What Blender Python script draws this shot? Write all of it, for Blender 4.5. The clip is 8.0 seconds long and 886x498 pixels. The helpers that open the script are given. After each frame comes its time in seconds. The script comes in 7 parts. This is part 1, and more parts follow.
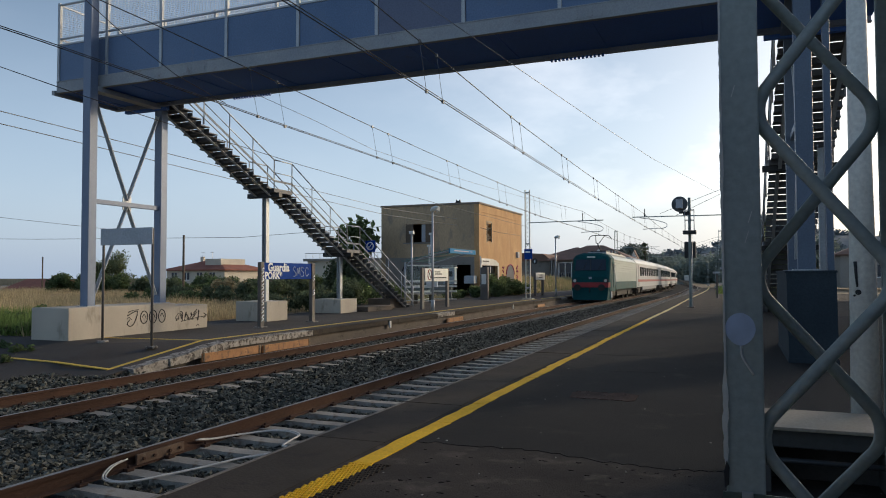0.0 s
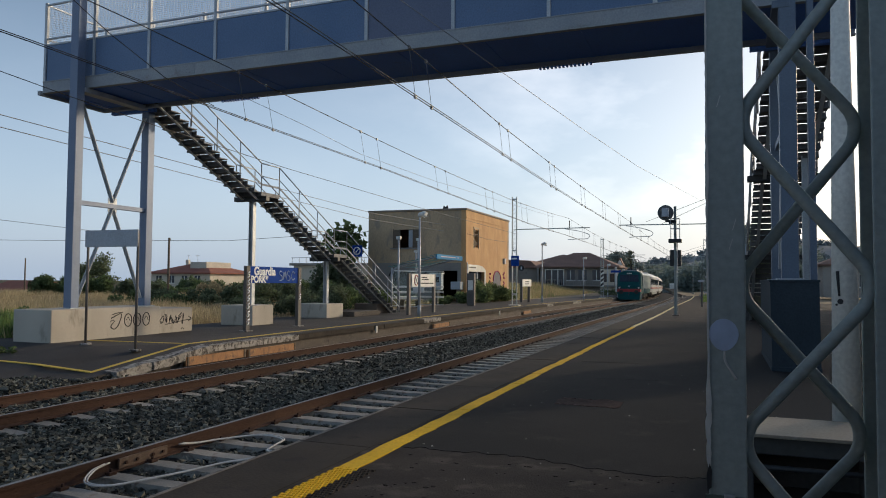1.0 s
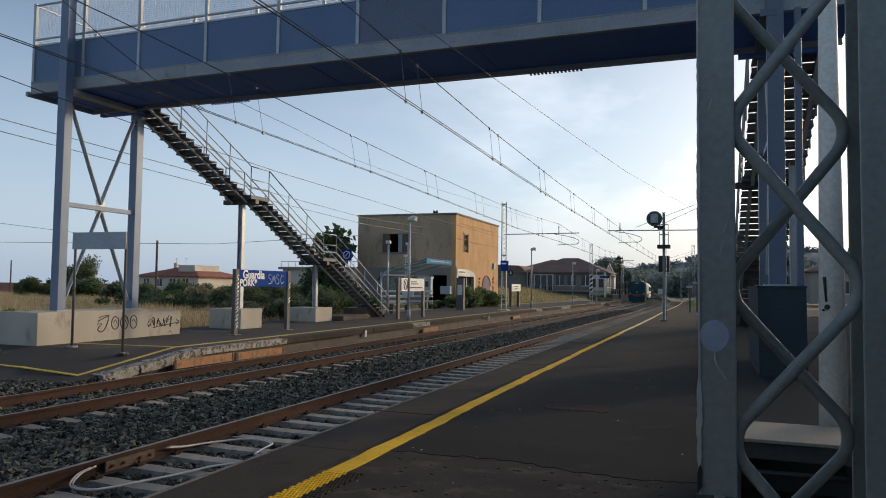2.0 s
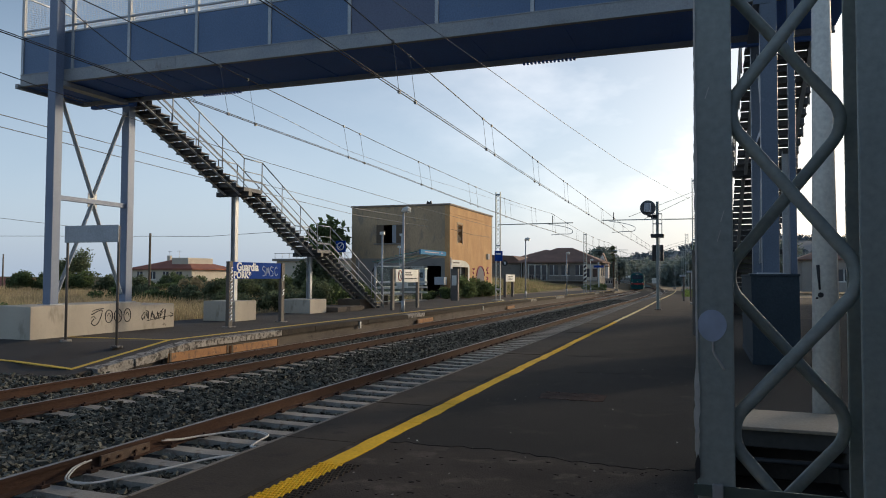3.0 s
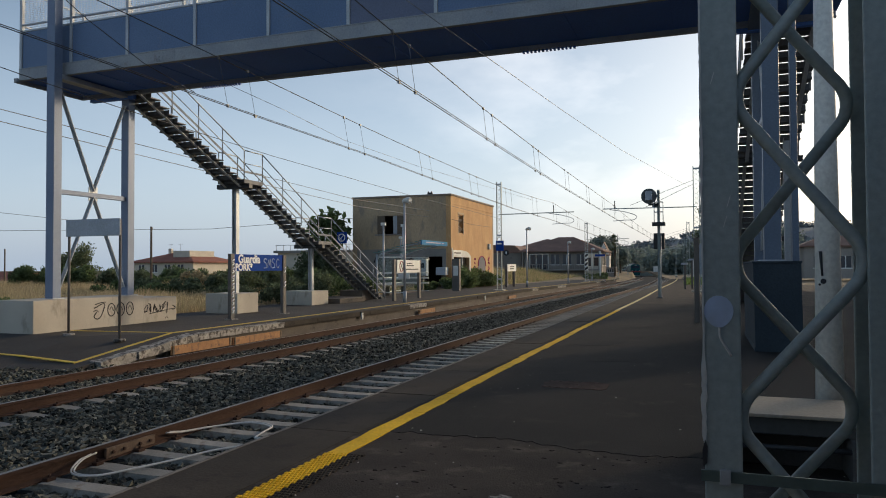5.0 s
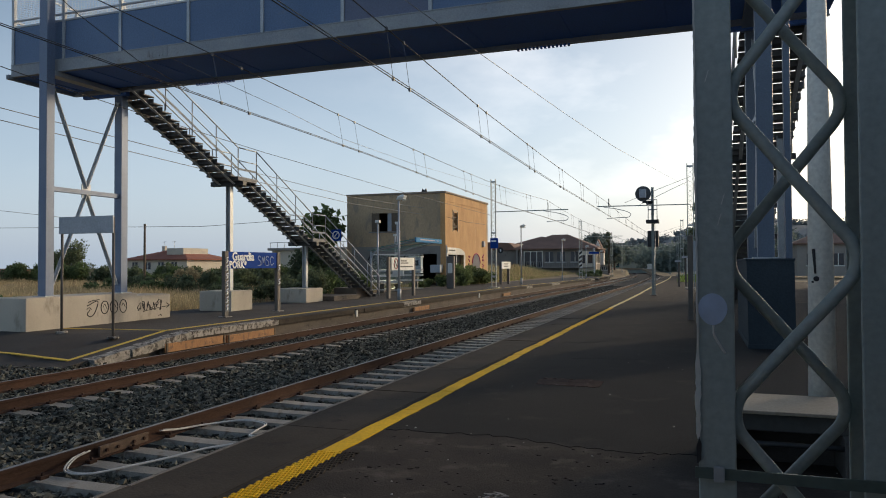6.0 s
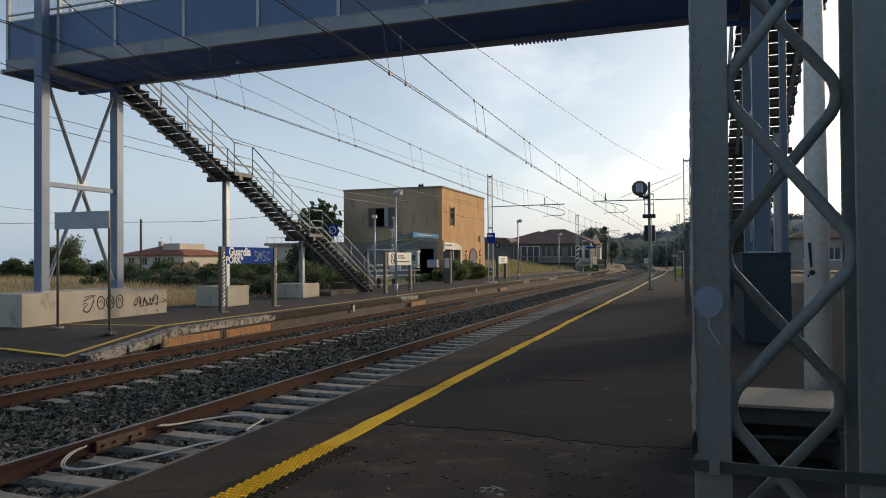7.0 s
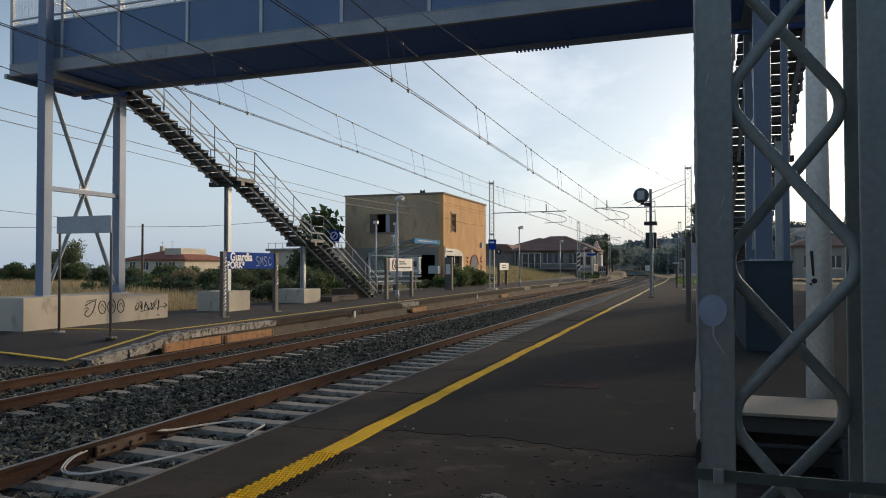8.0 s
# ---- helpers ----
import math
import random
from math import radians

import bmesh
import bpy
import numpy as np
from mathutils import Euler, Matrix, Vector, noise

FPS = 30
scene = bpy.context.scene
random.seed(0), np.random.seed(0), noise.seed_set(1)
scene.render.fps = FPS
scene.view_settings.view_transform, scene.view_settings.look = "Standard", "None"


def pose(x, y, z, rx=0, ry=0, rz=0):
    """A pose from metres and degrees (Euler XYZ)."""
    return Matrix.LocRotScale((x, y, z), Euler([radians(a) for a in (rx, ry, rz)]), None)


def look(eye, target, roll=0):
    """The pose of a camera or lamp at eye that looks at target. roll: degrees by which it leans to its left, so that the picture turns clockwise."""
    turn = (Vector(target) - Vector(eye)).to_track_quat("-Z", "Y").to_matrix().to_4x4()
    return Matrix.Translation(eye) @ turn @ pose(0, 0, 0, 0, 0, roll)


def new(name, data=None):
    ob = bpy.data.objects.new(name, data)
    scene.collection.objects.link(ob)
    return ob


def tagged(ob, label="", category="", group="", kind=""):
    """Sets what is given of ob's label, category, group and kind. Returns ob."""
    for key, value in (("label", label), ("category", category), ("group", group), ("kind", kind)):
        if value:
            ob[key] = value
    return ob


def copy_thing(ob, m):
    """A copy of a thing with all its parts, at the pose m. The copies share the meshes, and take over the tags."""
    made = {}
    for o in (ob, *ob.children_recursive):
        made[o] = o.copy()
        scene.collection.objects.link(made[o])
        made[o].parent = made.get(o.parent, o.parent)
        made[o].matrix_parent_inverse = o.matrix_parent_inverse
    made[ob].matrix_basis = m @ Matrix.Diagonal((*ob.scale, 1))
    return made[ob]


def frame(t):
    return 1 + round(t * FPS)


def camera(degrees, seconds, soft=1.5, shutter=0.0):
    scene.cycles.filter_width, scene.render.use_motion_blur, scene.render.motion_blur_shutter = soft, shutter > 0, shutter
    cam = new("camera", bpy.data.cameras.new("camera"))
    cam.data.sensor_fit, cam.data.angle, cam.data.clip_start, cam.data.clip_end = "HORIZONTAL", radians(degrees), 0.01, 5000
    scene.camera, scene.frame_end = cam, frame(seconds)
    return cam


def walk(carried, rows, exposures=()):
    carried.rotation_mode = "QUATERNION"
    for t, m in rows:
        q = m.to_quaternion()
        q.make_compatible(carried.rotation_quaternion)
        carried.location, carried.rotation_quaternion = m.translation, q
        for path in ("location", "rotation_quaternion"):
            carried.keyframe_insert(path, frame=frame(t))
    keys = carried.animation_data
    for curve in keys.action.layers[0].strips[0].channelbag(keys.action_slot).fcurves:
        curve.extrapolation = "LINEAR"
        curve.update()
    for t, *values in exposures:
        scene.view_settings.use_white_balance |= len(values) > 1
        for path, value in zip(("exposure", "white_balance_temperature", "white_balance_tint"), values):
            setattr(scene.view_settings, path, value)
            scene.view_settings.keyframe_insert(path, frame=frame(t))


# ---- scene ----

cam = camera(62.8, 8.0, soft=1.0)
PATH = [
    (0, (-0.005, 0.009, 1.521), (-0.753, 1.863, 1.594), -0.2),
    (0.5, (-0.002, -0.008, 1.52), (-0.739, 1.85, 1.596), 0.3),
    (1, (-0.004, -0.007, 1.517), (-0.718, 1.859, 1.606), 0.4),
    (1.5, (-0.003, -0.009, 1.511), (-0.717, 1.857, 1.599), -0.1),
    (2, (-0.009, -0.014, 1.509), (-0.696, 1.862, 1.611), 0.7),
    (2.2, (-0.01, -0.013, 1.509), (-0.685, 1.869, 1.578), 0.8),
    (3.3, (-0.018, -0.004, 1.511), (-0.687, 1.879, 1.591), 0.1),
    (3.5, (-0.019, -0.003, 1.511), (-0.685, 1.881, 1.592), 0.1),
    (4, (-0.022, -0.001, 1.508), (-0.696, 1.881, 1.585), -0.1),
    (4.5, (-0.024, -0.005, 1.507), (-0.691, 1.879, 1.579), 0.0),
    (4.7, (-0.024, -0.005, 1.507), (-0.7, 1.876, 1.568), -0.2),
    (5.8, (-0.025, -0.005, 1.508), (-0.692, 1.88, 1.552), -0.5),
    (6, (-0.025, -0.005, 1.508), (-0.685, 1.882, 1.551), -0.3),
    (6.5, (-0.024, 0.0, 1.506), (-0.679, 1.89, 1.549), -0.4),
    (7, (-0.024, 0.001, 1.505), (-0.676, 1.891, 1.534), -0.4),
    (7.5, (-0.027, 0.002, 1.506), (-0.654, 1.901, 1.532), -0.2),
    (8, (-0.029, -0.006, 1.507), (-0.684, 1.883, 1.553), -0.1),
]
walk(cam, [(t, look(eye, target, roll)) for t, eye, target, roll in PATH], [(0, 0.0, 6500, 9), (2, 0.0, 6600, 9), (4.5, 0.0, 6720, 9), (7, 0.0, 6880, 9), (8, 0.0, 6840, 9)])

# ---- world and sun ----
SUN_AZ, SUN_EL = 33.0, 14.0          # degrees clockwise from +Y, and above the horizon


def build_world():
    world = bpy.data.worlds.new("evening_sky")
    scene.world = world
    world.use_nodes = True
    nt = world.node_tree
    nt.nodes.clear()
    out = nt.nodes.new("ShaderNodeOutputWorld")
    bg = nt.nodes.new("ShaderNodeBackground")
    sky = nt.nodes.new("ShaderNodeTexSky")
    sky.sky_type = "NISHITA"
    sky.sun_disc = False
    sky.sun_elevation = radians(SUN_EL)
    sky.sun_rotation = radians(SUN_AZ)
    sky.air_density, sky.dust_density, sky.ozone_density = 1.0, 3.0, 2.5
    tc = nt.nodes.new("ShaderNodeTexCoord")
    mp = nt.nodes.new("ShaderNodeMapping")
    mp.inputs["Scale"].default_value = (1.0, 1.0, 2.2)
    mp.inputs["Location"].default_value = (0.35, 0.1, 0.0)
    nz = nt.nodes.new("ShaderNodeTexNoise")
    nz.inputs["Scale"].default_value = 2.6
    nz.inputs["Detail"].default_value = 6.0
    nz.inputs["Roughness"].default_value = 0.55
    ramp = nt.nodes.new("ShaderNodeValToRGB")
    ramp.color_ramp.elements[0].position, ramp.color_ramp.elements[1].position = 0.44, 0.68
    ramp.color_ramp.elements[0].color = (0, 0, 0, 1)
    ramp.color_ramp.elements[1].color = (1, 1, 1, 1)
    mix = nt.nodes.new("ShaderNodeMixRGB")
    hazy = nt.nodes.new("ShaderNodeMixRGB")
    grad = nt.nodes.new("ShaderNodeSeparateXYZ")
    low = nt.nodes.new("ShaderNodeMapRange")
    low.interpolation_type = "SMOOTHSTEP"
    low.inputs["From Min"].default_value, low.inputs["From Max"].default_value = 0.0, 0.50
    low.inputs["To Min"].default_value, low.inputs["To Max"].default_value = 0.43, 0.0
    nt.links.new(tc.outputs["Generated"], grad.inputs["Vector"])
    nt.links.new(grad.outputs["Z"], low.inputs["Value"])
    nt.links.new(low.outputs["Result"], hazy.inputs["Fac"])
    hazy.inputs["Color2"].default_value = (6.3, 7.9, 10.3, 1)
    cloud = nt.nodes.new("ShaderNodeMixRGB")
    cloud.blend_type = "ADD"
    cloud.inputs["Fac"].default_value = 1.0
    cloud.inputs["Color2"].default_value = (5.1, 4.4, 3.8, 1)
    nt.links.new(tc.outputs["Generated"], mp.inputs["Vector"])
    nt.links.new(mp.outputs["Vector"], nz.inputs["Vector"])
    nt.links.new(nz.outputs["Fac"], ramp.inputs["Fac"])
    nt.links.new(sky.outputs["Color"], hazy.inputs["Color1"])
    nt.links.new(hazy.outputs["Color"], mix.inputs["Color1"])
    nt.links.new(hazy.outputs["Color"], cloud.inputs["Color1"])
    nt.links.new(cloud.outputs["Color"], mix.inputs["Color2"])
    # clouds brighten towards the sun
    a, e = radians(SUN_AZ), radians(SUN_EL)
    dot, near, fac = nt.nodes.new("ShaderNodeVectorMath"), nt.nodes.new("ShaderNodeMapRange"), nt.nodes.new("ShaderNodeMath")
    dot.operation, fac.operation = "DOT_PRODUCT", "MULTIPLY"
    dot.inputs[1].default_value = (math.sin(a) * math.cos(e), math.cos(a) * math.cos(e), math.sin(e))
    near.interpolation_type = "SMOOTHSTEP"
    near.inputs["From Min"].default_value, near.inputs["From Max"].default_value = 0.45, 0.95
    near.inputs["To Min"].default_value, near.inputs["To Max"].default_value = 0.06, 1.0
    nt.links.new(tc.outputs["Generated"], dot.inputs[0])
    nt.links.new(dot.outputs["Value"], near.inputs["Value"])
    nt.links.new(near.outputs["Result"], fac.inputs[0])
    nt.links.new(ramp.outputs["Color"], fac.inputs[1])
    # and thin out in the haze near the horizon
    thin, fac2 = nt.nodes.new("ShaderNodeMapRange"), nt.nodes.new("ShaderNodeMath")
    fac2.operation, thin.interpolation_type = "MULTIPLY", "SMOOTHSTEP"
    thin.inputs["From Min"].default_value, thin.inputs["From Max"].default_value = 0.0, 0.16
    thin.inputs["To Min"].default_value, thin.inputs["To Max"].default_value = 0.25, 1.0
    nt.links.new(grad.outputs["Z"], thin.inputs["Value"])
    nt.links.new(fac.outputs["Value"], fac2.inputs[0])
    nt.links.new(thin.outputs["Result"], fac2.inputs[1])
    nt.links.new(fac2.outputs["Value"], mix.inputs["Fac"])
    nt.links.new(mix.outputs["Color"], bg.inputs["Color"])
    bg.inputs["Strength"].default_value = 0.138
    nt.links.new(bg.outputs["Background"], out.inputs["Surface"])


build_world()
sun = new("sun", bpy.data.lights.new("sun", "SUN"))
sun.data.energy, sun.data.angle, sun.data.color = 1.85, radians(5.0), (1.0, 0.79, 0.54)
_a, _e = radians(SUN_AZ), radians(SUN_EL)
_d = Vector((math.sin(_a) * math.cos(_e), math.cos(_a) * math.cos(_e), math.sin(_e)))
sun.matrix_world = look(_d * 60, (0, 0, 0))
scene.view_settings.exposure = 0.0

# ---- materials ----
MATS = {}


def surf(name, c1, c2, rough=0.8, metal=0.0, scale=1.5, fine=30.0, bump=0.15, c3=None, stain=0.55, stretch=(1, 1, 1), island=0.0, rand=0.0, gloss=0.5, leaf=0.0):
    """Two-scale procedural surface: broad mottling c1 to c2, fine grain, stains of c3."""
    m = bpy.data.materials.new(name)
    m.use_nodes = True
    nt = m.node_tree
    N, L = nt.nodes.new, nt.links.new
    b = nt.nodes["Principled BSDF"]
    tc, mp = N("ShaderNodeTexCoord"), N("ShaderNodeMapping")
    mp.inputs["Scale"].default_value = stretch
    L(tc.outputs["Object"], mp.inputs["Vector"])
    n1, n2 = N("ShaderNodeTexNoise"), N("ShaderNodeTexNoise")
    n1.inputs["Scale"].default_value, n1.inputs["Detail"].default_value = scale, 5
    n2.inputs["Scale"].default_value, n2.inputs["Detail"].default_value = fine, 3
    L(mp.outputs["Vector"], n1.inputs["Vector"])
    L(mp.outputs["Vector"], n2.inputs["Vector"])
    r1 = N("ShaderNodeValToRGB")
    r1.color_ramp.elements[0].position, r1.color_ramp.elements[1].position = 0.32, 0.68
    r1.color_ramp.elements[0].color, r1.color_ramp.elements[1].color = (*c1, 1), (*c2, 1)
    L(n1.outputs["Fac"], r1.inputs["Fac"])
    col = r1.outputs["Color"]
    if c3:
        n3, r3, m3 = N("ShaderNodeTexNoise"), N("ShaderNodeValToRGB"), N("ShaderNodeMixRGB")
        n3.inputs["Scale"].default_value, n3.inputs["Detail"].default_value, n3.inputs["Roughness"].default_value = scale * 2.3, 8, 0.65
        L(mp.outputs["Vector"], n3.inputs["Vector"])
        r3.color_ramp.elements[0].position, r3.color_ramp.elements[1].position = stain, stain + 0.13
        L(n3.outputs["Fac"], r3.inputs["Fac"])
        L(r3.outputs["Color"], m3.inputs["Fac"])
        L(col, m3.inputs["Color1"])
        m3.inputs["Color2"].default_value = (*c3, 1)
        col = m3.outputs["Color"]
    hsv = N("ShaderNodeHueSaturation")
    mr = N("ShaderNodeMapRange")
    mr.inputs["To Min"].default_value, mr.inputs["To Max"].default_value = 0.72, 1.28
    L(n2.outputs["Fac"], mr.inputs["Value"])
    val = mr.outputs["Result"]
    if island or rand:
        src = N("ShaderNodeNewGeometry").outputs["Random Per Island"] if island else N("ShaderNodeObjectInfo").outputs["Random"]
        k = island or rand
        mr2, mul = N("ShaderNodeMapRange"), N("ShaderNodeMath")
        mr2.inputs["To Min"].default_value, mr2.inputs["To Max"].default_value = 1 - k, 1 + k
        mul.operation = "MULTIPLY"
        L(src, mr2.inputs["Value"])
        L(mr2.outputs["Result"], mul.inputs[0])
        L(val, mul.inputs[1])
        val = mul.outputs["Value"]
    L(val, hsv.inputs["Value"])
    L(col, hsv.inputs["Color"])
    L(hsv.outputs["Color"], b.inputs["Base Color"])
    mrr = N("ShaderNodeMapRange")
    mrr.inputs["To Min"].default_value, mrr.inputs["To Max"].default_value = max(0.02, rough - 0.1), min(1, rough + 0.1)
    L(n1.outputs["Fac"], mrr.inputs["Value"])
    L(mrr.outputs["Result"], b.inputs["Roughness"])
    b.inputs["Metallic"].default_value = metal
    b.inputs["Specular IOR Level"].default_value = gloss
    if bump:
        bp = N("ShaderNodeBump")
        bp.inputs["Strength"].default_value, bp.inputs["Distance"].default_value = bump, 0.02
        L(n2.outputs["Fac"], bp.inputs["Height"])
        L(bp.outputs["Normal"], b.inputs["Normal"])
    if leaf:
        # thin leaves let some light through
        tr, mx = N("ShaderNodeBsdfTranslucent"), N("ShaderNodeMixShader")
        mx.inputs["Fac"].default_value = leaf
        L(hsv.outputs["Color"], tr.inputs["Color"])
        L(b.outputs["BSDF"], mx.inputs[1])
        L(tr.outputs["BSDF"], mx.inputs[2])
        L(mx.outputs["Shader"], nt.nodes["Material Output"].inputs["Surface"])
    MATS[name] = m
    return m


def plain(name, c, rough=0.6, metal=0.0):
    return surf(name, tuple(v * 0.9 for v in c), tuple(min(1, v * 1.08) for v in c), rough, metal, 2.0, 25.0, 0.05)


asphalt = surf("asphalt", (0.030, 0.025, 0.0215), (0.060, 0.049, 0.041), 0.92, 0, 1.3, 60, 0.35, (0.090, 0.073, 0.062), 0.54, gloss=0.15)
asphalt_patch = surf("asphalt_patch", (0.0165, 0.0162, 0.016), (0.031, 0.0287, 0.0275), 0.9, 0, 0.7, 70, 0.3, (0.047, 0.039, 0.035), 0.58, gloss=0.15)
asphalt_far = surf("asphalt_far", (0.07, 0.063, 0.058), (0.105, 0.094, 0.085), 0.88, 0, 0.5, 70, 0.4, (0.13, 0.115, 0.1), 0.6, gloss=0.15)
nosing_pale = surf("rubbed_concrete", (0.16, 0.143, 0.126), (0.24, 0.218, 0.195), 0.9, 0, 3.5, 60, 0.3, (0.055, 0.045, 0.038), 0.56, gloss=0.15)
coping = surf("coping", (0.043, 0.036, 0.029), (0.066, 0.055, 0.045), 0.92, 0, 1.6, 45, 0.2, (0.036, 0.031, 0.028), 0.55, gloss=0.15)
old_kerb = surf("old_kerb", (0.31, 0.29, 0.26), (0.46, 0.43, 0.39), 0.92, 0, 3.5, 26, 0.9, (0.10, 0.09, 0.082), 0.46, gloss=0.2)
platform_face = surf("platform_face", (0.085, 0.071, 0.060), (0.135, 0.113, 0.095), 0.92, 0, 1.2, 30, 0.5, (0.06, 0.052, 0.046), 0.55, (1, 1, 2.5))
concrete = surf("concrete", (0.46, 0.415, 0.345), (0.56, 0.51, 0.43), 0.9, 0, 1.0, 95, 0.12, (0.36, 0.315, 0.255), 0.56, (1.2, 1.2, 0.5), gloss=0.2)
sleeper_mat = surf("sleeper_concrete", (0.29, 0.268, 0.232), (0.38, 0.352, 0.308), 0.92, 0, 2.5, 50, 0.35, (0.22, 0.17, 0.13), 0.58, rand=0.14, gloss=0.12)
ballast_mat = surf("ballast_stone", (0.076, 0.075, 0.062), (0.140, 0.138, 0.114), 0.95, 0, 3.0, 60, 0.4, (0.11, 0.088, 0.07), 0.62, island=0.9, gloss=0.15)
ballast_bed = surf("ballast_bed", (0.035, 0.034, 0.032), (0.075, 0.072, 0.068), 0.97, 0, 9.0, 26, 1.0, (0.13, 0.12, 0.11), 0.62, gloss=0.1)
rust = surf("rail_rust", (0.050, 0.029, 0.022), (0.082, 0.046, 0.033), 0.9, 0.0, 2.0, 45, 0.3, (0.055, 0.034, 0.027), 0.58, (1, 0.35, 1), gloss=0.2)
rail_top = surf("rail_running_surface", (0.19, 0.155, 0.13), (0.31, 0.275, 0.245), 0.42, 0.6, 2.0, 60, 0.05, (0.16, 0.11, 0.085), 0.62, (1, 0.2, 1))
yellow = surf("yellow_paint", (0.76, 0.44, 0.015), (0.90, 0.55, 0.03), 0.75, 0, 2.0, 45, 0.3, (0.36, 0.23, 0.05), 0.63, gloss=0.2)
yellow_pale = surf("yellow_paint_cream", (0.62, 0.50, 0.22), (0.74, 0.64, 0.36), 0.8, 0, 2.0, 45, 0.2, (0.36, 0.28, 0.14), 0.6, gloss=0.2)
yellow_dull = surf("yellow_paint_faded", (0.60, 0.41, 0.06), (0.70, 0.49, 0.08), 0.75, 0, 2.0, 45, 0.2, (0.24, 0.18, 0.08), 0.58)
galv = surf("galvanised_steel", (0.36, 0.385, 0.41), (0.47, 0.495, 0.52), 0.5, 0.35, 2.0, 40, 0.06, (0.30, 0.27, 0.24), 0.66)
steel_blue = surf("blue_painted_steel", (0.09, 0.125, 0.18), (0.12, 0.16, 0.22), 0.5, 0, 1.2, 35, 0.06, (0.17, 0.20, 0.26), 0.66)
panel_blue = surf("parapet_sheet", (0.085, 0.145, 0.255), (0.12, 0.185, 0.305), 0.5, 0.2, 0.8, 30, 0.05, (0.15, 0.18, 0.25), 0.62)
panel_dark = surf("parapet_sheet_dark", (0.10, 0.12, 0.19), (0.125, 0.145, 0.215), 0.45, 0.2, 0.8, 30, 0.05)
beam_grey = surf("beam_paint", (0.25, 0.275, 0.31), (0.34, 0.355, 0.37), 0.6, 0.1, 0.9, 30, 0.1, (0.20, 0.165, 0.14), 0.60)
deck_under = surf("deck_underside", (0.055, 0.155, 0.50), (0.075, 0.195, 0.58), 0.6, 0.05, 0.6, 25, 0.1, (0.075, 0.09, 0.16), 0.64)
mast_grey = surf("mast_paint", (0.29, 0.34, 0.33), (0.375, 0.42, 0.405), 0.55, 0.05, 3.0, 70, 0.08, (0.20, 0.185, 0.165), 0.64)
mast_drip = plain("dried_white_paint", (0.62, 0.61, 0.58), 0.8)
pale_blue = plain("pale_blue_spray", (0.45, 0.54, 0.70), 0.7)
white_pole = surf("cream_painted_pole", (0.70, 0.70, 0.65), (0.80, 0.79, 0.74), 0.5, 0, 1.5, 30, 0.06, (0.42, 0.38, 0.32), 0.68)
pale_slab = surf("pale_stone_slab", (0.29, 0.24, 0.18), (0.37, 0.31, 0.235), 0.8, 0, 2.0, 40, 0.2, (0.36, 0.31, 0.25), 0.62)
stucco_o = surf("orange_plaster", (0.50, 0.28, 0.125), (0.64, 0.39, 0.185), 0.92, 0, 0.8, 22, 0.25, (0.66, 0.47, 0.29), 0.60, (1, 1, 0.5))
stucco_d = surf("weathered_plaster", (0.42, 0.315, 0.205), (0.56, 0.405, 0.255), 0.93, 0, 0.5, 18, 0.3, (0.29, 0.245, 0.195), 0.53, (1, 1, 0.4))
stucco_base = surf("grey_plaster_base", (0.235, 0.22, 0.20), (0.31, 0.29, 0.265), 0.93, 0, 0.6, 22, 0.25, (0.17, 0.155, 0.14), 0.58)
white_plaster = plain("white_plaster", (0.72, 0.69, 0.62), 0.9)
dark_void = plain("dark_interior", (0.02, 0.02, 0.022), 0.9)
wood_old = surf("weathered_timber", (0.115, 0.085, 0.06), (0.18, 0.135, 0.095), 0.9, 0, 3.0, 40, 0.3, None, 0.5, (1, 1, 6))
board_orange = surf("orange_fibre_board", (0.33, 0.165, 0.075), (0.44, 0.23, 0.105), 0.88, 0, 3.0, 30, 0.3, (0.20, 0.12, 0.075), 0.52)
sign_blue = surf("sign_blue", (0.010, 0.052, 0.27), (0.014, 0.062, 0.30), 0.8, 0, 2, 25, .03, gloss=0.08)
white_paint = plain("white_lettering", (0.86, 0.87, 0.88), 0.6)
sign_white = plain("sign_white", (0.72, 0.72, 0.68), 0.5)
sign_back = plain("sign_back_grey", (0.42, 0.45, 0.49), 0.6)
brown_post = surf("brown_post", (0.115, 0.10, 0.088), (0.16, 0.14, 0.122), 0.7, 0, 2.0, 30, 0.1)
black_ink = plain("black_spray", (0.035, 0.033, 0.035), 0.8)
red_ink = plain("magenta_spray", (0.35, 0.05, 0.12), 0.8)
black_iron = plain("black_iron", (0.035, 0.037, 0.04), 0.55, 0.3)
cable_white = plain("white_cable", (0.58, 0.57, 0.54), 0.55)
cable_dark = plain("overhead_wire", (0.05, 0.05, 0.052), 0.5, 0.6)
cable_grey = plain("overhead_wire_grey", (0.16, 0.165, 0.175), 0.5, 0.5)
roof_tile = surf("clay_tile", (0.175, 0.105, 0.08), (0.25, 0.15, 0.115), 0.9, 0, 0.6, 12, 0.4, (0.19, 0.125, 0.10), 0.6)
roof_red = surf("red_clay_tile", (0.24, 0.082, 0.055), (0.32, 0.12, 0.078), 0.9, 0, 0.6, 12, 0.4, (0.28, 0.10, 0.07), 0.6)
house_grey = surf("house_grey_render", (0.27, 0.25, 0.225), (0.34, 0.315, 0.285), 0.9, 0, 0.5, 15, 0.15, (0.22, 0.2, 0.18), 0.62)
house_cream = surf("house_cream_render", (0.52, 0.47, 0.38), (0.62, 0.56, 0.46), 0.9, 0, 0.5, 15, 0.15, (0.42, 0.38, 0.31), 0.62)
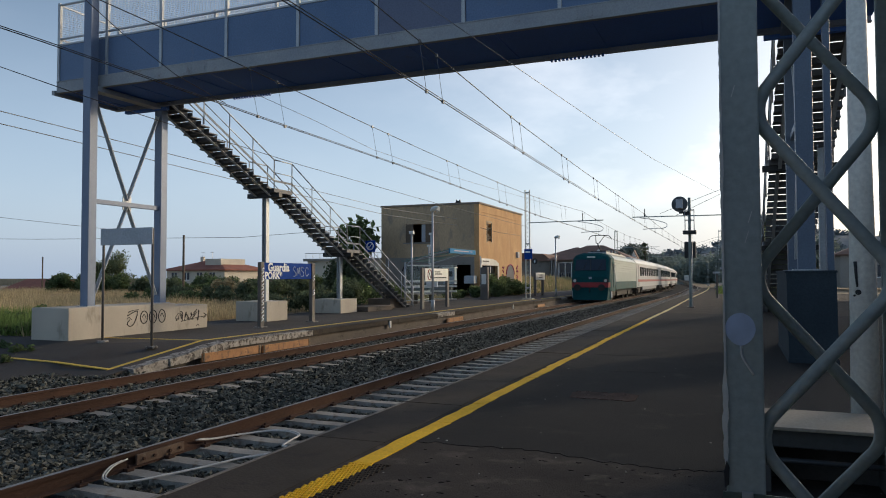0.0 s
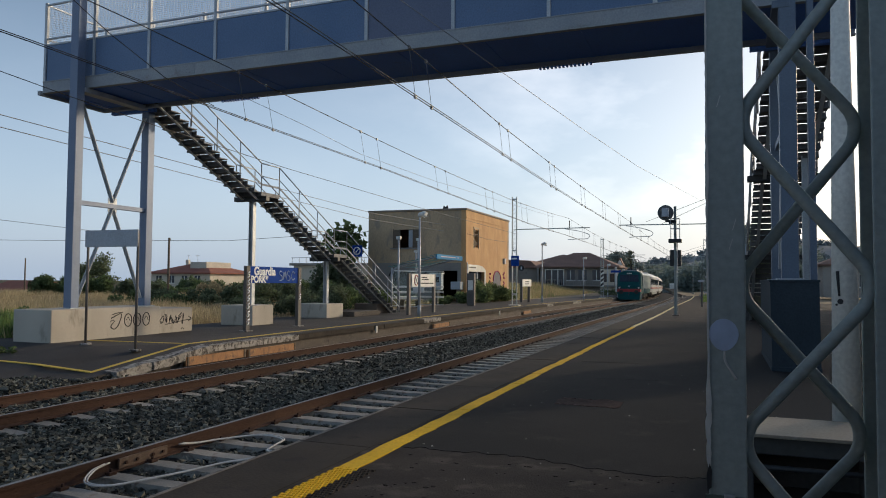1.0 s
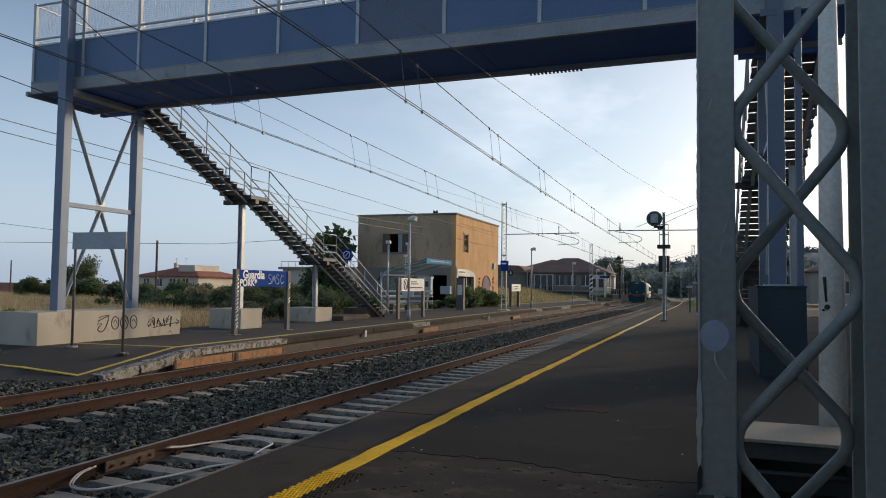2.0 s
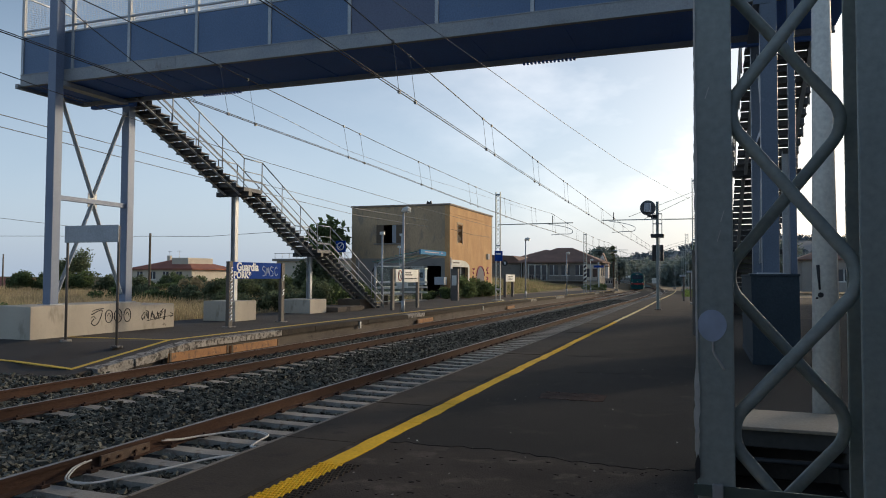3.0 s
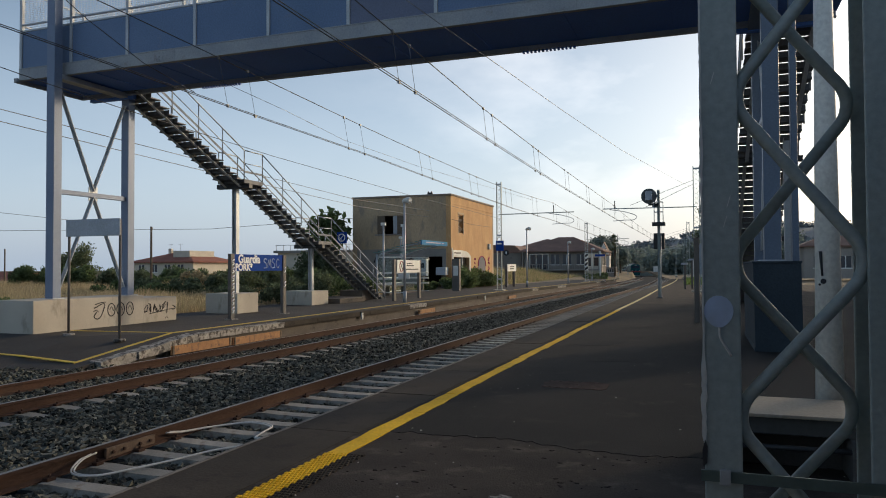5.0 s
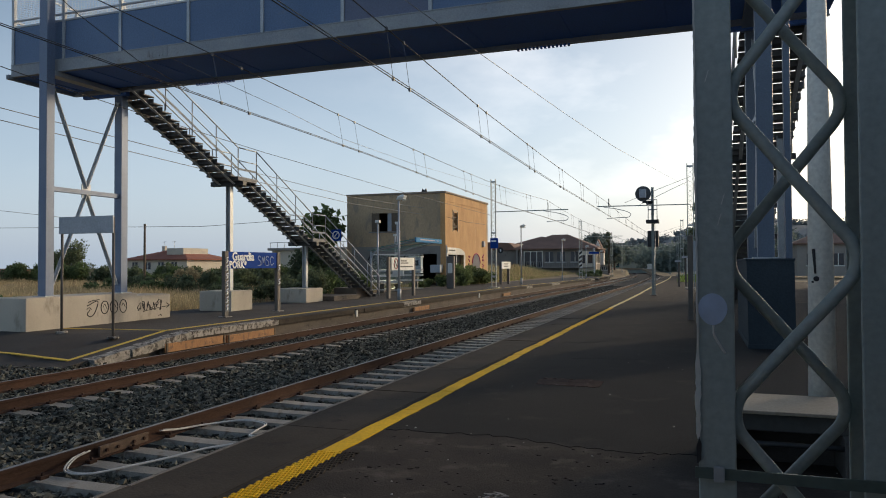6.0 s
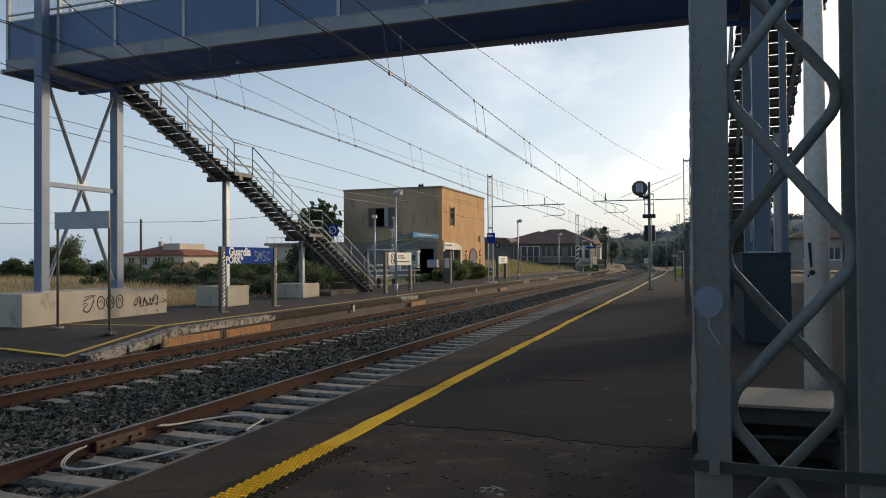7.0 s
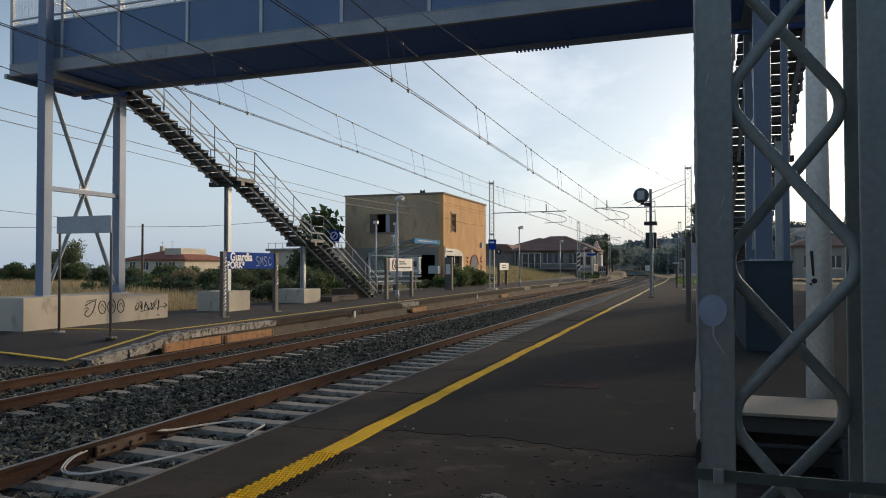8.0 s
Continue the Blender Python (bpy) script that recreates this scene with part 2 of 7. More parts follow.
house_white = surf("house_white_render", (0.66, 0.63, 0.58), (0.76, 0.73, 0.68), 0.9, 0, 0.5, 15, 0.15, (0.55, 0.5, 0.45), 0.64)
dry_soil = surf("dry_field_soil", (0.18, 0.13, 0.072), (0.27, 0.20, 0.115), 0.95, 0, 0.12, 8, 0.6, (0.12, 0.115, 0.055), 0.58)
straw = surf("dry_grass", (0.45, 0.35, 0.20), (0.58, 0.465, 0.275), 0.95, 0, 0.25, 6, 0, (0.22, 0.22, 0.09), 0.56, island=0.35, gloss=0.1, leaf=0.4)
green_grass = surf("green_weeds", (0.16, 0.235, 0.06), (0.24, 0.32, 0.10), 0.9, 0, 0.5, 6, 0, None, 0.5, island=0.4, leaf=0.4)
leaf_dark = surf("dark_foliage", (0.112, 0.142, 0.080), (0.160, 0.190, 0.108), 0.75, 0, 0.6, 5, 0, None, 0.5, island=0.45, leaf=0.6)
leaf_mid = surf("mid_foliage", (0.098, 0.142, 0.058), (0.148, 0.195, 0.085), 0.75, 0, 0.6, 5, 0, None, 0.5, island=0.45, leaf=0.6)
# far foliage and hills: haze is mixed into these base colours, paler and bluer
leaf_hazed = surf("haze_tinted_foliage", (0.16, 0.205, 0.19), (0.205, 0.25, 0.225), 0.98, 0, 0.03, 2, 0, (0.11, 0.135, 0.125), 0.6, island=0.12, gloss=0.05, leaf=0.45)
hill_hazed = surf("haze_tinted_hillside", (0.15, 0.18, 0.20), (0.19, 0.215, 0.215), 1.0, 0, 0.012, 0.2, 0, (0.19, 0.19, 0.17), 0.6)
bark = surf("bark", (0.085, 0.066, 0.05), (0.13, 0.105, 0.08), 0.95, 0, 3, 20, 0.6, None, 0.5, (1, 1, 0.3))
loco_green = surf("green_locomotive_paint", (0.004, 0.062, 0.068), (0.006, 0.080, 0.086), 0.7, 0, 1.0, 20, 0.03, gloss=0.15)
loco_grey = surf("pale_locomotive_side", (0.33, 0.39, 0.365), (0.41, 0.47, 0.44), 0.45, 0, 0.8, 20, 0.03, (0.42, 0.42, 0.38), 0.62)
coach_white = surf("white_coach_paint", (0.50, 0.51, 0.51), (0.58, 0.59, 0.58), 0.4, 0, 0.8, 20, 0.03, (0.52, 0.5, 0.47), 0.64)
coach_red = plain("red_stripe", (0.34, 0.05, 0.045), 0.5)
coach_grey = plain("coach_grey", (0.30, 0.31, 0.32), 0.5)
loco_red = plain("red_buffer_beam", (0.33, 0.028, 0.032), 0.6)
under_dark = surf("underframe_grime", (0.030, 0.028, 0.026), (0.05, 0.045, 0.04), 0.85, 0.1, 2, 30, 0.2)
glass_dark = plain("tinted_window", (0.018, 0.026, 0.04), 0.12)
tar = plain("tar_crack", (0.010, 0.010, 0.010), 0.9)
lamp_glass = plain("lamp_glass", (0.6, 0.6, 0.55), 0.2)


def glass_mat():
    m = bpy.data.materials.new("clear_glass")
    m.use_nodes = True
    b = m.node_tree.nodes["Principled BSDF"]
    b.inputs["Base Color"].default_value = (0.85, 0.93, 0.92, 1)
    b.inputs["Roughness"].default_value = 0.05
    b.inputs["Transmission Weight"].default_value = 1.0
    b.inputs["IOR"].default_value = 1.3
    return m


clear_glass = glass_mat()

# ---- mesh helpers ----


def box(bm, x0, x1, y0, y1, z0, z1, bevel=0.0):
    r = bmesh.ops.create_cube(bm, size=1.0)
    vs = r["verts"]
    for v in vs:
        v.co = Vector((x0 + (v.co.x + 0.5) * (x1 - x0), y0 + (v.co.y + 0.5) * (y1 - y0), z0 + (v.co.z + 0.5) * (z1 - z0)))
    if bevel:
        es = list({e for v in vs for e in v.link_edges})
        bmesh.ops.bevel(bm, geom=es, offset=bevel, segments=2, affect="EDGES", profile=0.6)
    return bm


def beam(bm, p, q, w, h, up=(0, 0, 1)):
    """A rectangular bar from p to q, w wide and h deep (h along up)."""
    p, q = Vector(p), Vector(q)
    d = (q - p).normalized()
    side = d.cross(Vector(up))
    side = side.normalized() if side.length > 1e-4 else Vector((1, 0, 0))
    u = side.cross(d).normalized()
    vs = []
    for e in (p, q):
        for a, b in ((-1, -1), (1, -1), (1, 1), (-1, 1)):
            vs.append(bm.verts.new(e + side * (a * w / 2) + u * (b * h / 2)))
    for f in ((3, 2, 1, 0), (4, 5, 6, 7), (0, 1, 5, 4), (1, 2, 6, 5), (2, 3, 7, 6), (3, 0, 4, 7)):
        bm.faces.new([vs[i] for i in f])
    return bm


def tube(bm, pts, r, seg=8, r2=None, caps=True, up=(0, 0, 1)):
    """A round bar through the points, tapering from r to r2; up is a direction that the bar does not follow."""
    pts = [Vector(p) for p in pts]
    rings = []
    for i, p in enumerate(pts):
        d = (pts[min(i + 1, len(pts) - 1)] - pts[max(i - 1, 0)]).normalized()
        a = d.cross(Vector(up))
        a = a.normalized() if a.length > 0.05 else d.cross(Vector((0, 1, 0))).normalized()
        b = d.cross(a).normalized()
        rr = r if r2 is None else r + (r2 - r) * i / (len(pts) - 1)
        rings.append([bm.verts.new(p + (a * math.cos(k * math.tau / seg) + b * math.sin(k * math.tau / seg)) * rr) for k in range(seg)])
    for r0, r1 in zip(rings, rings[1:]):
        for k in range(seg):
            f = bm.faces.new((r0[k], r0[(k + 1) % seg], r1[(k + 1) % seg], r1[k]))
            f.smooth = True
    if caps:
        bm.faces.new(list(reversed(rings[0])))
        bm.faces.new(rings[-1])
    return bm


def disc(bm, c, axis, r, thick, seg=24):
    c, a = Vector(c), Vector(axis).normalized()
    return tube(bm, [c - a * thick / 2, c + a * thick / 2], r, seg)


def poly(bm, pts, depth, axis):
    """A flat outline given thickness along axis."""
    ax = Vector(axis) * depth
    lo = [bm.verts.new(Vector(p)) for p in pts]
    hi = [bm.verts.new(Vector(p) + ax) for p in pts]
    bm.faces.new(list(reversed(lo)))
    bm.faces.new(hi)
    n = len(pts)
    for i in range(n):
        bm.faces.new((lo[i], lo[(i + 1) % n], hi[(i + 1) % n], hi[i]))
    return bm


def BM():
    return bmesh.new()


def thing(name, loc, label, category, group="", kind=""):
    e = new(name)
    e.location = loc
    e.empty_display_size = 0.3
    return tagged(e, label, category, group, kind)


def root_of(ob):
    while ob.parent:
        ob = ob.parent
    return ob


def to_mesh(name, bm, material, origin=(0, 0, 0)):
    bmesh.ops.recalc_face_normals(bm, faces=bm.faces)
    bmesh.ops.translate(bm, verts=bm.verts, vec=-Vector(origin))
    me = bpy.data.meshes.new(name)
    bm.to_mesh(me)
    bm.free()
    for m in material if isinstance(material, (list, tuple)) else (material,):
        me.materials.append(m)
    return me


def part(name, bm, material, parent, label=""):
    """Links a bmesh, given in world coordinates, as one mesh object under a thing or a part."""
    ob = new(name, to_mesh(name, bm, material, root_of(parent).location))
    ob.parent = parent
    if label:
        ob["label"] = label
    return ob


def solid(name, bm, material, label, category, loc=(0, 0, 0), group="", kind=""):
    """A thing of one mesh."""
    ob = new(name, to_mesh(name, bm, material, loc))
    ob.location = loc
    return tagged(ob, label, category, group, kind)


def mesh_np(name, verts, faces, material):
    """A mesh from numpy arrays of corners and equal-sided faces."""
    me = bpy.data.meshes.new(name)
    n, k = faces.shape
    me.vertices.add(len(verts))
    me.vertices.foreach_set("co", np.ascontiguousarray(verts, dtype=np.float32).ravel())
    me.loops.add(n * k)
    me.loops.foreach_set("vertex_index", np.ascontiguousarray(faces, dtype=np.int32).ravel())
    me.polygons.add(n)
    me.polygons.foreach_set("loop_start", np.arange(0, n * k, k, dtype=np.int32))
    me.polygons.foreach_set("use_smooth", np.zeros(n, dtype=bool))
    me.materials.append(material)
    me.update(calc_edges=True)
    me.validate()
    return me


def text_mesh(name, words, size, material, m, parent=None, depth=0.004, bold=0.0):
    cu = bpy.data.curves.new(name, "FONT")
    cu.body, cu.size, cu.extrude, cu.offset = words, size, depth, bold
    tmp = bpy.data.objects.new(name + "_tmp", cu)
    scene.collection.objects.link(tmp)
    dg = bpy.context.evaluated_depsgraph_get()
    me = bpy.data.meshes.new_from_object(tmp.evaluated_get(dg))
    bpy.data.objects.remove(tmp)
    me.materials.clear()
    me.materials.append(material)
    ob = new(name, me)
    if parent:
        ob.parent = parent
        ob.matrix_basis = Matrix.Translation(-root_of(parent).location) @ m
    else:
        ob.matrix_basis = m
    return ob


RNG = np.random.default_rng(7)


def cx(y):
    """Sideways drift of the line as it curves away."""
    a, b = max(0.0, y - 60.0), max(0.0, y - 215.0)
    return -(a * a) / 3300.0 - (b * b) / 800.0


def gz(y):
    """The line falls gently as it runs away."""
    return -0.0058 * min(180.0, max(0.0, y - 48.0))


def tx(y):
    """Sideways place of the rails: they stand a little askew to the platforms at first."""
    return cx(y) + 0.006 * (min(y, 48.0) - 14.0) * min(1.0, max(0.0, (100.0 - y) / 52.0))


def cyaw(y):
    return math.degrees(math.atan2(tx(y - 1) - tx(y + 1), 2.0))


X_NEAR, X_FAR, Z_RAIL, Z_FAR = -5.35, -10.05, -0.38, -0.05

# ---- ground ----


def build_ground():
    bm = BM()
    xs = [-900, -400, -200, -100, -60, -40, -30, -24, -20, -17.2, -11.9, -11.0, -9, -7.6, -6.5, -4, -3.2, 6, 12, 20, 40, 100, 300, 900]
    ys = [-200, -40, -10, 0, 10, 20, 30, 45, 60, 90, 120, 160, 200, 260, 330, 420, 600, 900, 1600]

    def h(x, y):
        u, g = x - cx(y), gz(y)
        if -22 < x < -3 and y <= 10:
            return -0.8
        if -11.5 < u < -3.5:
            return -0.85 + g
        if x < -16:
            return -0.12 + 0.35 * noise.noise(Vector((x * 0.05, y * 0.05, 0))) - max(0, -x - 60) * 0.012
        return (-0.72 if u < -2 else -0.12) + g
    grid = [[bm.verts.new((x + (cx(y) if abs(x) < 60 else 0), y, h(x + (cx(y) if abs(x) < 60 else 0), y))) for x in xs] for y in ys]
    for a, b in zip(grid, grid[1:]):
        for i in range(len(xs) - 1):
            bm.faces.new((a[i], a[i + 1], b[i + 1], b[i]))
    return solid("ground", bm, dry_soil, "dry straw-coloured field soil beside the railway", "ground", kind="structure")


def strip(bm, x0, x1, z0, z1, ys, curved=True):
    """A long slab following the line, x0..x1 across and z0..z1 high."""
    rows = []
    for y in ys:
        c = cx(y) if curved else 0
        g = gz(y) if curved else 0
        rows.append([bm.verts.new((x + c, y, z + g)) for x, z in ((x0, z0), (x1, z0), (x1, z1), (x0, z1))])
    for a, b in zip(rows, rows[1:]):
        for i in range(4):
            bm.faces.new((a[i], a[(i + 1) % 4], b[(i + 1) % 4], b[i]))
    bm.faces.new(rows[0])
    bm.faces.new(list(reversed(rows[-1])))
    return bm


def weather(bm, k):
    """Chip and wear a stone's faces."""
    bmesh.ops.subdivide_edges(bm, edges=bm.edges[:], cuts=3, use_grid_fill=True)
    for v in bm.verts:
        p = v.co
        v.co = p + k * Vector((noise.noise(p * 5.1), .4 * noise.noise(p * 4.3 + Vector((7, 0, 0))), noise.noise(p * 6.0 + Vector((0, 9, 0))) - .25))
    return bm


def yrange(a, b, step):
    n = max(1, int(round((b - a) / step)))
    return [a + (b - a) * i / n for i in range(n + 1)]


def build_platforms():
    # near platform
    bm = strip(BM(), -3.0, 14.0, -0.9, 0.0, [-25, 0, 24] + yrange(48, 68, 4))
    solid("platform_near", bm, asphalt, "dark worn asphalt station platform", "platform", kind="structure")
    solid("platform_end", strip(BM(), -3.002, -1.6, -0.9, 0.0, yrange(68.01, 112, 4)), asphalt, "narrow worn asphalt end of the platform", "platform", kind="structure")
    y = -24.0
    host = thing("platform_coping", (0, 0, 0), "brown weathered concrete platform edging", "kerb", kind="structure")
    rng = random.Random(3)
    while y < 112:
        n = y + 2.0
        x, z = -3.74 + .03 * min(1.0, max(0.0, (y - 10.0) / 8.0)) + rng.uniform(-.008, .008), 0.004 + rng.uniform(-.004, .004)
        stone = part("kerb_stone", strip(BM(), x, -3.004, -0.22, z, [y + 0.006, n - 0.006]), coping, host)
        part("nosing", strip(BM(), x - .004, x + rng.uniform(.028, .042), -.06, z + .003, [y + 0.01, n - 0.01]), nosing_pale, stone, "rubbed pale concrete arris")
        y = n
    solid("platform_wall_near", strip(BM(), -3.62, -3.01, -0.9, -0.224, yrange(-25, 112, 4)), platform_face, "stained concrete wall below the platform edge", "wall", kind="structure")
    # out of view; added to keep the low sun off the near platform
    solid("boundary_wall_side", box(BM(), 9.0, 9.3, -14, 52, -.1, 4.6), house_cream, "unseen plain wall added to shade the near platform", "wall", kind="structure")
    # walls out of view around the camera, added to darken the mast's lower part
    bm = box(BM(), -2.4, 9.0, -.9, -.6, -.1, 2.4)
    box(bm, 1.7, 1.95, -.6, 4.2, -.1, 3.2)
    box(bm, .62, .8, -.6, 1.3, -.1, 2.2)
    solid("boundary_wall_rear", bm, house_grey, "unseen plain walls added to shade the near mast", "wall", kind="structure")
    # newer asphalt sheet with an irregular front edge
    bm = BM()
    edge, rng = [], random.Random(11)
    wander = 0.0
    for i in range(181):
        x = -2.98 + i * (9.0 / 180)
        wander = wander * .9 + rng.uniform(-.03, .03)
        edge.append((x, 6.07 + 0.05 * math.sin(x * 2.3) + wander + rng.uniform(-.02, .02) - 0.03 * x, 0.0))
    poly(bm, edge + [(6.0, 30, 0), (-2.98, 30, 0)], 0.004, (0, 0, 1))
    solid("asphalt_overlay", bm, asphalt_patch, "newer black asphalt layer with a ragged edge", "asphalt patch", kind="structure")
    # patched trench and manhole
    rng = random.Random(23)
    ring = [(-1.95 + .79 * k / 14, 9.0 + rng.uniform(-.05, .05), 0) for k in range(15)]
    ring += [(-1.16 - .79 * k / 14 + rng.uniform(-.05, .05), 9.5 + rng.uniform(-.12, .1), 0) for k in range(15)]
    solid("repair_patch", poly(BM(), ring, 0.009, (0, 0, 1)), surf("brown_patch", (0.046, 0.029, 0.025), (0.078, 0.050, 0.042), 0.95, 0, 5, 60, 0.6, gloss=.1), "rough brown repair patch in the asphalt", "asphalt patch", kind="structure")
    bm = BM()
    for _ in range(46):
        x, y, w = rng.uniform(-1.95, -1.3), rng.choice((9.0, 9.02, 9.25, 9.5)) + rng.gauss(0, .025), rng.uniform(.008, .035)
        poly(bm, [(x - w, y, 0), (x - .2 * w, y - .3 * w, 0), (x + w, y - .1 * w, 0), (x + .4 * w, y + .35 * w, 0)], 0.0115, (0, 0, 1))
    solid("patch_crumbs", bm, surf("pale_brown_crumbs", (0.10, 0.072, 0.062), (0.17, 0.125, 0.108), 0.95, 0, 9, 60, 0.4, gloss=.1), "pale brown crumbs along the patch's broken edges", "crumbs", kind="stuff")
    # pale grit and litter specks
    rng, bm = random.Random(31), BM()
    for _ in range(90):
        x, y = rng.uniform(-2.7, 1.5), 3.6 + 9 * rng.random() ** 1.6
        s = rng.uniform(.003, .008)
        z = .0045 if y > 5.9 else .001
        v = [bm.verts.new((x + s * a * rng.uniform(.6, 1.6), y + s * b * rng.uniform(.6, 1.6), z + c)) for a, b, c in ((-1, -1, 0), (1, -1, 0), (1, 1, 0), (-1, 1, 0), (0, 0, s))]
        for f in ((0, 1, 4), (1, 2, 4), (2, 3, 4), (3, 0, 4)):
            bm.faces.new([v[k] for k in f])
    solid("grit", bm, surf("pale_grit", (.22, .2, .18), (.42, .4, .37), .9, 0, 5, 40, 0, island=.6), "pale grit and tiny litter on the platform", "grit", kind="stuff")
    # cracks in the older asphalt
    cr = thing("asphalt_cracks", (0, 0, 0), "fine dark cracks in the old asphalt", "crack", kind="structure")
    rng = random.Random(17)
    for x0, y0, n, dx, dy in ((-1.9, 11.6, 9, .12, .03), (-2.5, 14.0, 10, .16, -.02)):
        pts, x, y = [], x0, y0
        zz = .0035 if y0 < 6 else .0055
        for _ in range(n):
            pts.append((x, y, zz))
            x, y = x + dx * rng.uniform(.5, 1.4), y + dy + rng.uniform(-.05, .05)
        bm = BM()
        for a, b in zip(pts, pts[1:]):
            beam(bm, a, b, rng.uniform(.003, .014), .002)
        part("crack", bm, tar, cr)
    # crumbled spots, broken seams and a paint splash in the oldest asphalt
    rng = random.Random(41)

    def ragged(cx0, cy0, w, d, n=16):
        return [(cx0 + w * math.cos(i * math.tau / n) * rng.uniform(.55, 1.15), cy0 + d * math.sin(i * math.tau / n) * rng.uniform(.55, 1.15), 0) for i in range(n)]
    old = surf("crumbled_asphalt", (0.020, 0.018, 0.017), (0.038, 0.033, 0.030), 0.97, 0, 5, 70, 0.9, gloss=.05)
    bm = BM()
    for _ in range(90):
        k = rng.random()
        x, y = -2.5 + 2.2 * k + rng.gauss(0, .05), rng.choice((5.05, 4.72 - .12 * k, 5.5 + .1 * k, 5.85)) + rng.gauss(0, .07)
        w = rng.uniform(.005, .022)
        poly(bm, ragged(x, y, w, w * rng.uniform(.35, .9), 7), .0032, (0, 0, 1))
    solid("seam_crumbs", bm, old, "dark crumbs and short cracks along broken seams", "crack", kind="stuff")
    bm = BM()
    for _ in range(26):
        w = rng.uniform(.008, .03)
        poly(bm, ragged(-1.29 + rng.gauss(0, .045), 4.58 + rng.gauss(0, .045), w, w * .6, 8), .0045, (0, 0, 1))
    solid("paint_splash", bm, surf("dried_splash", (.20, .19, .175), (.34, .32, .30), .8, 0, 9, 60, .1), "pale dried paint splash on the asphalt", "paint mark", kind="structure")
    # yellow safety line, worn, in runs
    line = thing("safety_line", (0, 0, 0), "yellow painted safety line, cracked and worn", "safety line", kind="structure")
    rng = random.Random(5)
    y = 5.2

    def wide(v):
        return .086 - .022 * min(1.0, max(0.0, (v - 7.0) / 10.0))

    def jog(v):
        return cx(v) + .10 * math.exp(-((v - 38.0) / 14.0) ** 2)
    while y < 111:
        n = y + rng.uniform(0.8, 2.4)
        z = 0.0095
        if y > 5.15:
            bm, pts = BM(), []
            ys = yrange(y + rng.uniform(.003, .03), n, 0.3)
            w = rng.uniform(-.012, .012)
            for yy in ys:
                pts.append((-2.845 - wide(yy) + w + rng.uniform(-.012, .010) + jog(yy), yy, gz(yy)))
            for yy in reversed(ys):
                pts.append((-2.845 + wide(yy) + w + rng.uniform(-.010, .012) + jog(yy), yy, gz(yy)))
            poly(bm, pts, z, (0, 0, 1))
            # runs from y = 24 on take the paler yellow
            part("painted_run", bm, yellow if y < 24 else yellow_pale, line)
        y = n
    # tactile grating strip
    bm = BM()
    for i in range(46):
        for j in range(11):
            x, yv = -2.93 + j * 0.03 + (i % 2) * 0.015, 3.1 + i * 0.048
            v = [bm.verts.new((x + a, yv + b, c)) for a, b, c in ((0, 0, .012), (.019, 0, .012), (.019, .026, .012), (0, .026, .012), (-.002, -.004, .001), (.021, -.004, .001), (.021, .03, .001), (-.002, .03, .001))]
            for f in ((0, 1, 2, 3), (4, 5, 1, 0), (5, 6, 2, 1), (6, 7, 3, 2), (7, 4, 0, 3)):
                fc = bm.faces.new([v[k] for k in f])
                fc.material_index = 1 if x < -2.74 else 0
    solid("grating_studs", bm, [asphalt, yellow], "studded rubber drain mat, part painted yellow", "drain mat", kind="stuff")
    # far platform with its ramp
    bm = strip(BM(), -17.2, -11.70, -0.95, Z_FAR, yrange(14.4, 112, 4))
    solid("platform_far", bm, asphalt_far, "greyish asphalt platform across the tracks", "platform", kind="structure")
    bm = BM()
    lo, hi = -0.564, Z_FAR
    for quad in (((-21.5, 9.6, lo), (-13.6, 9.6, lo), (-13.6, 13.1, hi), (-21.5, 13.1, hi)), ((-13.6, 9.6, lo), (-12.2, 9.6, lo), (-12.2, 14.4, hi), (-13.6, 13.1, hi)), ((-12.2, 9.6, lo), (-11.55, 9.6, lo), (-11.55, 14.4, hi), (-12.2, 14.4, hi)), ((-21.5, 13.1, hi), (-13.6, 13.1, hi), (-12.2, 14.4, hi), (-21.5, 14.4, hi))):
        top, foot = [bm.verts.new(p) for p in quad], [bm.verts.new((p[0], p[1], -.95)) for p in quad]
        bm.faces.new(top)
        for i in range(4):
            bm.faces.new((foot[i], foot[(i + 1) % 4], top[(i + 1) % 4], top[i]))
    bmesh.ops.remove_doubles(bm, verts=bm.verts, dist=1e-4)
    solid("platform_ramp", bm, asphalt_far, "asphalt ramp at the platform's end", "ramp", kind="structure")
    host = thing("platform_coping_far", (0, 0, 0), "pale chipped stone platform edging", "kerb", kind="structure")
    rng, y = random.Random(9), 14.4
    while y < 110:
        n = y + 1.9
        m = old_kerb if y < 18.2 else (coping if rng.random() < 0.85 else old_kerb)
        bm = strip(BM(), -11.71, -11.41 + rng.uniform(-.015, .015), -0.20, Z_FAR + rng.uniform(-.006, .008), [y + .008, n - .008])
        part("kerb_stone", weather(bm, .022) if m is old_kerb and y < 40 else bm, m, host)
        y = n
    y = 11.4
    while y < 14.3:
        n = y + 1.0
        za, zb = -0.05 + (y - 14.4) * 0.107, -0.05 + (n - 14.4) * 0.107
        bm = BM()
        poly(bm, [(-11.72, y + .01, za - .17), (-11.72, y + .01, za + .02), (-11.72, n - .01, zb + .02), (-11.72, n - .01, zb - .17)], 0.34 + rng.uniform(-.03, .03), (1, 0, 0))
        part("kerb_stone", weather(bm, .035), old_kerb, host)
        y = n
    solid("platform_wall_far", strip(BM(), -11.69, -11.49, -0.95, -0.204, yrange(13.4, 110, 4)), platform_face, "stained concrete wall below the far platform edge", "wall", kind="structure")
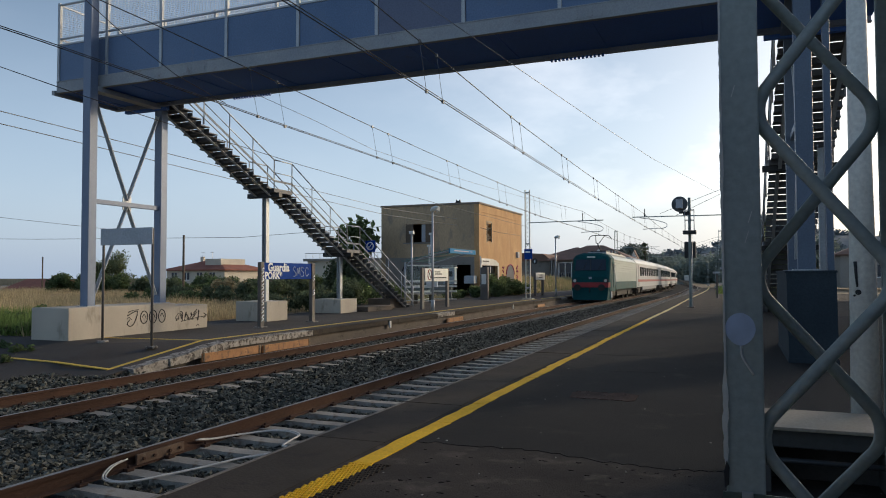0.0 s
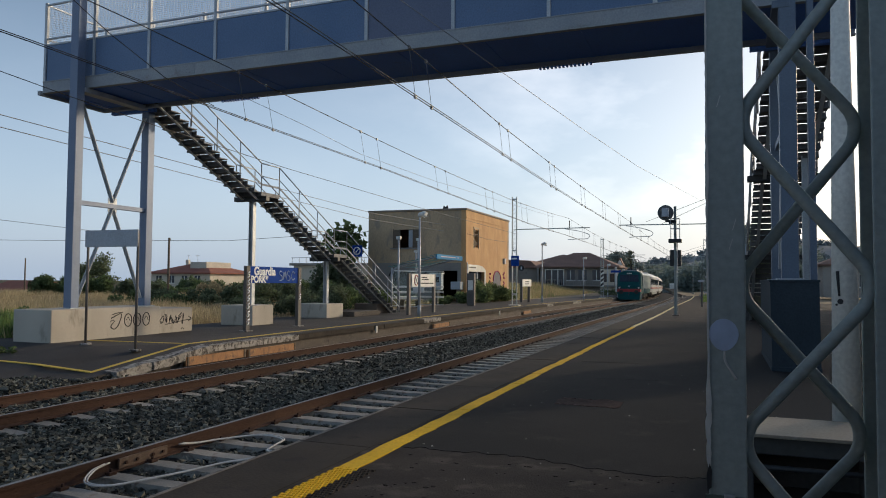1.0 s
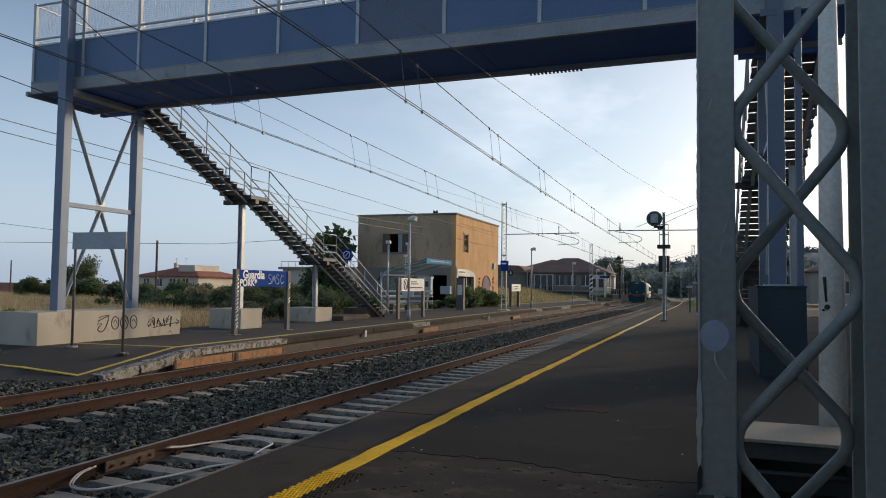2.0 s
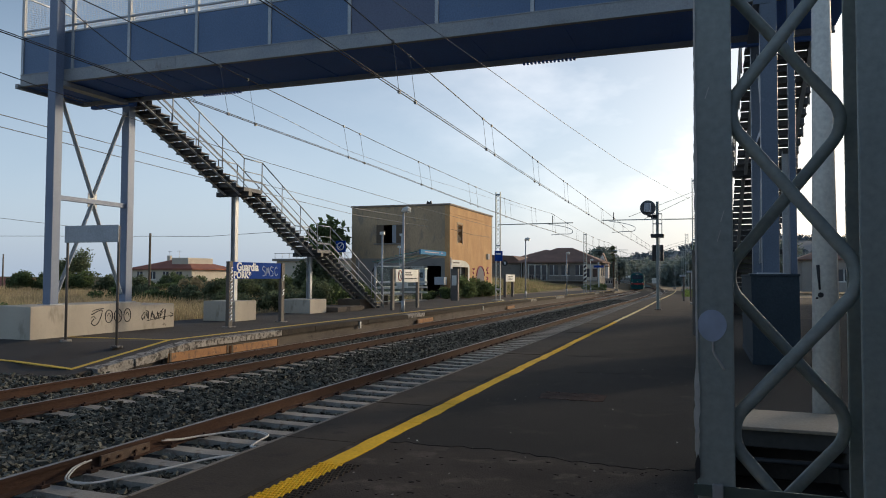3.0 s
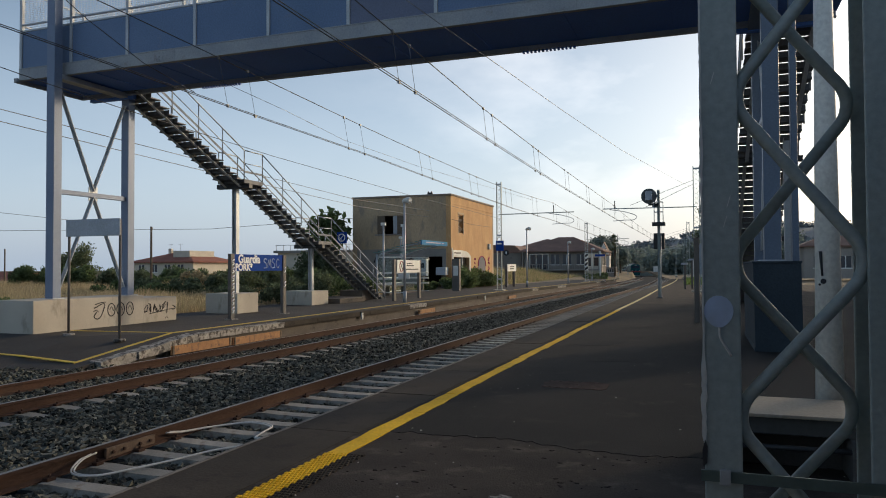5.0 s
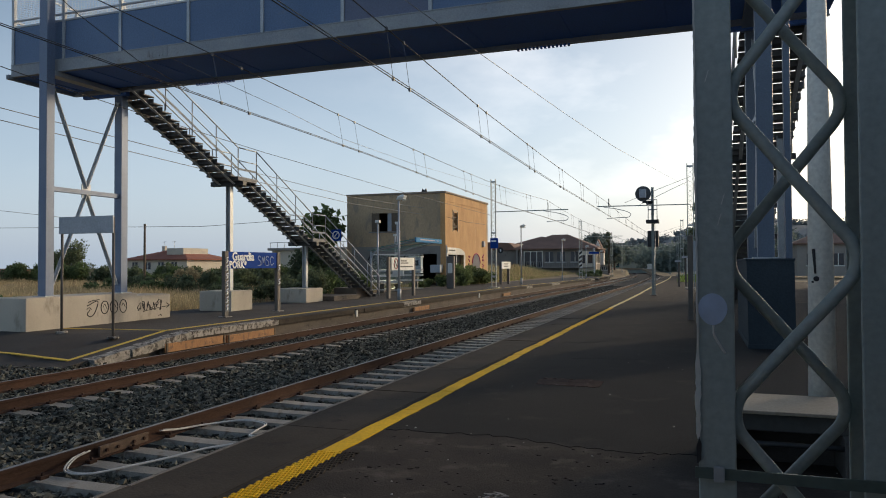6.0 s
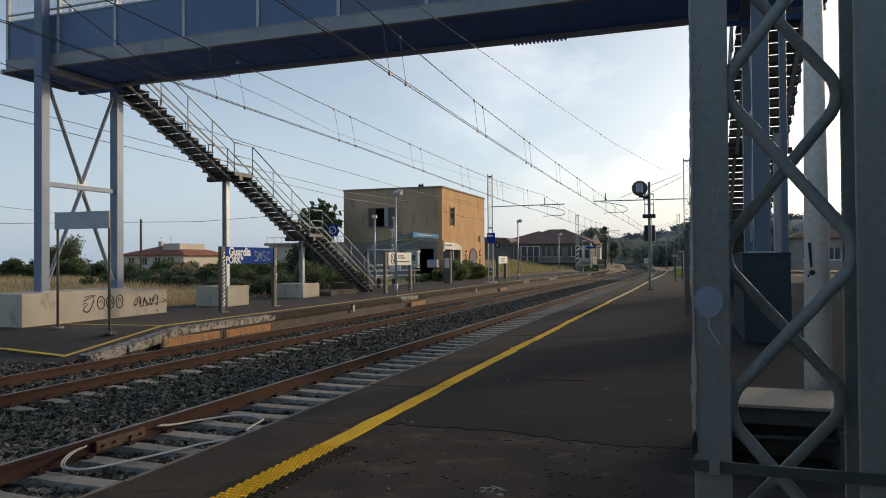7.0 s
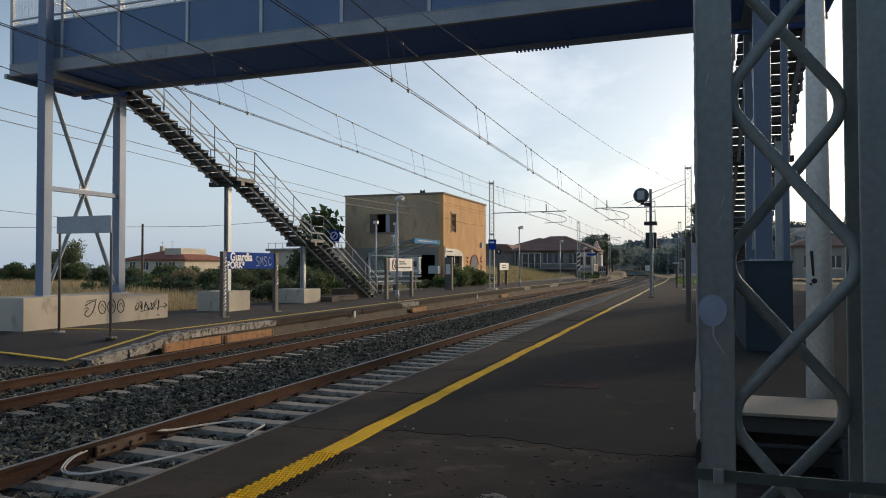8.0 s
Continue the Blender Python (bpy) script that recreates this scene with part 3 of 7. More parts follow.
    line = thing("safety_line_far", (0, 0, 0), "faded yellow line along the far platform", "safety line", kind="structure")
    y = 14.4
    while y < 108:
        n = y + 6
        part("painted_run", strip(BM(), -12.26, -12.10, Z_FAR - .01, Z_FAR + 0.005, [y, n - .02]), yellow_dull, line)
        y = n
    bm = BM()
    beam(bm, (-15.1, 14.15, Z_FAR), (-12.2, 14.42, Z_FAR), 0.11, 0.012)
    part("painted_run", bm, yellow_dull, line)
    bm = BM()
    beam(bm, (-12.19, 14.4, Z_FAR), (-11.98, 11.3, -0.382), 0.11, 0.014)
    part("painted_run", bm, yellow_dull, line)
    bm = BM()
    beam(bm, (-11.93, 11.3, -0.376), (-13.6, 11.38, -0.299), 0.11, 0.018)
    part("painted_run", bm, yellow_dull, line)
    bm = BM()
    beam(bm, (-13.6, 11.38, -.300), (-15.2, 11.5, -.283), 0.11, 0.016)
    part("painted_run", bm, yellow_dull, line)
    # orange boards against the far platform face
    for a, b, z0, z1 in ((13.4, 15.62, -0.45, -0.25), (15.7, 17.95, -0.46, -0.27), (28.6, 30.6, -0.47, -0.30), (43.6, 45.6, -0.47, -0.30)):
        bd = thing("cable_trough_board", (-11.36, a, z0), "orange-brown board leaning on the platform wall", "board", "boards on the platform wall")
        bm = box(BM(), -11.40, -11.355, a, b, z0, z1, 0.006)
        part("board", bm, board_orange, bd)
        for yy in (a + 0.06, b - 0.06):
            part("edge_batten", box(BM(), -11.354, -11.34, yy - .03, yy + .03, z0, z1 + .01, .003), wood_old, bd)


def ballast():
    # bed profile across both tracks
    prof = [(-11.75, -0.63), (-11.35, -0.625), (-9.1, -0.62), (-8.85, -0.605), (-8.4, -0.595), (-7.6, -0.58), (-6.85, -0.60), (-6.5, -0.625), (-3.9, -0.625), (-3.45, -0.63)]
    bm, rows = BM(), []
    for y in yrange(-20, 330, 4):
        rows.append([bm.verts.new((x + tx(y), y, z + gz(y))) for x, z in prof])
    for a, b in zip(rows, rows[1:]):
        for i in range(len(prof) - 1):
            bm.faces.new((a[i], a[i + 1], b[i + 1], b[i]))
    solid("ballast_bed", bm, ballast_bed, "packed dark ballast bed under the tracks", "ballast", kind="structure")
    # loose stones
    iv = np.array([(-1, -1, -1), (1, -1, -1), (1, 1, -1), (-1, 1, -1), (-1, -1, 1), (1, -1, 1), (1, 1, 1), (-1, 1, 1)]) * 0.75
    fi = np.array([(0, 2, 1), (0, 3, 2), (4, 5, 6), (4, 6, 7), (0, 1, 5), (0, 5, 4), (1, 2, 6), (1, 6, 5), (2, 3, 7), (2, 7, 6), (3, 0, 4), (3, 4, 7)])
    n = 118000
    y = np.concatenate([3.0 + 30.0 * RNG.random(90000) ** 1.7, RNG.uniform(33, 75, 28000)])
    x = RNG.uniform(-13.2, -3.5, n)
    ok = (x > -11.7) | (y < 10.8)
    x, y = x[ok], y[ok]
    n = len(x)
    z = np.interp(x, [p[0] for p in prof], [p[1] for p in prof]) + RNG.uniform(-0.012, 0.016, n)
    z = np.where((x < -11.2) & (y < 11.6), -0.53 + 0.08 * RNG.random(n), z)
    # stones stay between the sleepers
    z = np.where(np.abs(x - X_FAR) < 2.0, z + 0.022, z)
    # ballast lies over the middle of the far sleepers
    heap = (x > X_FAR - 0.66) & (x < X_FAR + 0.30)
    z = np.where(heap, z + 0.040, z)
    on = ((np.abs(x - X_NEAR) < 1.25) | (np.abs(x - X_FAR) < 1.02)) & (np.abs(((y + 0.13) % 0.6) - 0.13) < np.where(x < -8, 0.10, 0.145))
    rail = (np.abs(np.abs(x - X_NEAR) - 0.75) < 0.10) | (np.abs(np.abs(x - X_FAR) - 0.75) < 0.10)
    on |= (x > X_FAR + 0.9) & (x < X_FAR + 1.36) & (np.abs(((y + 0.13) % 0.6) - 0.13) < 0.13)
    bare = (x > X_FAR + 0.9) & on
    keep = ~bare & (~on | ((x < -8) & (RNG.random(n) < 0.85))) & ~rail
    x, y, z = x[keep], y[keep], z[keep]
    n = len(x)
    z = z + np.array([gz(v) for v in y])
    x = x + np.array([tx(v) for v in y])
    size = RNG.uniform(0.022, 0.046, n) * np.where(y > 33, 0.85, 1.0)
    jit = RNG.uniform(0.4, 1.4, (n, 8, 1)) * RNG.uniform(0.6, 1.35, (n, 1, 3))
    v = iv[None] * jit * size[:, None, None]
    for i, j in ((1, 2), (0, 2)):
        a = RNG.uniform(0, math.tau, n)
        ca, sa = np.cos(a)[:, None], np.sin(a)[:, None]
        vi, vj = v[:, :, i] * ca - v[:, :, j] * sa, v[:, :, i] * sa + v[:, :, j] * ca
        v[:, :, i], v[:, :, j] = vi, vj
    a = RNG.uniform(0, math.tau, n)
    ca, sa = np.cos(a)[:, None], np.sin(a)[:, None]
    vx, vy = v[:, :, 0] * ca - v[:, :, 1] * sa, v[:, :, 0] * sa + v[:, :, 1] * ca
    v = np.stack([vx + x[:, None], vy + y[:, None], v[:, :, 2] * 0.8 + z[:, None]], 2)
    f = (fi[None] + 8 * np.arange(n)[:, None, None]).reshape(-1, 3)
    ob = new("ballast_stones", mesh_np("ballast_stones", v.reshape(-1, 3), f, ballast_mat))
    tagged(ob, "loose grey crushed-stone ballast with rusty specks", "ballast", kind="stuff")


def rail_profile(bm, x, ys, zt=Z_RAIL):
    prof = [(-.075, -.172), (.075, -.172), (.075, -.160), (.012, -.142), (.010, -.045), (.036, -.038), (.036, -.006), (.028, 0), (-.028, 0), (-.036, -.006), (-.036, -.038), (-.010, -.045), (-.012, -.142), (-.075, -.160)]
    rows = [[bm.verts.new((x + a + tx(y), y, zt + b + gz(y))) for a, b in prof] for y in ys]
    n = len(prof)
    for r0, r1 in zip(rows, rows[1:]):
        for i in range(n):
            f = bm.faces.new((r0[i], r0[(i + 1) % n], r1[(i + 1) % n], r1[i]))
            f.material_index = 1 if i in (7,) else 0
    bm.faces.new(list(reversed(rows[0])))
    bm.faces.new(rows[-1])
    return bm


def tracks():
    sl = BM()
    pts = [(-1.3, -.01), (-.95, .010), (-.5, .012), (-.3, .004), (.3, .004), (.5, .012), (.95, .010), (1.3, -.01)]
    z0 = Z_RAIL - 0.172 - 0.012
    top = [[sl.verts.new((x, s * .105, z + z0)) for x, z in pts] for s in (-1, 1)]
    low = [[sl.verts.new((x, s * .15, z0 - .2)) for x, z in pts] for s in (-1, 1)]
    for i in range(len(pts) - 1):
        sl.faces.new((top[0][i], top[0][i + 1], top[1][i + 1], top[1][i]))
        sl.faces.new((low[0][i], low[0][i + 1], top[0][i + 1], top[0][i]))
        sl.faces.new((top[1][i], top[1][i + 1], low[1][i + 1], low[1][i]))
    for i in (0, -1):
        sl.faces.new((low[0][i], top[0][i], top[1][i], low[1][i]))
    me = to_mesh("sleeper", sl, sleeper_mat)
    cl = BM()
    for s in (-.75, .75):
        for o in (-.1, .1):
            box(cl, s + o - .035, s + o + .035, -.05, .05, z0 + .01, z0 + .045, .006)
            tube(cl, [(s + o, 0, z0 + .03), (s + o, 0, z0 + .075)], .014, 6)
    clip = to_mesh("rail_clip", cl, rust)
    for name, xc in (("track_near", X_NEAR), ("track_far", X_FAR)):
        tr = thing(name, (xc, 0, 0), "railway track, rusty rails on concrete sleepers", "railway track", kind="structure")
        for s in (-.75, .75):
            part("rail", rail_profile(BM(), xc + s, [-18, 0, 12, 25] + yrange(30, 60, 6) + yrange(66, 330, 6)), [rust, rail_top], tr, "rust-brown steel rail with a worn top")
        for i in range(-10, 230):
            y = i * 0.6
            m = pose(tx(y), y, gz(y), 0, 0, cyaw(y))
            o = new("sleeper", me)
            o.parent, o.matrix_basis = tr, m
            if i < 45:
                c = new("rail_clip", clip)
                c.parent, c.matrix_basis = o, Matrix.Identity(4)
    # insulated joint and bonding cables on the near rail
    j = thing("rail_joint", (-6.14, 6.5, -0.5), "painted fishplate bolted over a rail joint", "rail joint")
    part("fishplate", box(BM(), -6.106, -6.077, 6.15, 6.88, -.53, -.42, .006), surf("fishplate_paint", (0.085, 0.055, 0.04), (0.135, 0.09, 0.065), 0.85, 0.0, 5, 50, .3, (0.2, 0.165, 0.13), .6), j)
    for yy in (6.24, 6.4, 6.64, 6.8):
        part("bolt", tube(BM(), [(-6.077, yy, -.475), (-6.056, yy, -.475)], .018, 6), rust, j)
    cab = thing("bonding_cable", (-5.6, 6.5, -.55), "pair of white rail bonding cables looped over sleepers", "cable")
    for off in (0, .055):
        for pts in (
            [(-5.91, 5.84 + off * 1.3, -.43), (-5.90, 5.66 + off, -.46), (-5.76, 5.46 + off * .6, -.51), (-5.5, 5.50 + off * .6, -.525), (-5.32, 5.85 + off, -.525), (-5.17, 6.22 + off, -.525), (-5.02, 6.65 + off, -.52), (-4.75, 7.0 + off, -.52), (-4.5, 7.15 + off, -.5)],
            [(-5.91, 6.95 + off, -.45), (-5.88, 7.2 + off, -.49), (-5.80, 7.6 + off, -.515), (-5.5, 8.0 + off, -.52), (-5.1, 7.9 + off * .8, -.52), (-5.0, 7.55 + off * .6, -.52), (-4.9, 7.3 + off * .6, -.52), (-4.5, 7.22 + off, -.50)],
        ):
            part("cable", tube(BM(), smooth([(x - .17, y * 1.018, z) for x, y, z in pts], 6), .0095, 7), cable_white, cab)


def smooth(pts, k=6):
    """Catmull-Rom through the points."""
    p = [Vector(q) for q in pts]
    p = [p[0] * 2 - p[1]] + p + [p[-1] * 2 - p[-2]]
    out = []
    for i in range(1, len(p) - 2):
        for s in range(k):
            t = s / k
            a, b, c, d = p[i - 1], p[i], p[i + 1], p[i + 2]
            out.append(0.5 * ((2 * b) + (c - a) * t + (2 * a - 5 * b + 4 * c - d) * t * t + (3 * b - a - 3 * c + d) * t ** 3))
    out.append(p[-2])
    return out


# ---- footbridge ----
DY0, DY1, DZ = 14.30, 16.45, 6.57


def h_column(bm, x0, x1, y0, y1, z0, z1, t=0.02):
    """Steel H section, flanges facing the tracks and away."""
    box(bm, x0, x0 + t, y0, y1, z0, z1)
    box(bm, x1 - t, x1, y0, y1, z0, z1)
    yc = (y0 + y1) / 2
    box(bm, x0 + t, x1 - t, yc - t / 2, yc + t / 2, z0, z1)
    return bm


def box_column(bm, x0, x1, y0, y1, z0, z1):
    return box(bm, x0, x1, y0, y1, z0, z1, 0.012)


def tower(x0, x1, zbase, zb, label, col_mat):
    """A pair of columns with cross bracing and struts under one end of the bridge."""
    t = thing("bridge_tower", ((x0 + x1) / 2, 15.4, zbase), label, "steel tower", "footbridge towers")
    for y0, y1 in ((14.03, 14.28), (16.58, 16.83)):
        zt = 9.4 if y0 < 15 else DZ - 0.12
        part("column", box_column(BM(), x0, x1, y0, y1, zbase, zt), col_mat, t)
        part("base_plate", box(BM(), x0 - .08, x1 + .08, y0 - .08, y1 + .08, zbase - .004, zbase + .025, .004), galv, t)
    xc = (x0 + x1) / 2
    zm = zbase + 2.79
    part("strut", box(BM(), xc - .06, xc + .06, 14.28, 16.58, zm - .07, zm + .05, .004), steel_grey, t)
    for (ya, za), (yb, zc) in (((14.3, DZ - .35), (15.43, zm + .10)), ((16.56, DZ - .35), (15.43, zm + .10)), ((14.32, zbase + .25), (15.43, zm - .05)), ((16.54, zbase + .25), (15.43, zm - .05))):
        part("brace", beam(BM(), (xc + .02, ya, za), (xc + .02, yb, zc), 0.02, 0.09, (1, 0, 0)), brace_grey, t)
        part("brace", beam(BM(), (xc - .02, ya, za), (xc - .02, yb, zc), 0.09, 0.018, (1, 0, 0)), brace_grey, t)
    part("gusset", box(BM(), xc - .012, xc + .012, 15.28, 15.58, zm - .16, zm + .22, .003), galv, t)
    return t


def stair(xa, xb, ztop, zbot, posts, label, m_str, m_step):
    """Three straight flights with landings, falling along +y between x = xa and xb."""
    st = thing("bridge_staircase", ((xa + xb) / 2, 33.0, zbot), label, "staircase", "footbridge staircases")
    y, z = 16.45, ztop
    zl = [4.60, 2.62, zbot]
    yl = [21.3, 26.45, 33.1]
    land = 1.1
    edges = []
    for k, (y1, z1) in enumerate(zip(yl, zl)):
        n = max(3, round((z - z1) / 0.172))
        dy, dz = (y1 - y) / n, (z - z1) / n
        for i in range(n):
            bm = BM()
            ya, zz = y + i * dy, z - (i + 1) * dz
            box(bm, xa + .05, xb - .05, ya - .015, ya + dy + .02, zz - .035, zz, .004)
            part("tread", bm, m_step, st)
            part("riser_plate", box(BM(), xa + .06, xb - .06, ya + .004, ya + .012, zz + .001, zz + dz - .055), m_step, st)
        for x in (xa + .25, xb - .25):
            part("stringer", beam(BM(), (x, y - .05, z - .15), (x, y1 + .05, z1 - .15), 0.02, 0.20), m_str, st)
            part("stringer_flange", beam(BM(), (x + .03, y - .05, z - .255), (x + .03, y1 + .05, z1 - .255), 0.09, 0.014), brace_grey, st)
        edges.append(((y, z), (y1, z1)))
        y, z = y1, z1
        if k < 2:
            part("landing", box(BM(), xa, xb, y - .02, y + land, z - .14, z, .01), m_str, st)
            part("landing_beam", box(BM(), xa - .15, xb + .1, y + .12, y + .32, z - .30, z - .14, .006), black_iron, st)
            edges.append(((y, z), (y + land, z)))
            y += land
    # railings on both sides
    for x in (xa + .02, xb - .02):
        for (ya, za), (yb, zb) in edges:
            for h, r in ((1.0, .022), (.55, .016)):
                part("handrail", tube(BM(), [(x, ya, za + h), (x, yb, zb + h)], r, 6), galv, st)
            part("toe_plate", beam(BM(), (x, ya, za + .26), (x, yb, zb + .26), 0.012, 0.07), toe_grey, st)
            n = max(1, round((yb - ya) / 1.25))
            for i in range(n + 1):
                f = i / n
                yy, zz = ya + (yb - ya) * f, za + (zb - za) * f
                part("rail_post", tube(BM(), [(x, yy, zz - .1), (x, yy, zz + 1.0)], .02, 6), galv, st)
    for (px, py, zp, ztp) in posts:
        part("support_post", h_column(BM(), px - .09, px + .09, py - .09, py + .09, zp, ztp), galv, st)
    return st


def build_bridge():
    # deck, parapets, posts
    br = thing("footbridge", (-8, 15.4, DZ), "blue-grey steel footbridge crossing over the tracks", "footbridge")
    br.rotation_euler = (0, 0, radians(-.53))
    xl, xr = -17.25, 2.55
    part("deck_plate", box(BM(), xl, xr, DY0 + .12, DY1 - .12, DZ + .03, DZ + .16), deck_under, br, "shaded riveted deck underside")
    x = xl + .4
    while x < xr:
        part("cross_beam", box(BM(), x - .05, x + .05, DY0 + .14, DY1 - .14, DZ + .015, DZ + .03), deck_under, br)
        x += 2.03
    for y0, y1, s in ((DY0, DY0 + .12, -1), (DY1 - .12, DY1, 1)):
        bm = BM()
        low = DZ if s < 0 else DZ - .08
        box(bm, xl, xr, y0, y1, low, low + .022)
        box(bm, xl, xr, y0, y1, DZ + .30, DZ + .322)
        yc = y0 + .02 if s < 0 else y1 - .02
        box(bm, xl, xr, yc - .008, yc + .008, low + .022, DZ + .30)
        part("edge_beam", bm, beam_grey, br, "pale grey edge beam with rust marks")
    bm = box(BM(), xl - .1, xl, DY0 - .06, DY1 + .05, DZ - .06, DZ + .06, .005)
    part("end_beam", bm, beam_grey, br)
    posts = [-17.20, -15.43] + [-13.575 + i * 2.075 for i in range(8)]
    for s, yp in ((-1, DY0 + .05), (1, DY1 - .05)):
        for x in posts:
            part("parapet_post", box(BM(), x - .04, x + .04, yp - .045, yp + .045, DZ + .322, DZ + 2.5, .005), galv, br)
        for i, (a, b) in enumerate(zip(posts, posts[1:])):
            m = panel_dark if (i == 5 and s < 0) else panel_blue
            part("parapet_panel", box(BM(), a + .045, b - .045, yp - .012, yp + .012, DZ + .335, DZ + 1.30), m, br)
            for z in (1.33, 1.50, 2.45):
                part("parapet_rail", box(BM(), a + .04, b - .04, yp - .025, yp + .025, DZ + z - .02, DZ + z + .02, .003), galv, br)
            # wire mesh above the panel
            bm = BM()
            zz = DZ + 1.36
            while zz < DZ + 2.44:
                box(bm, a + .04, b - .04, yp - .0025, yp + .0025, zz, zz + .005)
                zz += .05
            xx = a + .06
            while xx < b - .04:
                box(bm, xx, xx + .005, yp - .0025, yp + .0025, DZ + 1.36, DZ + 2.44)
                xx += .05
            part("mesh_screen", bm, galv, br)
    # end parapet
    part("parapet_panel", box(BM(), xl + .03, xl + .05, DY0 + .1, DY1 - .1, DZ + .1, DZ + 1.30), panel_blue, br)
    for z in (1.33, 1.50, 2.45):
        part("parapet_rail", box(BM(), xl + .02, xl + .06, DY0 + .1, DY1 - .1, DZ + z - .02, DZ + z + .02), galv, br)
    part("parapet_post", box(BM(), xl + .01, xl + .09, 15.3, 15.38, DZ + .26, DZ + 2.5, .005), galv, br)
    # riveted splice plates
    for x in (-12.4, -2.6):
        bm = box(BM(), x - .3, x + .3, DY0 + .002, DY0 + .012, DZ + .04, DZ + .28)
        for i in range(6):
            for z in (.08, .16, .24):
                tube(bm, [(x - .25 + i * .1, DY0 + .003, DZ + z), (x - .25 + i * .1, DY0 - .012, DZ + z)], .016, 6)
        part("splice_plate", bm, beam_grey, br)
    # bracket strip under the back edge
    for x0 in (-3.9, -12.9):
        for i in range(14):
            part("drip_tab", box(BM(), x0 + i * .09, x0 + i * .09 + .05, DY1 - .1, DY1 - .03, DZ - .13, DZ - .08), deck_under, br)
    for x in (-15.73, 1.05):
        part("saddle_beam", box(BM(), x - .14, x + .14, DY0 - .2, DY1 + .36, DZ - .13, DZ, .006), steel_blue if x > 0 else galv, br)
    part("stair_bracket", box(BM(), -17.0, -15.4, DY1 + .0, DY1 + .14, DZ - .16, DZ, .006), deck_under, br)
    part("stair_bracket", box(BM(), .6, 2.4, DY1 + .0, DY1 + .14, DZ - .16, DZ, .006), deck_under, br)
    # towers and their footings
    tower(-15.86, -15.60, 0.74, DZ, "grey steel tower with crossed braces on a concrete wall", steel_grey)
    tw = tower(1.0, 1.28, 1.585, DZ, "blue painted steel columns on a tall blue plinth", steel_blue)
    part("column", box_column(BM(), 1.455, 1.565, 14.05, 14.24, 1.585, DZ - .01), steel_blue, tw, "slender inner column")
    fb = thing("tower_footing", (-15.8, 15.8, Z_FAR), "long pale concrete footing wall with black scribbled graffiti", "concrete footing")
    bm = BM()
    box(bm, -16.45, -15.18, 13.1, 16.75, Z_FAR - .4, 0.75, 0.02)
    part("wall_block", bm, concrete, fb)
    part("wall_block", box(BM(), -16.30, -15.19, 16.75, 18.15, Z_FAR, 0.67, 0.02), concrete, fb)

    def scrawl(pts, r=.013, mat=black_ink, name="scrawl"):
        part(name, tube(BM(), smooth(pts, 5), r, 5), mat, fb)
    xf = -15.178
    for cy, w, h in ((15.55, .13, .17), (15.88, .14, .18), (16.22, .13, .18)):
        scrawl([(xf, cy + w * math.cos(a), .40 + h * math.sin(a)) for a in [i * math.tau / 10 for i in range(11)]])
        scrawl([(xf, cy - w * .5, .40), (xf, cy, .48), (xf, cy + w * .6, .36)], .009)
    scrawl([(xf, 14.95, .47), (xf, 15.3, .58), (xf, 15.22, .3), (xf, 15.08, .18), (xf, 14.95, .25), (xf, 15.04, .36)])
    scrawl([(xf, 14.98, .56), (xf, 15.12, .60), (xf, 15.36, .62)], .011)
    scrawl([(xf, 14.93, .38), (xf, 15.02, .42), (xf, 15.10, .36)], .009)
    xf = -15.188
    rng = random.Random(4)
    for i in range(7):
        c = 16.85 + i * .15
        scrawl([(xf, c + rng.uniform(-.08, .08), .20 + rng.uniform(0, .32)) for _ in range(7)], .010)
    scrawl([(xf, 17.0, .2), (xf, 17.7, .28), (xf, 18.1, .32), (xf, 17.97, .4), (xf, 18.1, .32), (xf, 17.97, .26)], .010)
    scrawl([(xf, 17.65, .03), (xf, 17.72, .07), (xf, 17.78, .02)], .009)
    pl = thing("tower_plinth", (1.2, 15.5, 0), "dark blue painted concrete plinth under bridge columns", "plinth")
    bm = BM()
    vs = [(.82, 13.85, 0), (1.58, 13.85, 0), (1.58, 17.2, 0), (.82, 17.2, 0), (.80, 13.88, 1.55), (1.57, 13.88, 1.55), (1.57, 17.1, 1.55), (.80, 17.1, 1.55)]
    v = [bm.verts.new(p) for p in vs]
    for f in ((0, 1, 5, 4), (1, 2, 6, 5), (2, 3, 7, 6), (3, 0, 4, 7), (4, 5, 6, 7), (3, 2, 1, 0)):
        bm.faces.new([v[i] for i in f])
    part("plinth_block", bm, surf("plinth_paint", (0.033, 0.046, 0.056), (0.048, 0.062, 0.074), 0.88, 0, 1.2, 30, 0.15, (0.12, 0.14, 0.17), 0.64, gloss=.2), pl)
    part("cap_slab", box(BM(), .785, 1.585, 13.86, 17.12, 1.545, 1.585, .008), MATS["plinth_paint"], pl)
    part("foot_band", box(BM(), .805, 1.592, 13.835, 17.215, 0, .08, .01), MATS["plinth_paint"], pl)
    # stairs
    stair(-16.05, -14.95, DZ + .25, Z_FAR, [(-15.62, 21.72, .62, 4.32), (-15.9, 27.45, .52, 2.34)], "grey steel staircase with galvanised railings, three flights", stair_dark, stair_dark)
    stair(0.85, 2.42, DZ + .25, 0.0, [(2.05, 20.6, 0, 4.8), (2.05, 27.3, 0, 2.2)], "dark steel staircase behind blue columns, three flights", stair_dark, stair_dark)
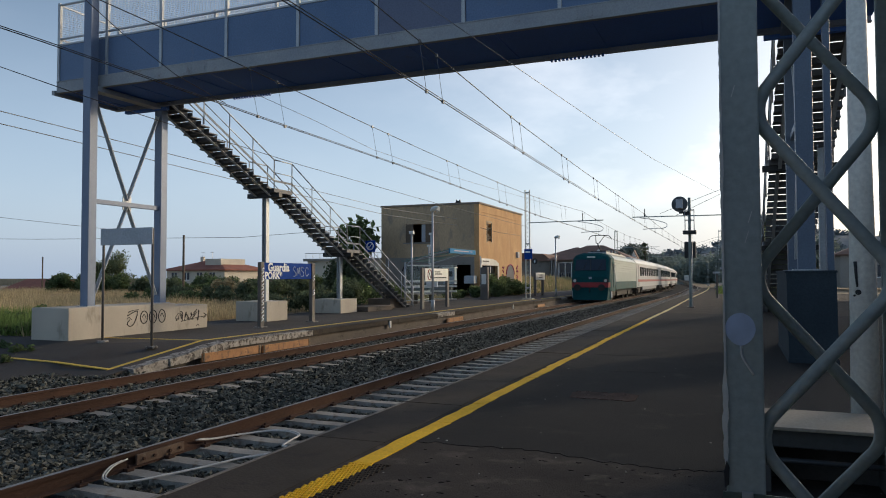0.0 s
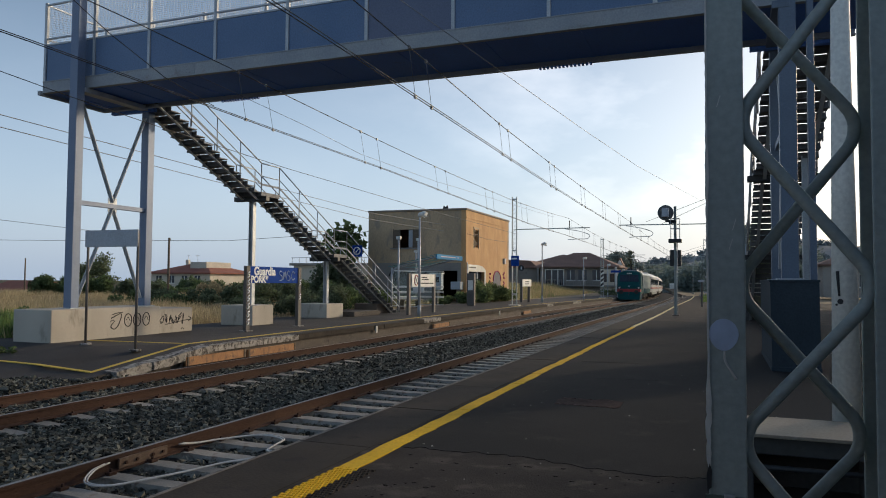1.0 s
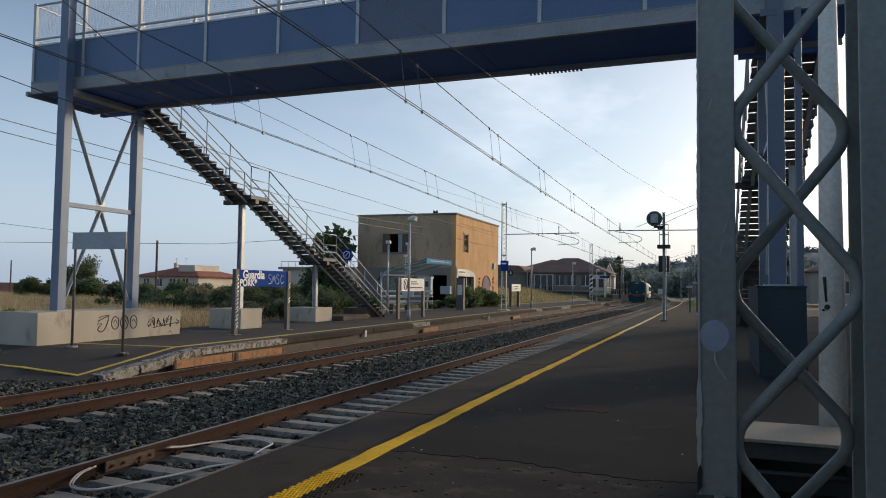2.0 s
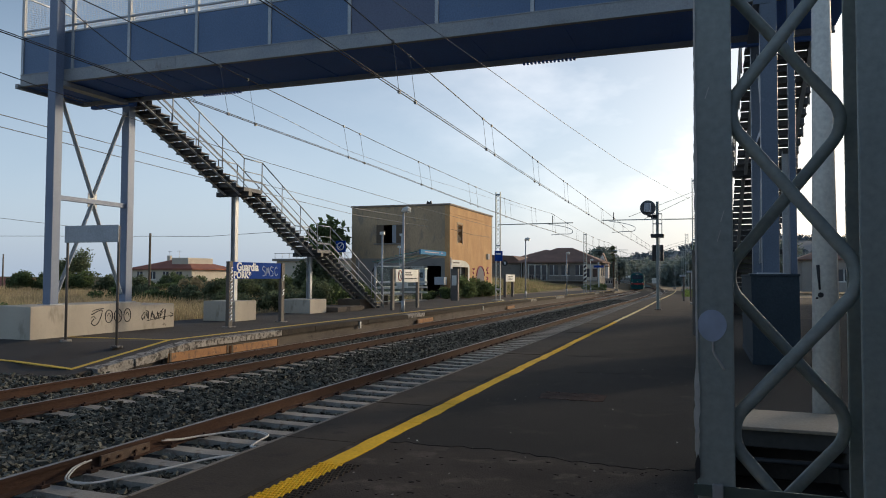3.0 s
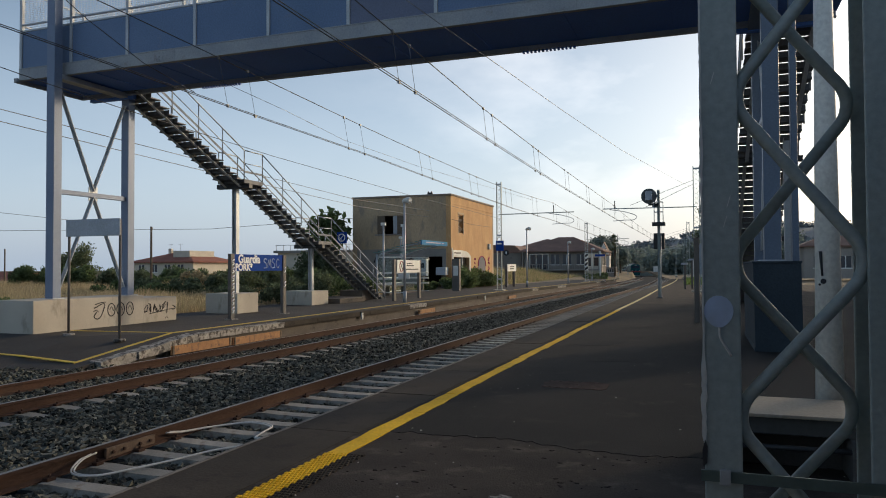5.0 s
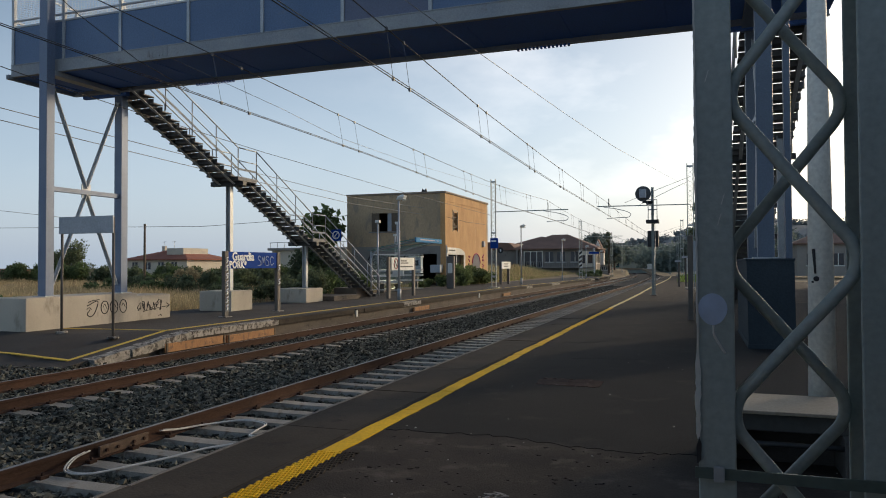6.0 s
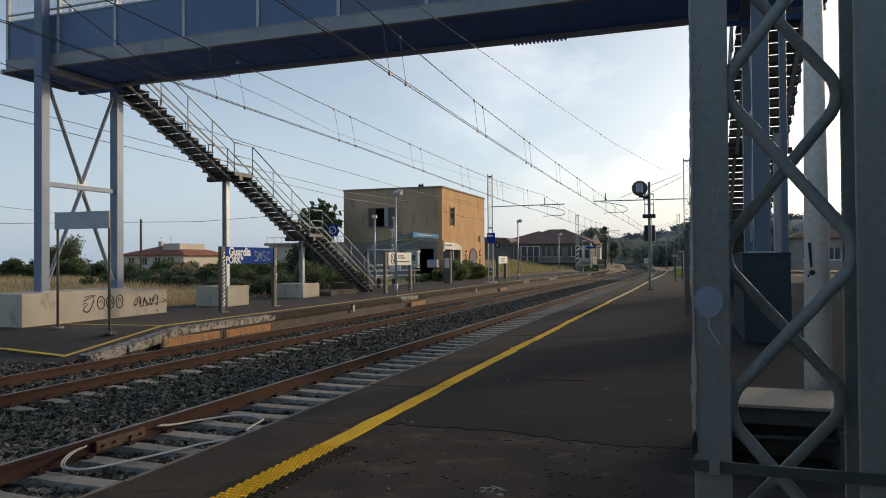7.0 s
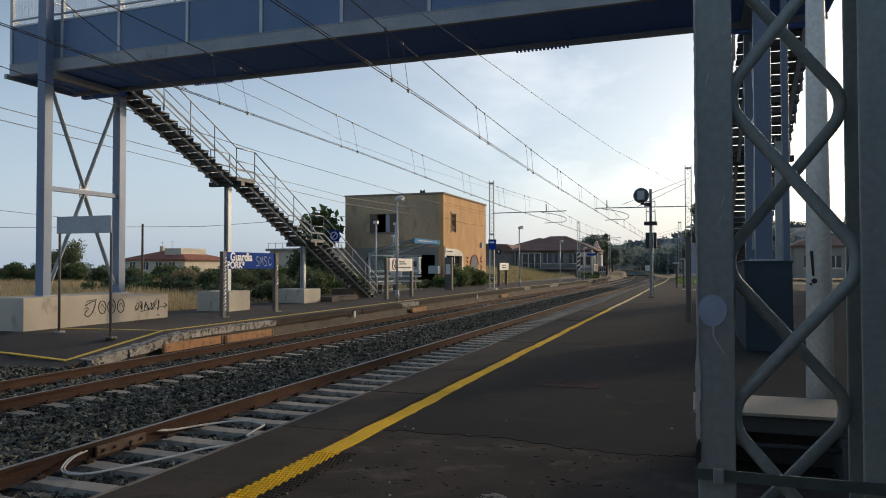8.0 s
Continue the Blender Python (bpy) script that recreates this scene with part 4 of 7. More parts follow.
    for x0, x1, y0, y1, zt in ((-16.3, -15.0, 20.95, 22.2, .64), (-16.75, -15.3, 26.5, 27.9, .54)):
        solid("post_footing", box(BM(), x0, x1, y0, y1, Z_FAR, zt, .02), concrete, "pale concrete footing block under a stair post", "concrete footing", (x0, y0, Z_FAR), "stair post footings")
    solid("stair_kerb", box(BM(), -17.1, -14.85, 28.1, 30.6, Z_FAR, .16, .02), platform_face, "low mossy concrete kerb beside the stair foot", "kerb", (-16, 29, Z_FAR))
    solid("stair_base_block", box(BM(), -16.6, -15.4, 31.4, 32.6, Z_FAR, .42, .02), surf("brown_stone", (.16, .12, .09), (.22, .17, .13), .9, 0, 2, 25, .3), "brown stone block under the lowest flight", "stone block", (-16, 32, Z_FAR))


toe_grey = surf("toe_plate_paint", (0.30, 0.31, 0.32), (0.38, 0.39, 0.40), 0.85, 0, 2.0, 40, 0.05, gloss=0.1)
stair_dark = surf("dark_stair_steel", (0.10, 0.105, 0.115), (0.15, 0.155, 0.165), 0.65, 0.1, 2.0, 40, 0.08, (0.12, 0.10, 0.085), 0.64)
brace_grey = surf("pale_brace_paint", (0.40, 0.42, 0.44), (0.50, 0.52, 0.53), 0.6, 0.05, 1.0, 35, 0.06, (0.30, 0.28, 0.25), 0.66)
steel_grey = surf("grey_blue_steel", (0.135, 0.18, 0.275), (0.185, 0.235, 0.33), 0.5, 0.15, 1.0, 35, 0.06, (0.25, 0.24, 0.23), 0.68)

# ---- lattice mast beside the camera ----


def near_mast():
    d = 1.36
    m = thing("lattice_mast", (0.1, d + .1, 0), "grey painted lattice mast with bent bar lacing", "lattice mast")
    x0, x1, w = -0.026, 0.204, 0.062          # chord inner spacing
    # left chord: channel with its flange towards the viewer
    def chord(xa, xb, flip):
        bm = BM()
        box(bm, xa, xb, d, d + .010, -.1, 6.1, .003)
        box(bm, xa, xb, d + .170, d + .180, -.1, 6.1, .003)
        if flip:
            box(bm, xb - .008, xb, d + .010, d + .170, -.1, 6.1)
        else:
            box(bm, xa, xa + .008, d + .010, d + .170, -.1, 6.1)
        return bm
    part("chord", chord(x0, x0 + w, False), mast_grey, m)
    bm = BM()
    box(bm, x1 + .028, x1 + .16, d, d + .010, -.1, 6.1, .003)
    box(bm, x1 + .148, x1 + .156, d + .010, d + .17, -.1, 6.1)
    box(bm, x1 + .036, x1 + .16, d + .170, d + .180, -.1, 6.1, .003)
    part("chord", bm, mast_grey, m)
    # bent lacing bars, one on each face, in opposite phase
    def node(k):
        return 1.806 + .295 * k if k >= 0 else (1.513 if k == -1 else 1.24 + .275 * (k + 2))
    xl, xr = x0 + w - .004, x1 + .030
    for yb, ph in ((d + .022, 0), (d + .150, 1)):
        pts = []
        for k in range(-6, 15):
            z = node(k)
            left = (k + ph) % 2 == 0
            xe = xl if left else xr
            s = 1 if left else -1
            # rounded bend
            pts += [(xe + s * (.050 - .046 * math.cos(a)), yb, z + .056 * math.sin(a)) for a in [radians(q) for q in (-42, -30, -18, -6, 6, 18, 30, 42)]]
        pts = [p for p in pts if -0.05 < p[2] < 6.0]
        part("lacing_bar", tube(BM(), pts, .0112, 10, up=(0, 1, 0)), mast_grey, m, "bent round lacing bar")
    for k in range(-6, 14):
        z = node(k)
        part("weld_gusset", box(BM(), xl - .006, xl + .005, d + .014, d + .16, z - .045, z + .045, .004), mast_grey, m)
    # paint runs, spray dot, strap
    bm = BM()
    rng = random.Random(2)
    zs = [1.165 + i * .011 for i in range(90)]

    def crust(z):
        return .0012 + .0055 * math.exp(-((z - 1.285) / .045) ** 2) + .0022 * math.exp(-((z - 1.22) / .05) ** 2) + .0016 * math.exp(-((z - 1.70) / .05) ** 2)
    left = [(x0 - .0005 - crust(z) * rng.uniform(.2, 1.1), d - .0006, z) for z in zs]
    right = [(x0 + .0015 + crust(z) * rng.uniform(.2, 1.0), d - .0006, z) for z in reversed(zs)]
    poly(bm, left + right, .0022, (0, -1, 0))
    part("paint_run", bm, mast_drip, m, "dried whitish paint along the edge")
    bm = BM()
    cz, cxm = 1.427, x0 + .026
    n = 28
    ring = [(cxm + .0245 * math.cos(i * math.tau / n) * (1 - .12 * max(0, -math.sin(i * math.tau / n))), d, cz + .028 * math.sin(i * math.tau / n)) for i in range(n)]
    poly(bm, ring, .0016, (0, -1, 0))
    part("spray_dot", bm, pale_blue, m, "pale blue sprayed spot")
    bm = tube(BM(), smooth([(cxm + .001, d - .001, cz - .028), (cxm + .002, d - .001, cz - .045), (cxm + .011, d - .001, cz - .062), (cxm + .020, d - .001, cz - .077)], 4), .0022, 5)
    part("paint_dribble", bm, mast_drip, m)
    for a, b, c in ((-.012, 1.83, .02), (.012, 1.60, .03), (.006, 1.57, .025)):
        part("scratch", beam(BM(), (x0 + .03 + a, d - .0006, c + b - .02), (x0 + .036 + a, d - .0006, b + c), .0012, .0012), mast_drip, m)
    st = BM()
    box(st, x0 - .006, x1 + .2, d - .006, d - .002, 1.131, 1.150)
    part("steel_strap", st, surf("strap_green", (.10, .14, .13), (.14, .18, .165), .5, .4, 3, 40, .1), m, "thin green-grey steel strap")
    part("strap_buckle", box(BM(), x0 + .024, x0 + .042, d - .012, d - .005, 1.127, 1.154, .002), galv, m)
    part("paint_chip", poly(BM(), [(x0 - .003, d - .001, 1.155), (x0 + .004, d - .001, 1.162), (x0 + .005, d - .001, 1.19), (x0 + .001, d - .001, 1.203), (x0 - .004, d - .001, 1.185)], .002, (0, -1, 0)), black_ink, m, "dark chipped spot")
    bm = disc(BM(), (x1 + .085, d - .001, 1.288), (0, 1, 0), .010, .003, 14)
    tube(bm, smooth([(x1 + .092, d - .001, 1.280), (x1 + .096, d - .001, 1.262), (x1 + .090, d - .001, 1.248)], 3), .003, 5)
    part("ink_mark", bm, black_ink, m, "black sprayed mark")
    part("foot_block", box(BM(), x0 - .12, x1 + .22, d - .1, d + .3, -.02, .12, .02), concrete, m)


def near_platform_things():
    # slab seat with the pole behind
    b = thing("stone_bench", (.5, 5.95, 0), "pale stone slab bench on dark supports", "bench")
    part("seat_slab", box(BM(), -.05, 1.15, 5.66, 6.42, .425, .45, .006), pale_slab, b)
    part("apron", box(BM(), -.03, 1.13, 5.70, 6.40, .30, .425, .01), surf("dark_apron", (.05, .052, .05), (.075, .075, .07), .5, 0, 2, 30, .1), b)
    for x in (.0, .92):
        part("support", box(BM(), x, x + .2, 5.62, 6.36, 0, .30, .01), surf("dark_stone", (.06, .058, .055), (.09, .085, .08), .85, 0, 2, 30, .2) if x == 0 else MATS["dark_stone"], b)
    part("back_panel", box(BM(), .0, 1.1, 6.05, 6.1, 0, .30), MATS["dark_stone"], b)
    part("cross_bar", tube(BM(), [(.0, 5.66, .22), (1.1, 5.66, .22)], .02, 8), black_iron, b)
    p = thing("steel_pole", (.93, 6.62, 0), "tall tapered cream painted pole with a black drip", "pole")
    part("pole_tube", tube(BM(), [(.93, 6.62, 0), (.93, 6.62, 6.5)], .112, 24, .042), white_pole, p)
    bm = tube(BM(), [(.868, 6.541, 1.62), (.872, 6.537, 1.52), (.878, 6.533, 1.42)], .013, 8, .008)
    disc(bm, (.884, 6.531, 1.378), (0, 1, 0), .021, .012, 14)
    disc(bm, (.858, 6.541, 1.352), (0, 1, 0), .009, .012, 10)
    part("paint_drip", bm, black_ink, p, "black paint drip")
    # far posts and cabinet along the near platform
    c = thing("relay_cabinet", (-.15, 20.4, 0), "brown-grey post with a small control box", "control box")
    part("post", box(BM(), -.26, -.12, 20.3, 20.5, 0, 2.25, .02), brown_post, c)
    part("control_box", box(BM(), -.12, .10, 20.3, 20.5, 1.3, 2.1, .02), sign_back, c)
    for x, y, h in ((-1.15, 50, 1.6), (-.75, 52, 1.9)):
        g = gz(y)
        t = thing("marker_post", (x, y, g), "weathered post beside the platform", "post", "marker posts")
        part("shaft", box(BM(), x - .06, x + .06, y - .06, y + .06, g, h + g, .01), brown_post, t)
        part("cap_plate", box(BM(), x - .25, x + .16, y - .1, y + .1, h + g, h + g + .12, .01), sign_back, t)


signal_grey = plain("signal_dark_grey", (0.105, 0.112, 0.115), 0.7)


def signal():
    x, y = -1.97, 35.5
    s = thing("railway_signal", (x, y, 0), "railway signal post with a round black target", "signal")
    bm = BM()
    for a, b in ((-.06, -.04), (.04, .06)):
        box(bm, x + a, x + b, y - .07, y + .07, 0, 5.1)
    box(bm, x - .04, x + .04, y - .008, y + .008, 0, 5.1)
    part("mast", bm, mast_grey, s, "slender grey steel section")
    part("target_disc", disc(BM(), (x - .42, y - .12, 4.80), (0, 1, 0), .36, .05, 32), signal_grey, s, "round dark grey target seen from behind")
    part("lamp_housing", box(BM(), x - .57, x - .27, y - .45, y - .15, 4.58, 5.0, .03), sign_back, s)
    part("bracket_arm", box(BM(), x - .45, x + .02, y - .14, y - .06, 4.36, 4.46, .01), black_iron, s)
    part("bracket_arm", box(BM(), x - .28, x - .02, y - .14, y - .06, 4.28, 4.42, .01), black_iron, s)
    for z in (4.05, 4.52):
        part("guard_rail", tube(BM(), [(x - .2, y - .2, z), (x + .2, y - .2, z), (x + .2, y + .2, z), (x - .2, y + .2, z), (x - .2, y - .2, z)], .014, 6), galv, s)
    for a in (-.2, .2):
        part("cage_upright", tube(BM(), [(x + a, y - .2, 3.55), (x + a, y - .2, 4.52)], .009, 6), galv, s)
        part("cage_upright", tube(BM(), [(x + a, y + .2, 3.55), (x + a, y + .2, 4.52)], .009, 6), galv, s)
    part("work_platform", box(BM(), x - .29, x + .29, y - .3, y + .3, 3.40, 3.56, .01), black_iron, s)
    part("signal_head", box(BM(), x - .25, x + .25, y + .10, y + .4, 2.30, 3.06, .03), black_iron, s, "black signal head box")
    part("cable_conduit", tube(BM(), [(x + .10, y - .05, 0), (x + .10, y - .05, 3.4)], .014, 6), galv, s)
    part("number_plate", box(BM(), x - .26, x - .06, y - .1, y - .08, 1.25, 1.5, .004), sign_white, s)
    part("foot", box(BM(), x - .16, x + .16, y - .16, y + .16, gz(y) - .02, .05, .01), brown_post, s)


# ---- overhead line ----


def lattice_post(x, y, z0, h, w, label, arm_to, arm_z):
    """Trackside catenary mast of two channels with lacing, a horizontal arm and a bent registration tube."""
    t = thing("catenary_mast", (x, y, z0), label, "catenary mast", "catenary masts")
    for s in (-1, 1):
        part("channel", box(BM(), x + s * w / 2 - .025, x + s * w / 2 + .025, y - .06, y + .06, z0, z0 + h, .004), mast_grey, t)
    bm = BM()
    z, k = z0 + .3, 0
    while z < z0 + h - .3:
        beam(bm, (x - w / 2, y - .05, z), (x + w / 2, y - .05, z + .28), .02, .015)
        beam(bm, (x + w / 2, y + .05, z), (x - w / 2, y + .05, z + .28), .02, .015)
        z += .28
    part("lacing", bm, mast_grey, t)
    for f in (.1, .5, .97):
        part("batten_plate", box(BM(), x - w / 2, x + w / 2, y - .065, y + .065, z0 + h * f, z0 + h * f + .1, .004), galv, t)
    if arm_to is not None:
        part("cantilever_tube", tube(BM(), [(x, y, arm_z + .0), (arm_to, y, arm_z + .03)], .03, 8), mast_grey, t)
        xt = arm_to - 1.9 if arm_to > x else arm_to + .1
        s = 1
        part("insulator", tube(BM(), [(xt + s * .6, y, arm_z + .02), (xt + s * .6, y, arm_z + .5)], .028, 8), black_iron, t)
        part("registration_tube", tube(BM(), smooth([(xt + s * .3, y, arm_z - .02), (xt + s * 1.2, y, arm_z - .18), (xt + s * 1.85, y, arm_z - .42), (xt + s * 1.75, y, arm_z - .66), (xt + s * 1.2, y, arm_z - .68), (xt + s * .5, y, arm_z - .72)], 5), .02, 7), galv, t)
        if arm_to < x:
            part("stay_wire", tube(BM(), [(x - .1, y, z0 + h - .82), (x - 3.8, y, arm_z + .2)], .012, 5), cable_dark, t)
            part("stay_wire", tube(BM(), [(x - .1, y, z0 + h - 1.05), (x - 2.9, y, arm_z + .06)], .012, 5), cable_dark, t)
    part("footing", box(BM(), x - .35, x + .35, y - .3, y + .3, z0 - .3, z0 + .08, .02), concrete, t)
    return t


def wire(name, pts, r, mat, label):
    bm = tube(BM(), pts, r, 5)
    return solid(name, bm, mat, label, "overhead wire", group="overhead wires")


def overhead():
    far = lattice_post(-12.62, 46.1, Z_FAR, 7.15, .30, "grey lattice catenary mast with a blue sign and arm", -7.7, 4.95)
    part("platform_sign", box(BM(), -12.80, -12.27, 45.9, 45.94, 2.55, 3.22, .006), sign_blue, far, "blue platform sign")
    part("sign_bar", box(BM(), -12.72, -12.4, 45.885, 45.9, 2.98, 3.08), white_paint, far)
    part("number_disc", disc(BM(), (-12.1, 45.9, 2.42), (0, 1, 0), .19, .03, 20), black_iron, far, "round dark number disc")
    part("number_bar", box(BM(), -12.14, -12.06, 45.87, 45.885, 2.33, 2.51), white_paint, far)
    lattice_post(-.35, 45.0, 0, 7.4, .34, "tall lattice catenary mast on the near side", -5.75, 4.98)
    for y, h in ((86.5, 6.4), (132, 6.4), (180, 6.4)):
        m = lattice_post(-12.8 + cx(y), y, Z_FAR + gz(y), h + .6, .32, "distant lattice catenary mast beside the line", -7.9 + cx(y), 4.7)
        if y == 86.5:
            xm = -12.8 + cx(y)
            part("striped_board", box(BM(), xm - .17, xm + .17, y - .12, y - .07, 1.0, 3.1, .004), sign_white, m, "black and white striped board")
            for i in range(4):
                part("stripe", poly(BM(), [(xm - .17, y - .122, 1.05 + i * .5), (xm + .17, y - .122, 1.28 + i * .5), (xm + .17, y - .122, 1.55 + i * .5), (xm - .17, y - .122, 1.32 + i * .5)], .003, (0, -1, 0)), black_ink, m)
    for y in (92, 140, 188):
        lattice_post(-1.4 + cx(y), y, -.1 + gz(y), 7.2, .32, "distant lattice catenary mast on the near side", -5.9 + cx(y), 4.7)
    # contact wires, messengers and droppers
    near_c = ((-30, 5.1), (8, 4.96), (13, 4.87), (24, 4.66), (46, 4.50), (61, 4.47), (300, 4.5))
    near_m = ((-30, 6.4), (10, 5.79), (13.7, 5.65), (17.7, 5.50), (26, 5.38), (46, 5.27))
    far_c = ((-30, 5.3), (7.3, 5.14), (12.2, 5.07), (14.8, 4.985), (18.9, 4.943), (24.7, 4.804), (33.4, 4.533), (46, 4.44), (300, 4.5))
    far_m = ((-30, 6.8), (9.1, 6.166), (12.6, 6.022), (14.8, 5.935), (18.8, 5.768), (23.7, 5.601), (32.9, 5.405), (40, 5.45), (46.1, 5.58))
    for xc, ct, mt, nm in ((-5.2, near_c, near_m, "near"), (-10.0, far_c, far_m, "far")):
        ys = [-30, -10, 0, 8, 14, 20, 28, 36, 46, 56, 68, 80, 94, 110, 126, 141, 165, 190, 230, 290]
        def cz(y):
            return float(np.interp(y, [p[0] for p in ct], [p[1] for p in ct]))
        def mz(y):
            if y > 46:
                s = ((y - 46) % span) / span
                return mt[-1][1] - 1.2 * s * (1 - s)
            return float(np.interp(y, [p[0] for p in mt], [p[1] for p in mt]))
        def xo(y):
            # the far wires run from the bridge towards the arm's end, then back over their track
            return xc + cx(y) + ((y / 46 if y < 46 else max(0.0, 1 - (y - 46) / span)) if nm == "far" else 0)
        span = 41 if nm == "far" else 48
        wire("contact_wire", [(xo(y), y, cz(y)) for y in ys], .0095, cable_dark, "dark copper contact wire over the %s track" % nm)
        wire("contact_wire", [(xo(y) + .05, y, cz(y) + .01) for y in ys], .008, cable_dark, "dark copper contact wire over the %s track" % nm)
        wire("messenger_wire", [(xo(y), y, mz(y)) for y in yrange(-30, 290, 4)], .0105, cable_dark, "messenger wire above the %s track" % nm)
        bm = BM()
        y, k, gap = (13.2, 5.5, 1.0) if nm == "far" else (12.1, 5.7, .8)
        while y < 110:
            for o in (0, gap):
                u = y + o - .3
                tube(bm, [(xo(y + o), y + o, cz(y + o)), (xo(u), u, mz(u))], .0048, 4)
                box(bm, xo(y + o) - .02, xo(y + o) + .02, y + o - .03, y + o + .03, cz(y + o) - .03, cz(y + o) + .03)
                box(bm, xo(u) - .02, xo(u) + .02, u - .03, u + .03, mz(u) - .03, mz(u) + .03)
            y += k
        solid("droppers", bm, cable_grey, "thin dropper wires hanging between the overhead wires", "overhead wire", kind="stuff")
    wire("earth_wire", [(-5.3, 0, 5.72), (-4.382, 10.2, 5.705), (-4.044, 13.87, 5.705), (-3.51, 19.65, 5.711), (-2.80, 27.4, 5.79), (-1.19, 44.9, 6.43), (-.6, 51, 6.7)], .007, cable_grey, "thin grey earth wire rising to a mast")
    wire("feeder_wire", [(-12.4, 0, 5.75), (-12.4, 9.1, 5.36), (-12.4, 11, 5.24), (-12.4, 13.2, 5.14), (-12.4, 19, 4.942), (-12.4, 29.9, 4.754), (-12.5, 46, 4.66)], .009, cable_dark, "dark feeder wire along the far platform")
    wire("stay_wire", [(-10, 0, 9.0), (-10, 8.9, 6.13), (-10, 9.64, 5.83), (-10, 11, 5.42), (-10.02, 12.5, 5.2)], .008, cable_dark, "dark stay wire slanting to the contact wire")
    wire("thin_wire", [(-10, 12.0, 5.7), (-10, 16, 5.52), (-10, 19.2, 5.29), (-10, 25.1, 5.28), (-10, 46, 5.7)], .006, cable_grey, "thin grey wire beside the far overhead line")
    wire("telephone_wire", [(-20, 0, 6.9), (-20, 14.8, 6.40), (-20, 25, 6.10), (-20, 40, 5.68), (-20, 52.5, 5.9)], .014, cable_grey, "sagging telephone wire behind the platform")
    wire("telephone_wire", [(-20, 0, 6.5), (-20, 14.8, 6.03), (-20, 25, 5.69), (-20, 40, 5.28), (-20, 52.5, 5.4)], .014, cable_grey, "sagging telephone wire behind the platform")
    wire("telephone_wire", [(-90, 40, 5.6), (-60, 48, 5.0), (-40, 52, 4.9), (-26.2, 53.5, 5.6)], .02, cable_grey, "distant telephone wire to the old building")
    wire("telephone_wire", [(-62, 26, 8.6), (-52, 34, 6.2), (-44, 42, 5.1)], .016, cable_grey, "distant telephone wire to a wooden pole")

# ---- platform furniture ----


def blank_sign():
    s = thing("blank_sign", (-13.36, 13.13, Z_FAR), "blank grey sign panel on two thin posts", "sign")
    part("sign_panel", box(BM(), -14.17, -12.57, 13.10, 13.13, 2.27, 2.67, .006), sign_back, s)
    for x, zf in ((-14.13, Z_FAR), (-12.61, Z_FAR - .085)):
        part("post", tube(BM(), [(x, 13.16, zf), (x, 13.16, 2.65)], .03, 8), brown_post, s)
        part("foot_pad", disc(BM(), (x, 13.16, zf + .02), (0, 0, 1), .13, .05, 14), old_kerb, s)


def name_sign():
    s = thing("station_name_sign", (-13.5, 20, Z_FAR), "blue station name sign sprayed with white tags", "sign")
    for y in (18.55, 21.45):
        part("post", box(BM(), -13.56, -13.44, y - .09, y + .09, Z_FAR, 1.95, .01), brown_post, s)
        part("foot_pad", box(BM(), -13.65, -13.35, y - .16, y + .16, Z_FAR, Z_FAR + .03, .01), old_kerb, s)
    b = part("sign_board", box(BM(), -13.53, -13.47, 18.65, 21.36, 1.42, 1.94, .008), sign_blue, s)
    text_mesh("lettering", "Guardia", .36, white_paint, pose(-13.466, 18.86, 1.675, 90, 0, 90), b, bold=.011)
    text_mesh("sprayed_tag", "PORK*", .30, white_paint, pose(-13.462, 18.70, 1.44, 90, 0, 90), b, bold=.009)
    for i, (c, kind) in enumerate(((20.32, 0), (20.54, 1), (20.78, 0), (21.02, 2))):
        if kind == 0:
            pts = [(.08, .30), (-.02, .34), (-.08, .25), (.06, .16), (.07, .05), (-.08, .03)]
        elif kind == 1:
            pts = [(-.09, .04), (-.04, .30), (.02, .12), (.06, .32), (.11, .05)]
        else:
            pts = [(.12, .27), (.02, .33), (-.07, .18), (.02, .04), (.13, .10)]
        part("sprayed_stroke", tube(BM(), smooth([(-13.466, c + u, 1.48 + v) for u, v in pts], 4), .013, 5, up=(1, 0, 0)), pale_blue, b)
    for y, ks in ((18.55, range(7)), (21.45, (3, 5))):
        for k in ks:
            z = .15 + k * .24
            part("sprayed_stroke", tube(BM(), smooth([(-13.437, y - .05, z), (-13.437, y + .05, z + .06), (-13.437, y - .04, z + .12), (-13.437, y + .06, z + .18)], 3), .022, 5), white_paint, s)


def platform_lamp(x, y, z0, h, label):
    s = thing("platform_lamp", (x, y, z0), label, "lamp post", "platform lamps")
    part("pole", tube(BM(), [(x, y, z0), (x, y, z0 + h)], .06, 10, .045), galv, s)
    part("base", tube(BM(), [(x, y, z0), (x, y, z0 + .5)], .085, 10), galv, s)
    bm = tube(BM(), [(x - .02, y, z0 + h - .02), (x + .02, y - .02, z0 + h + .06), (x + .2, y - .05, z0 + h + .10), (x + .30, y - .06, z0 + h + .04)], .10, 10, .14)
    part("lantern", bm, sign_white, s)
    part("lens", disc(BM(), (x + .27, y - .06, z0 + h - .0), (.3, 0, 1), .11, .05, 14), lamp_glass, s)


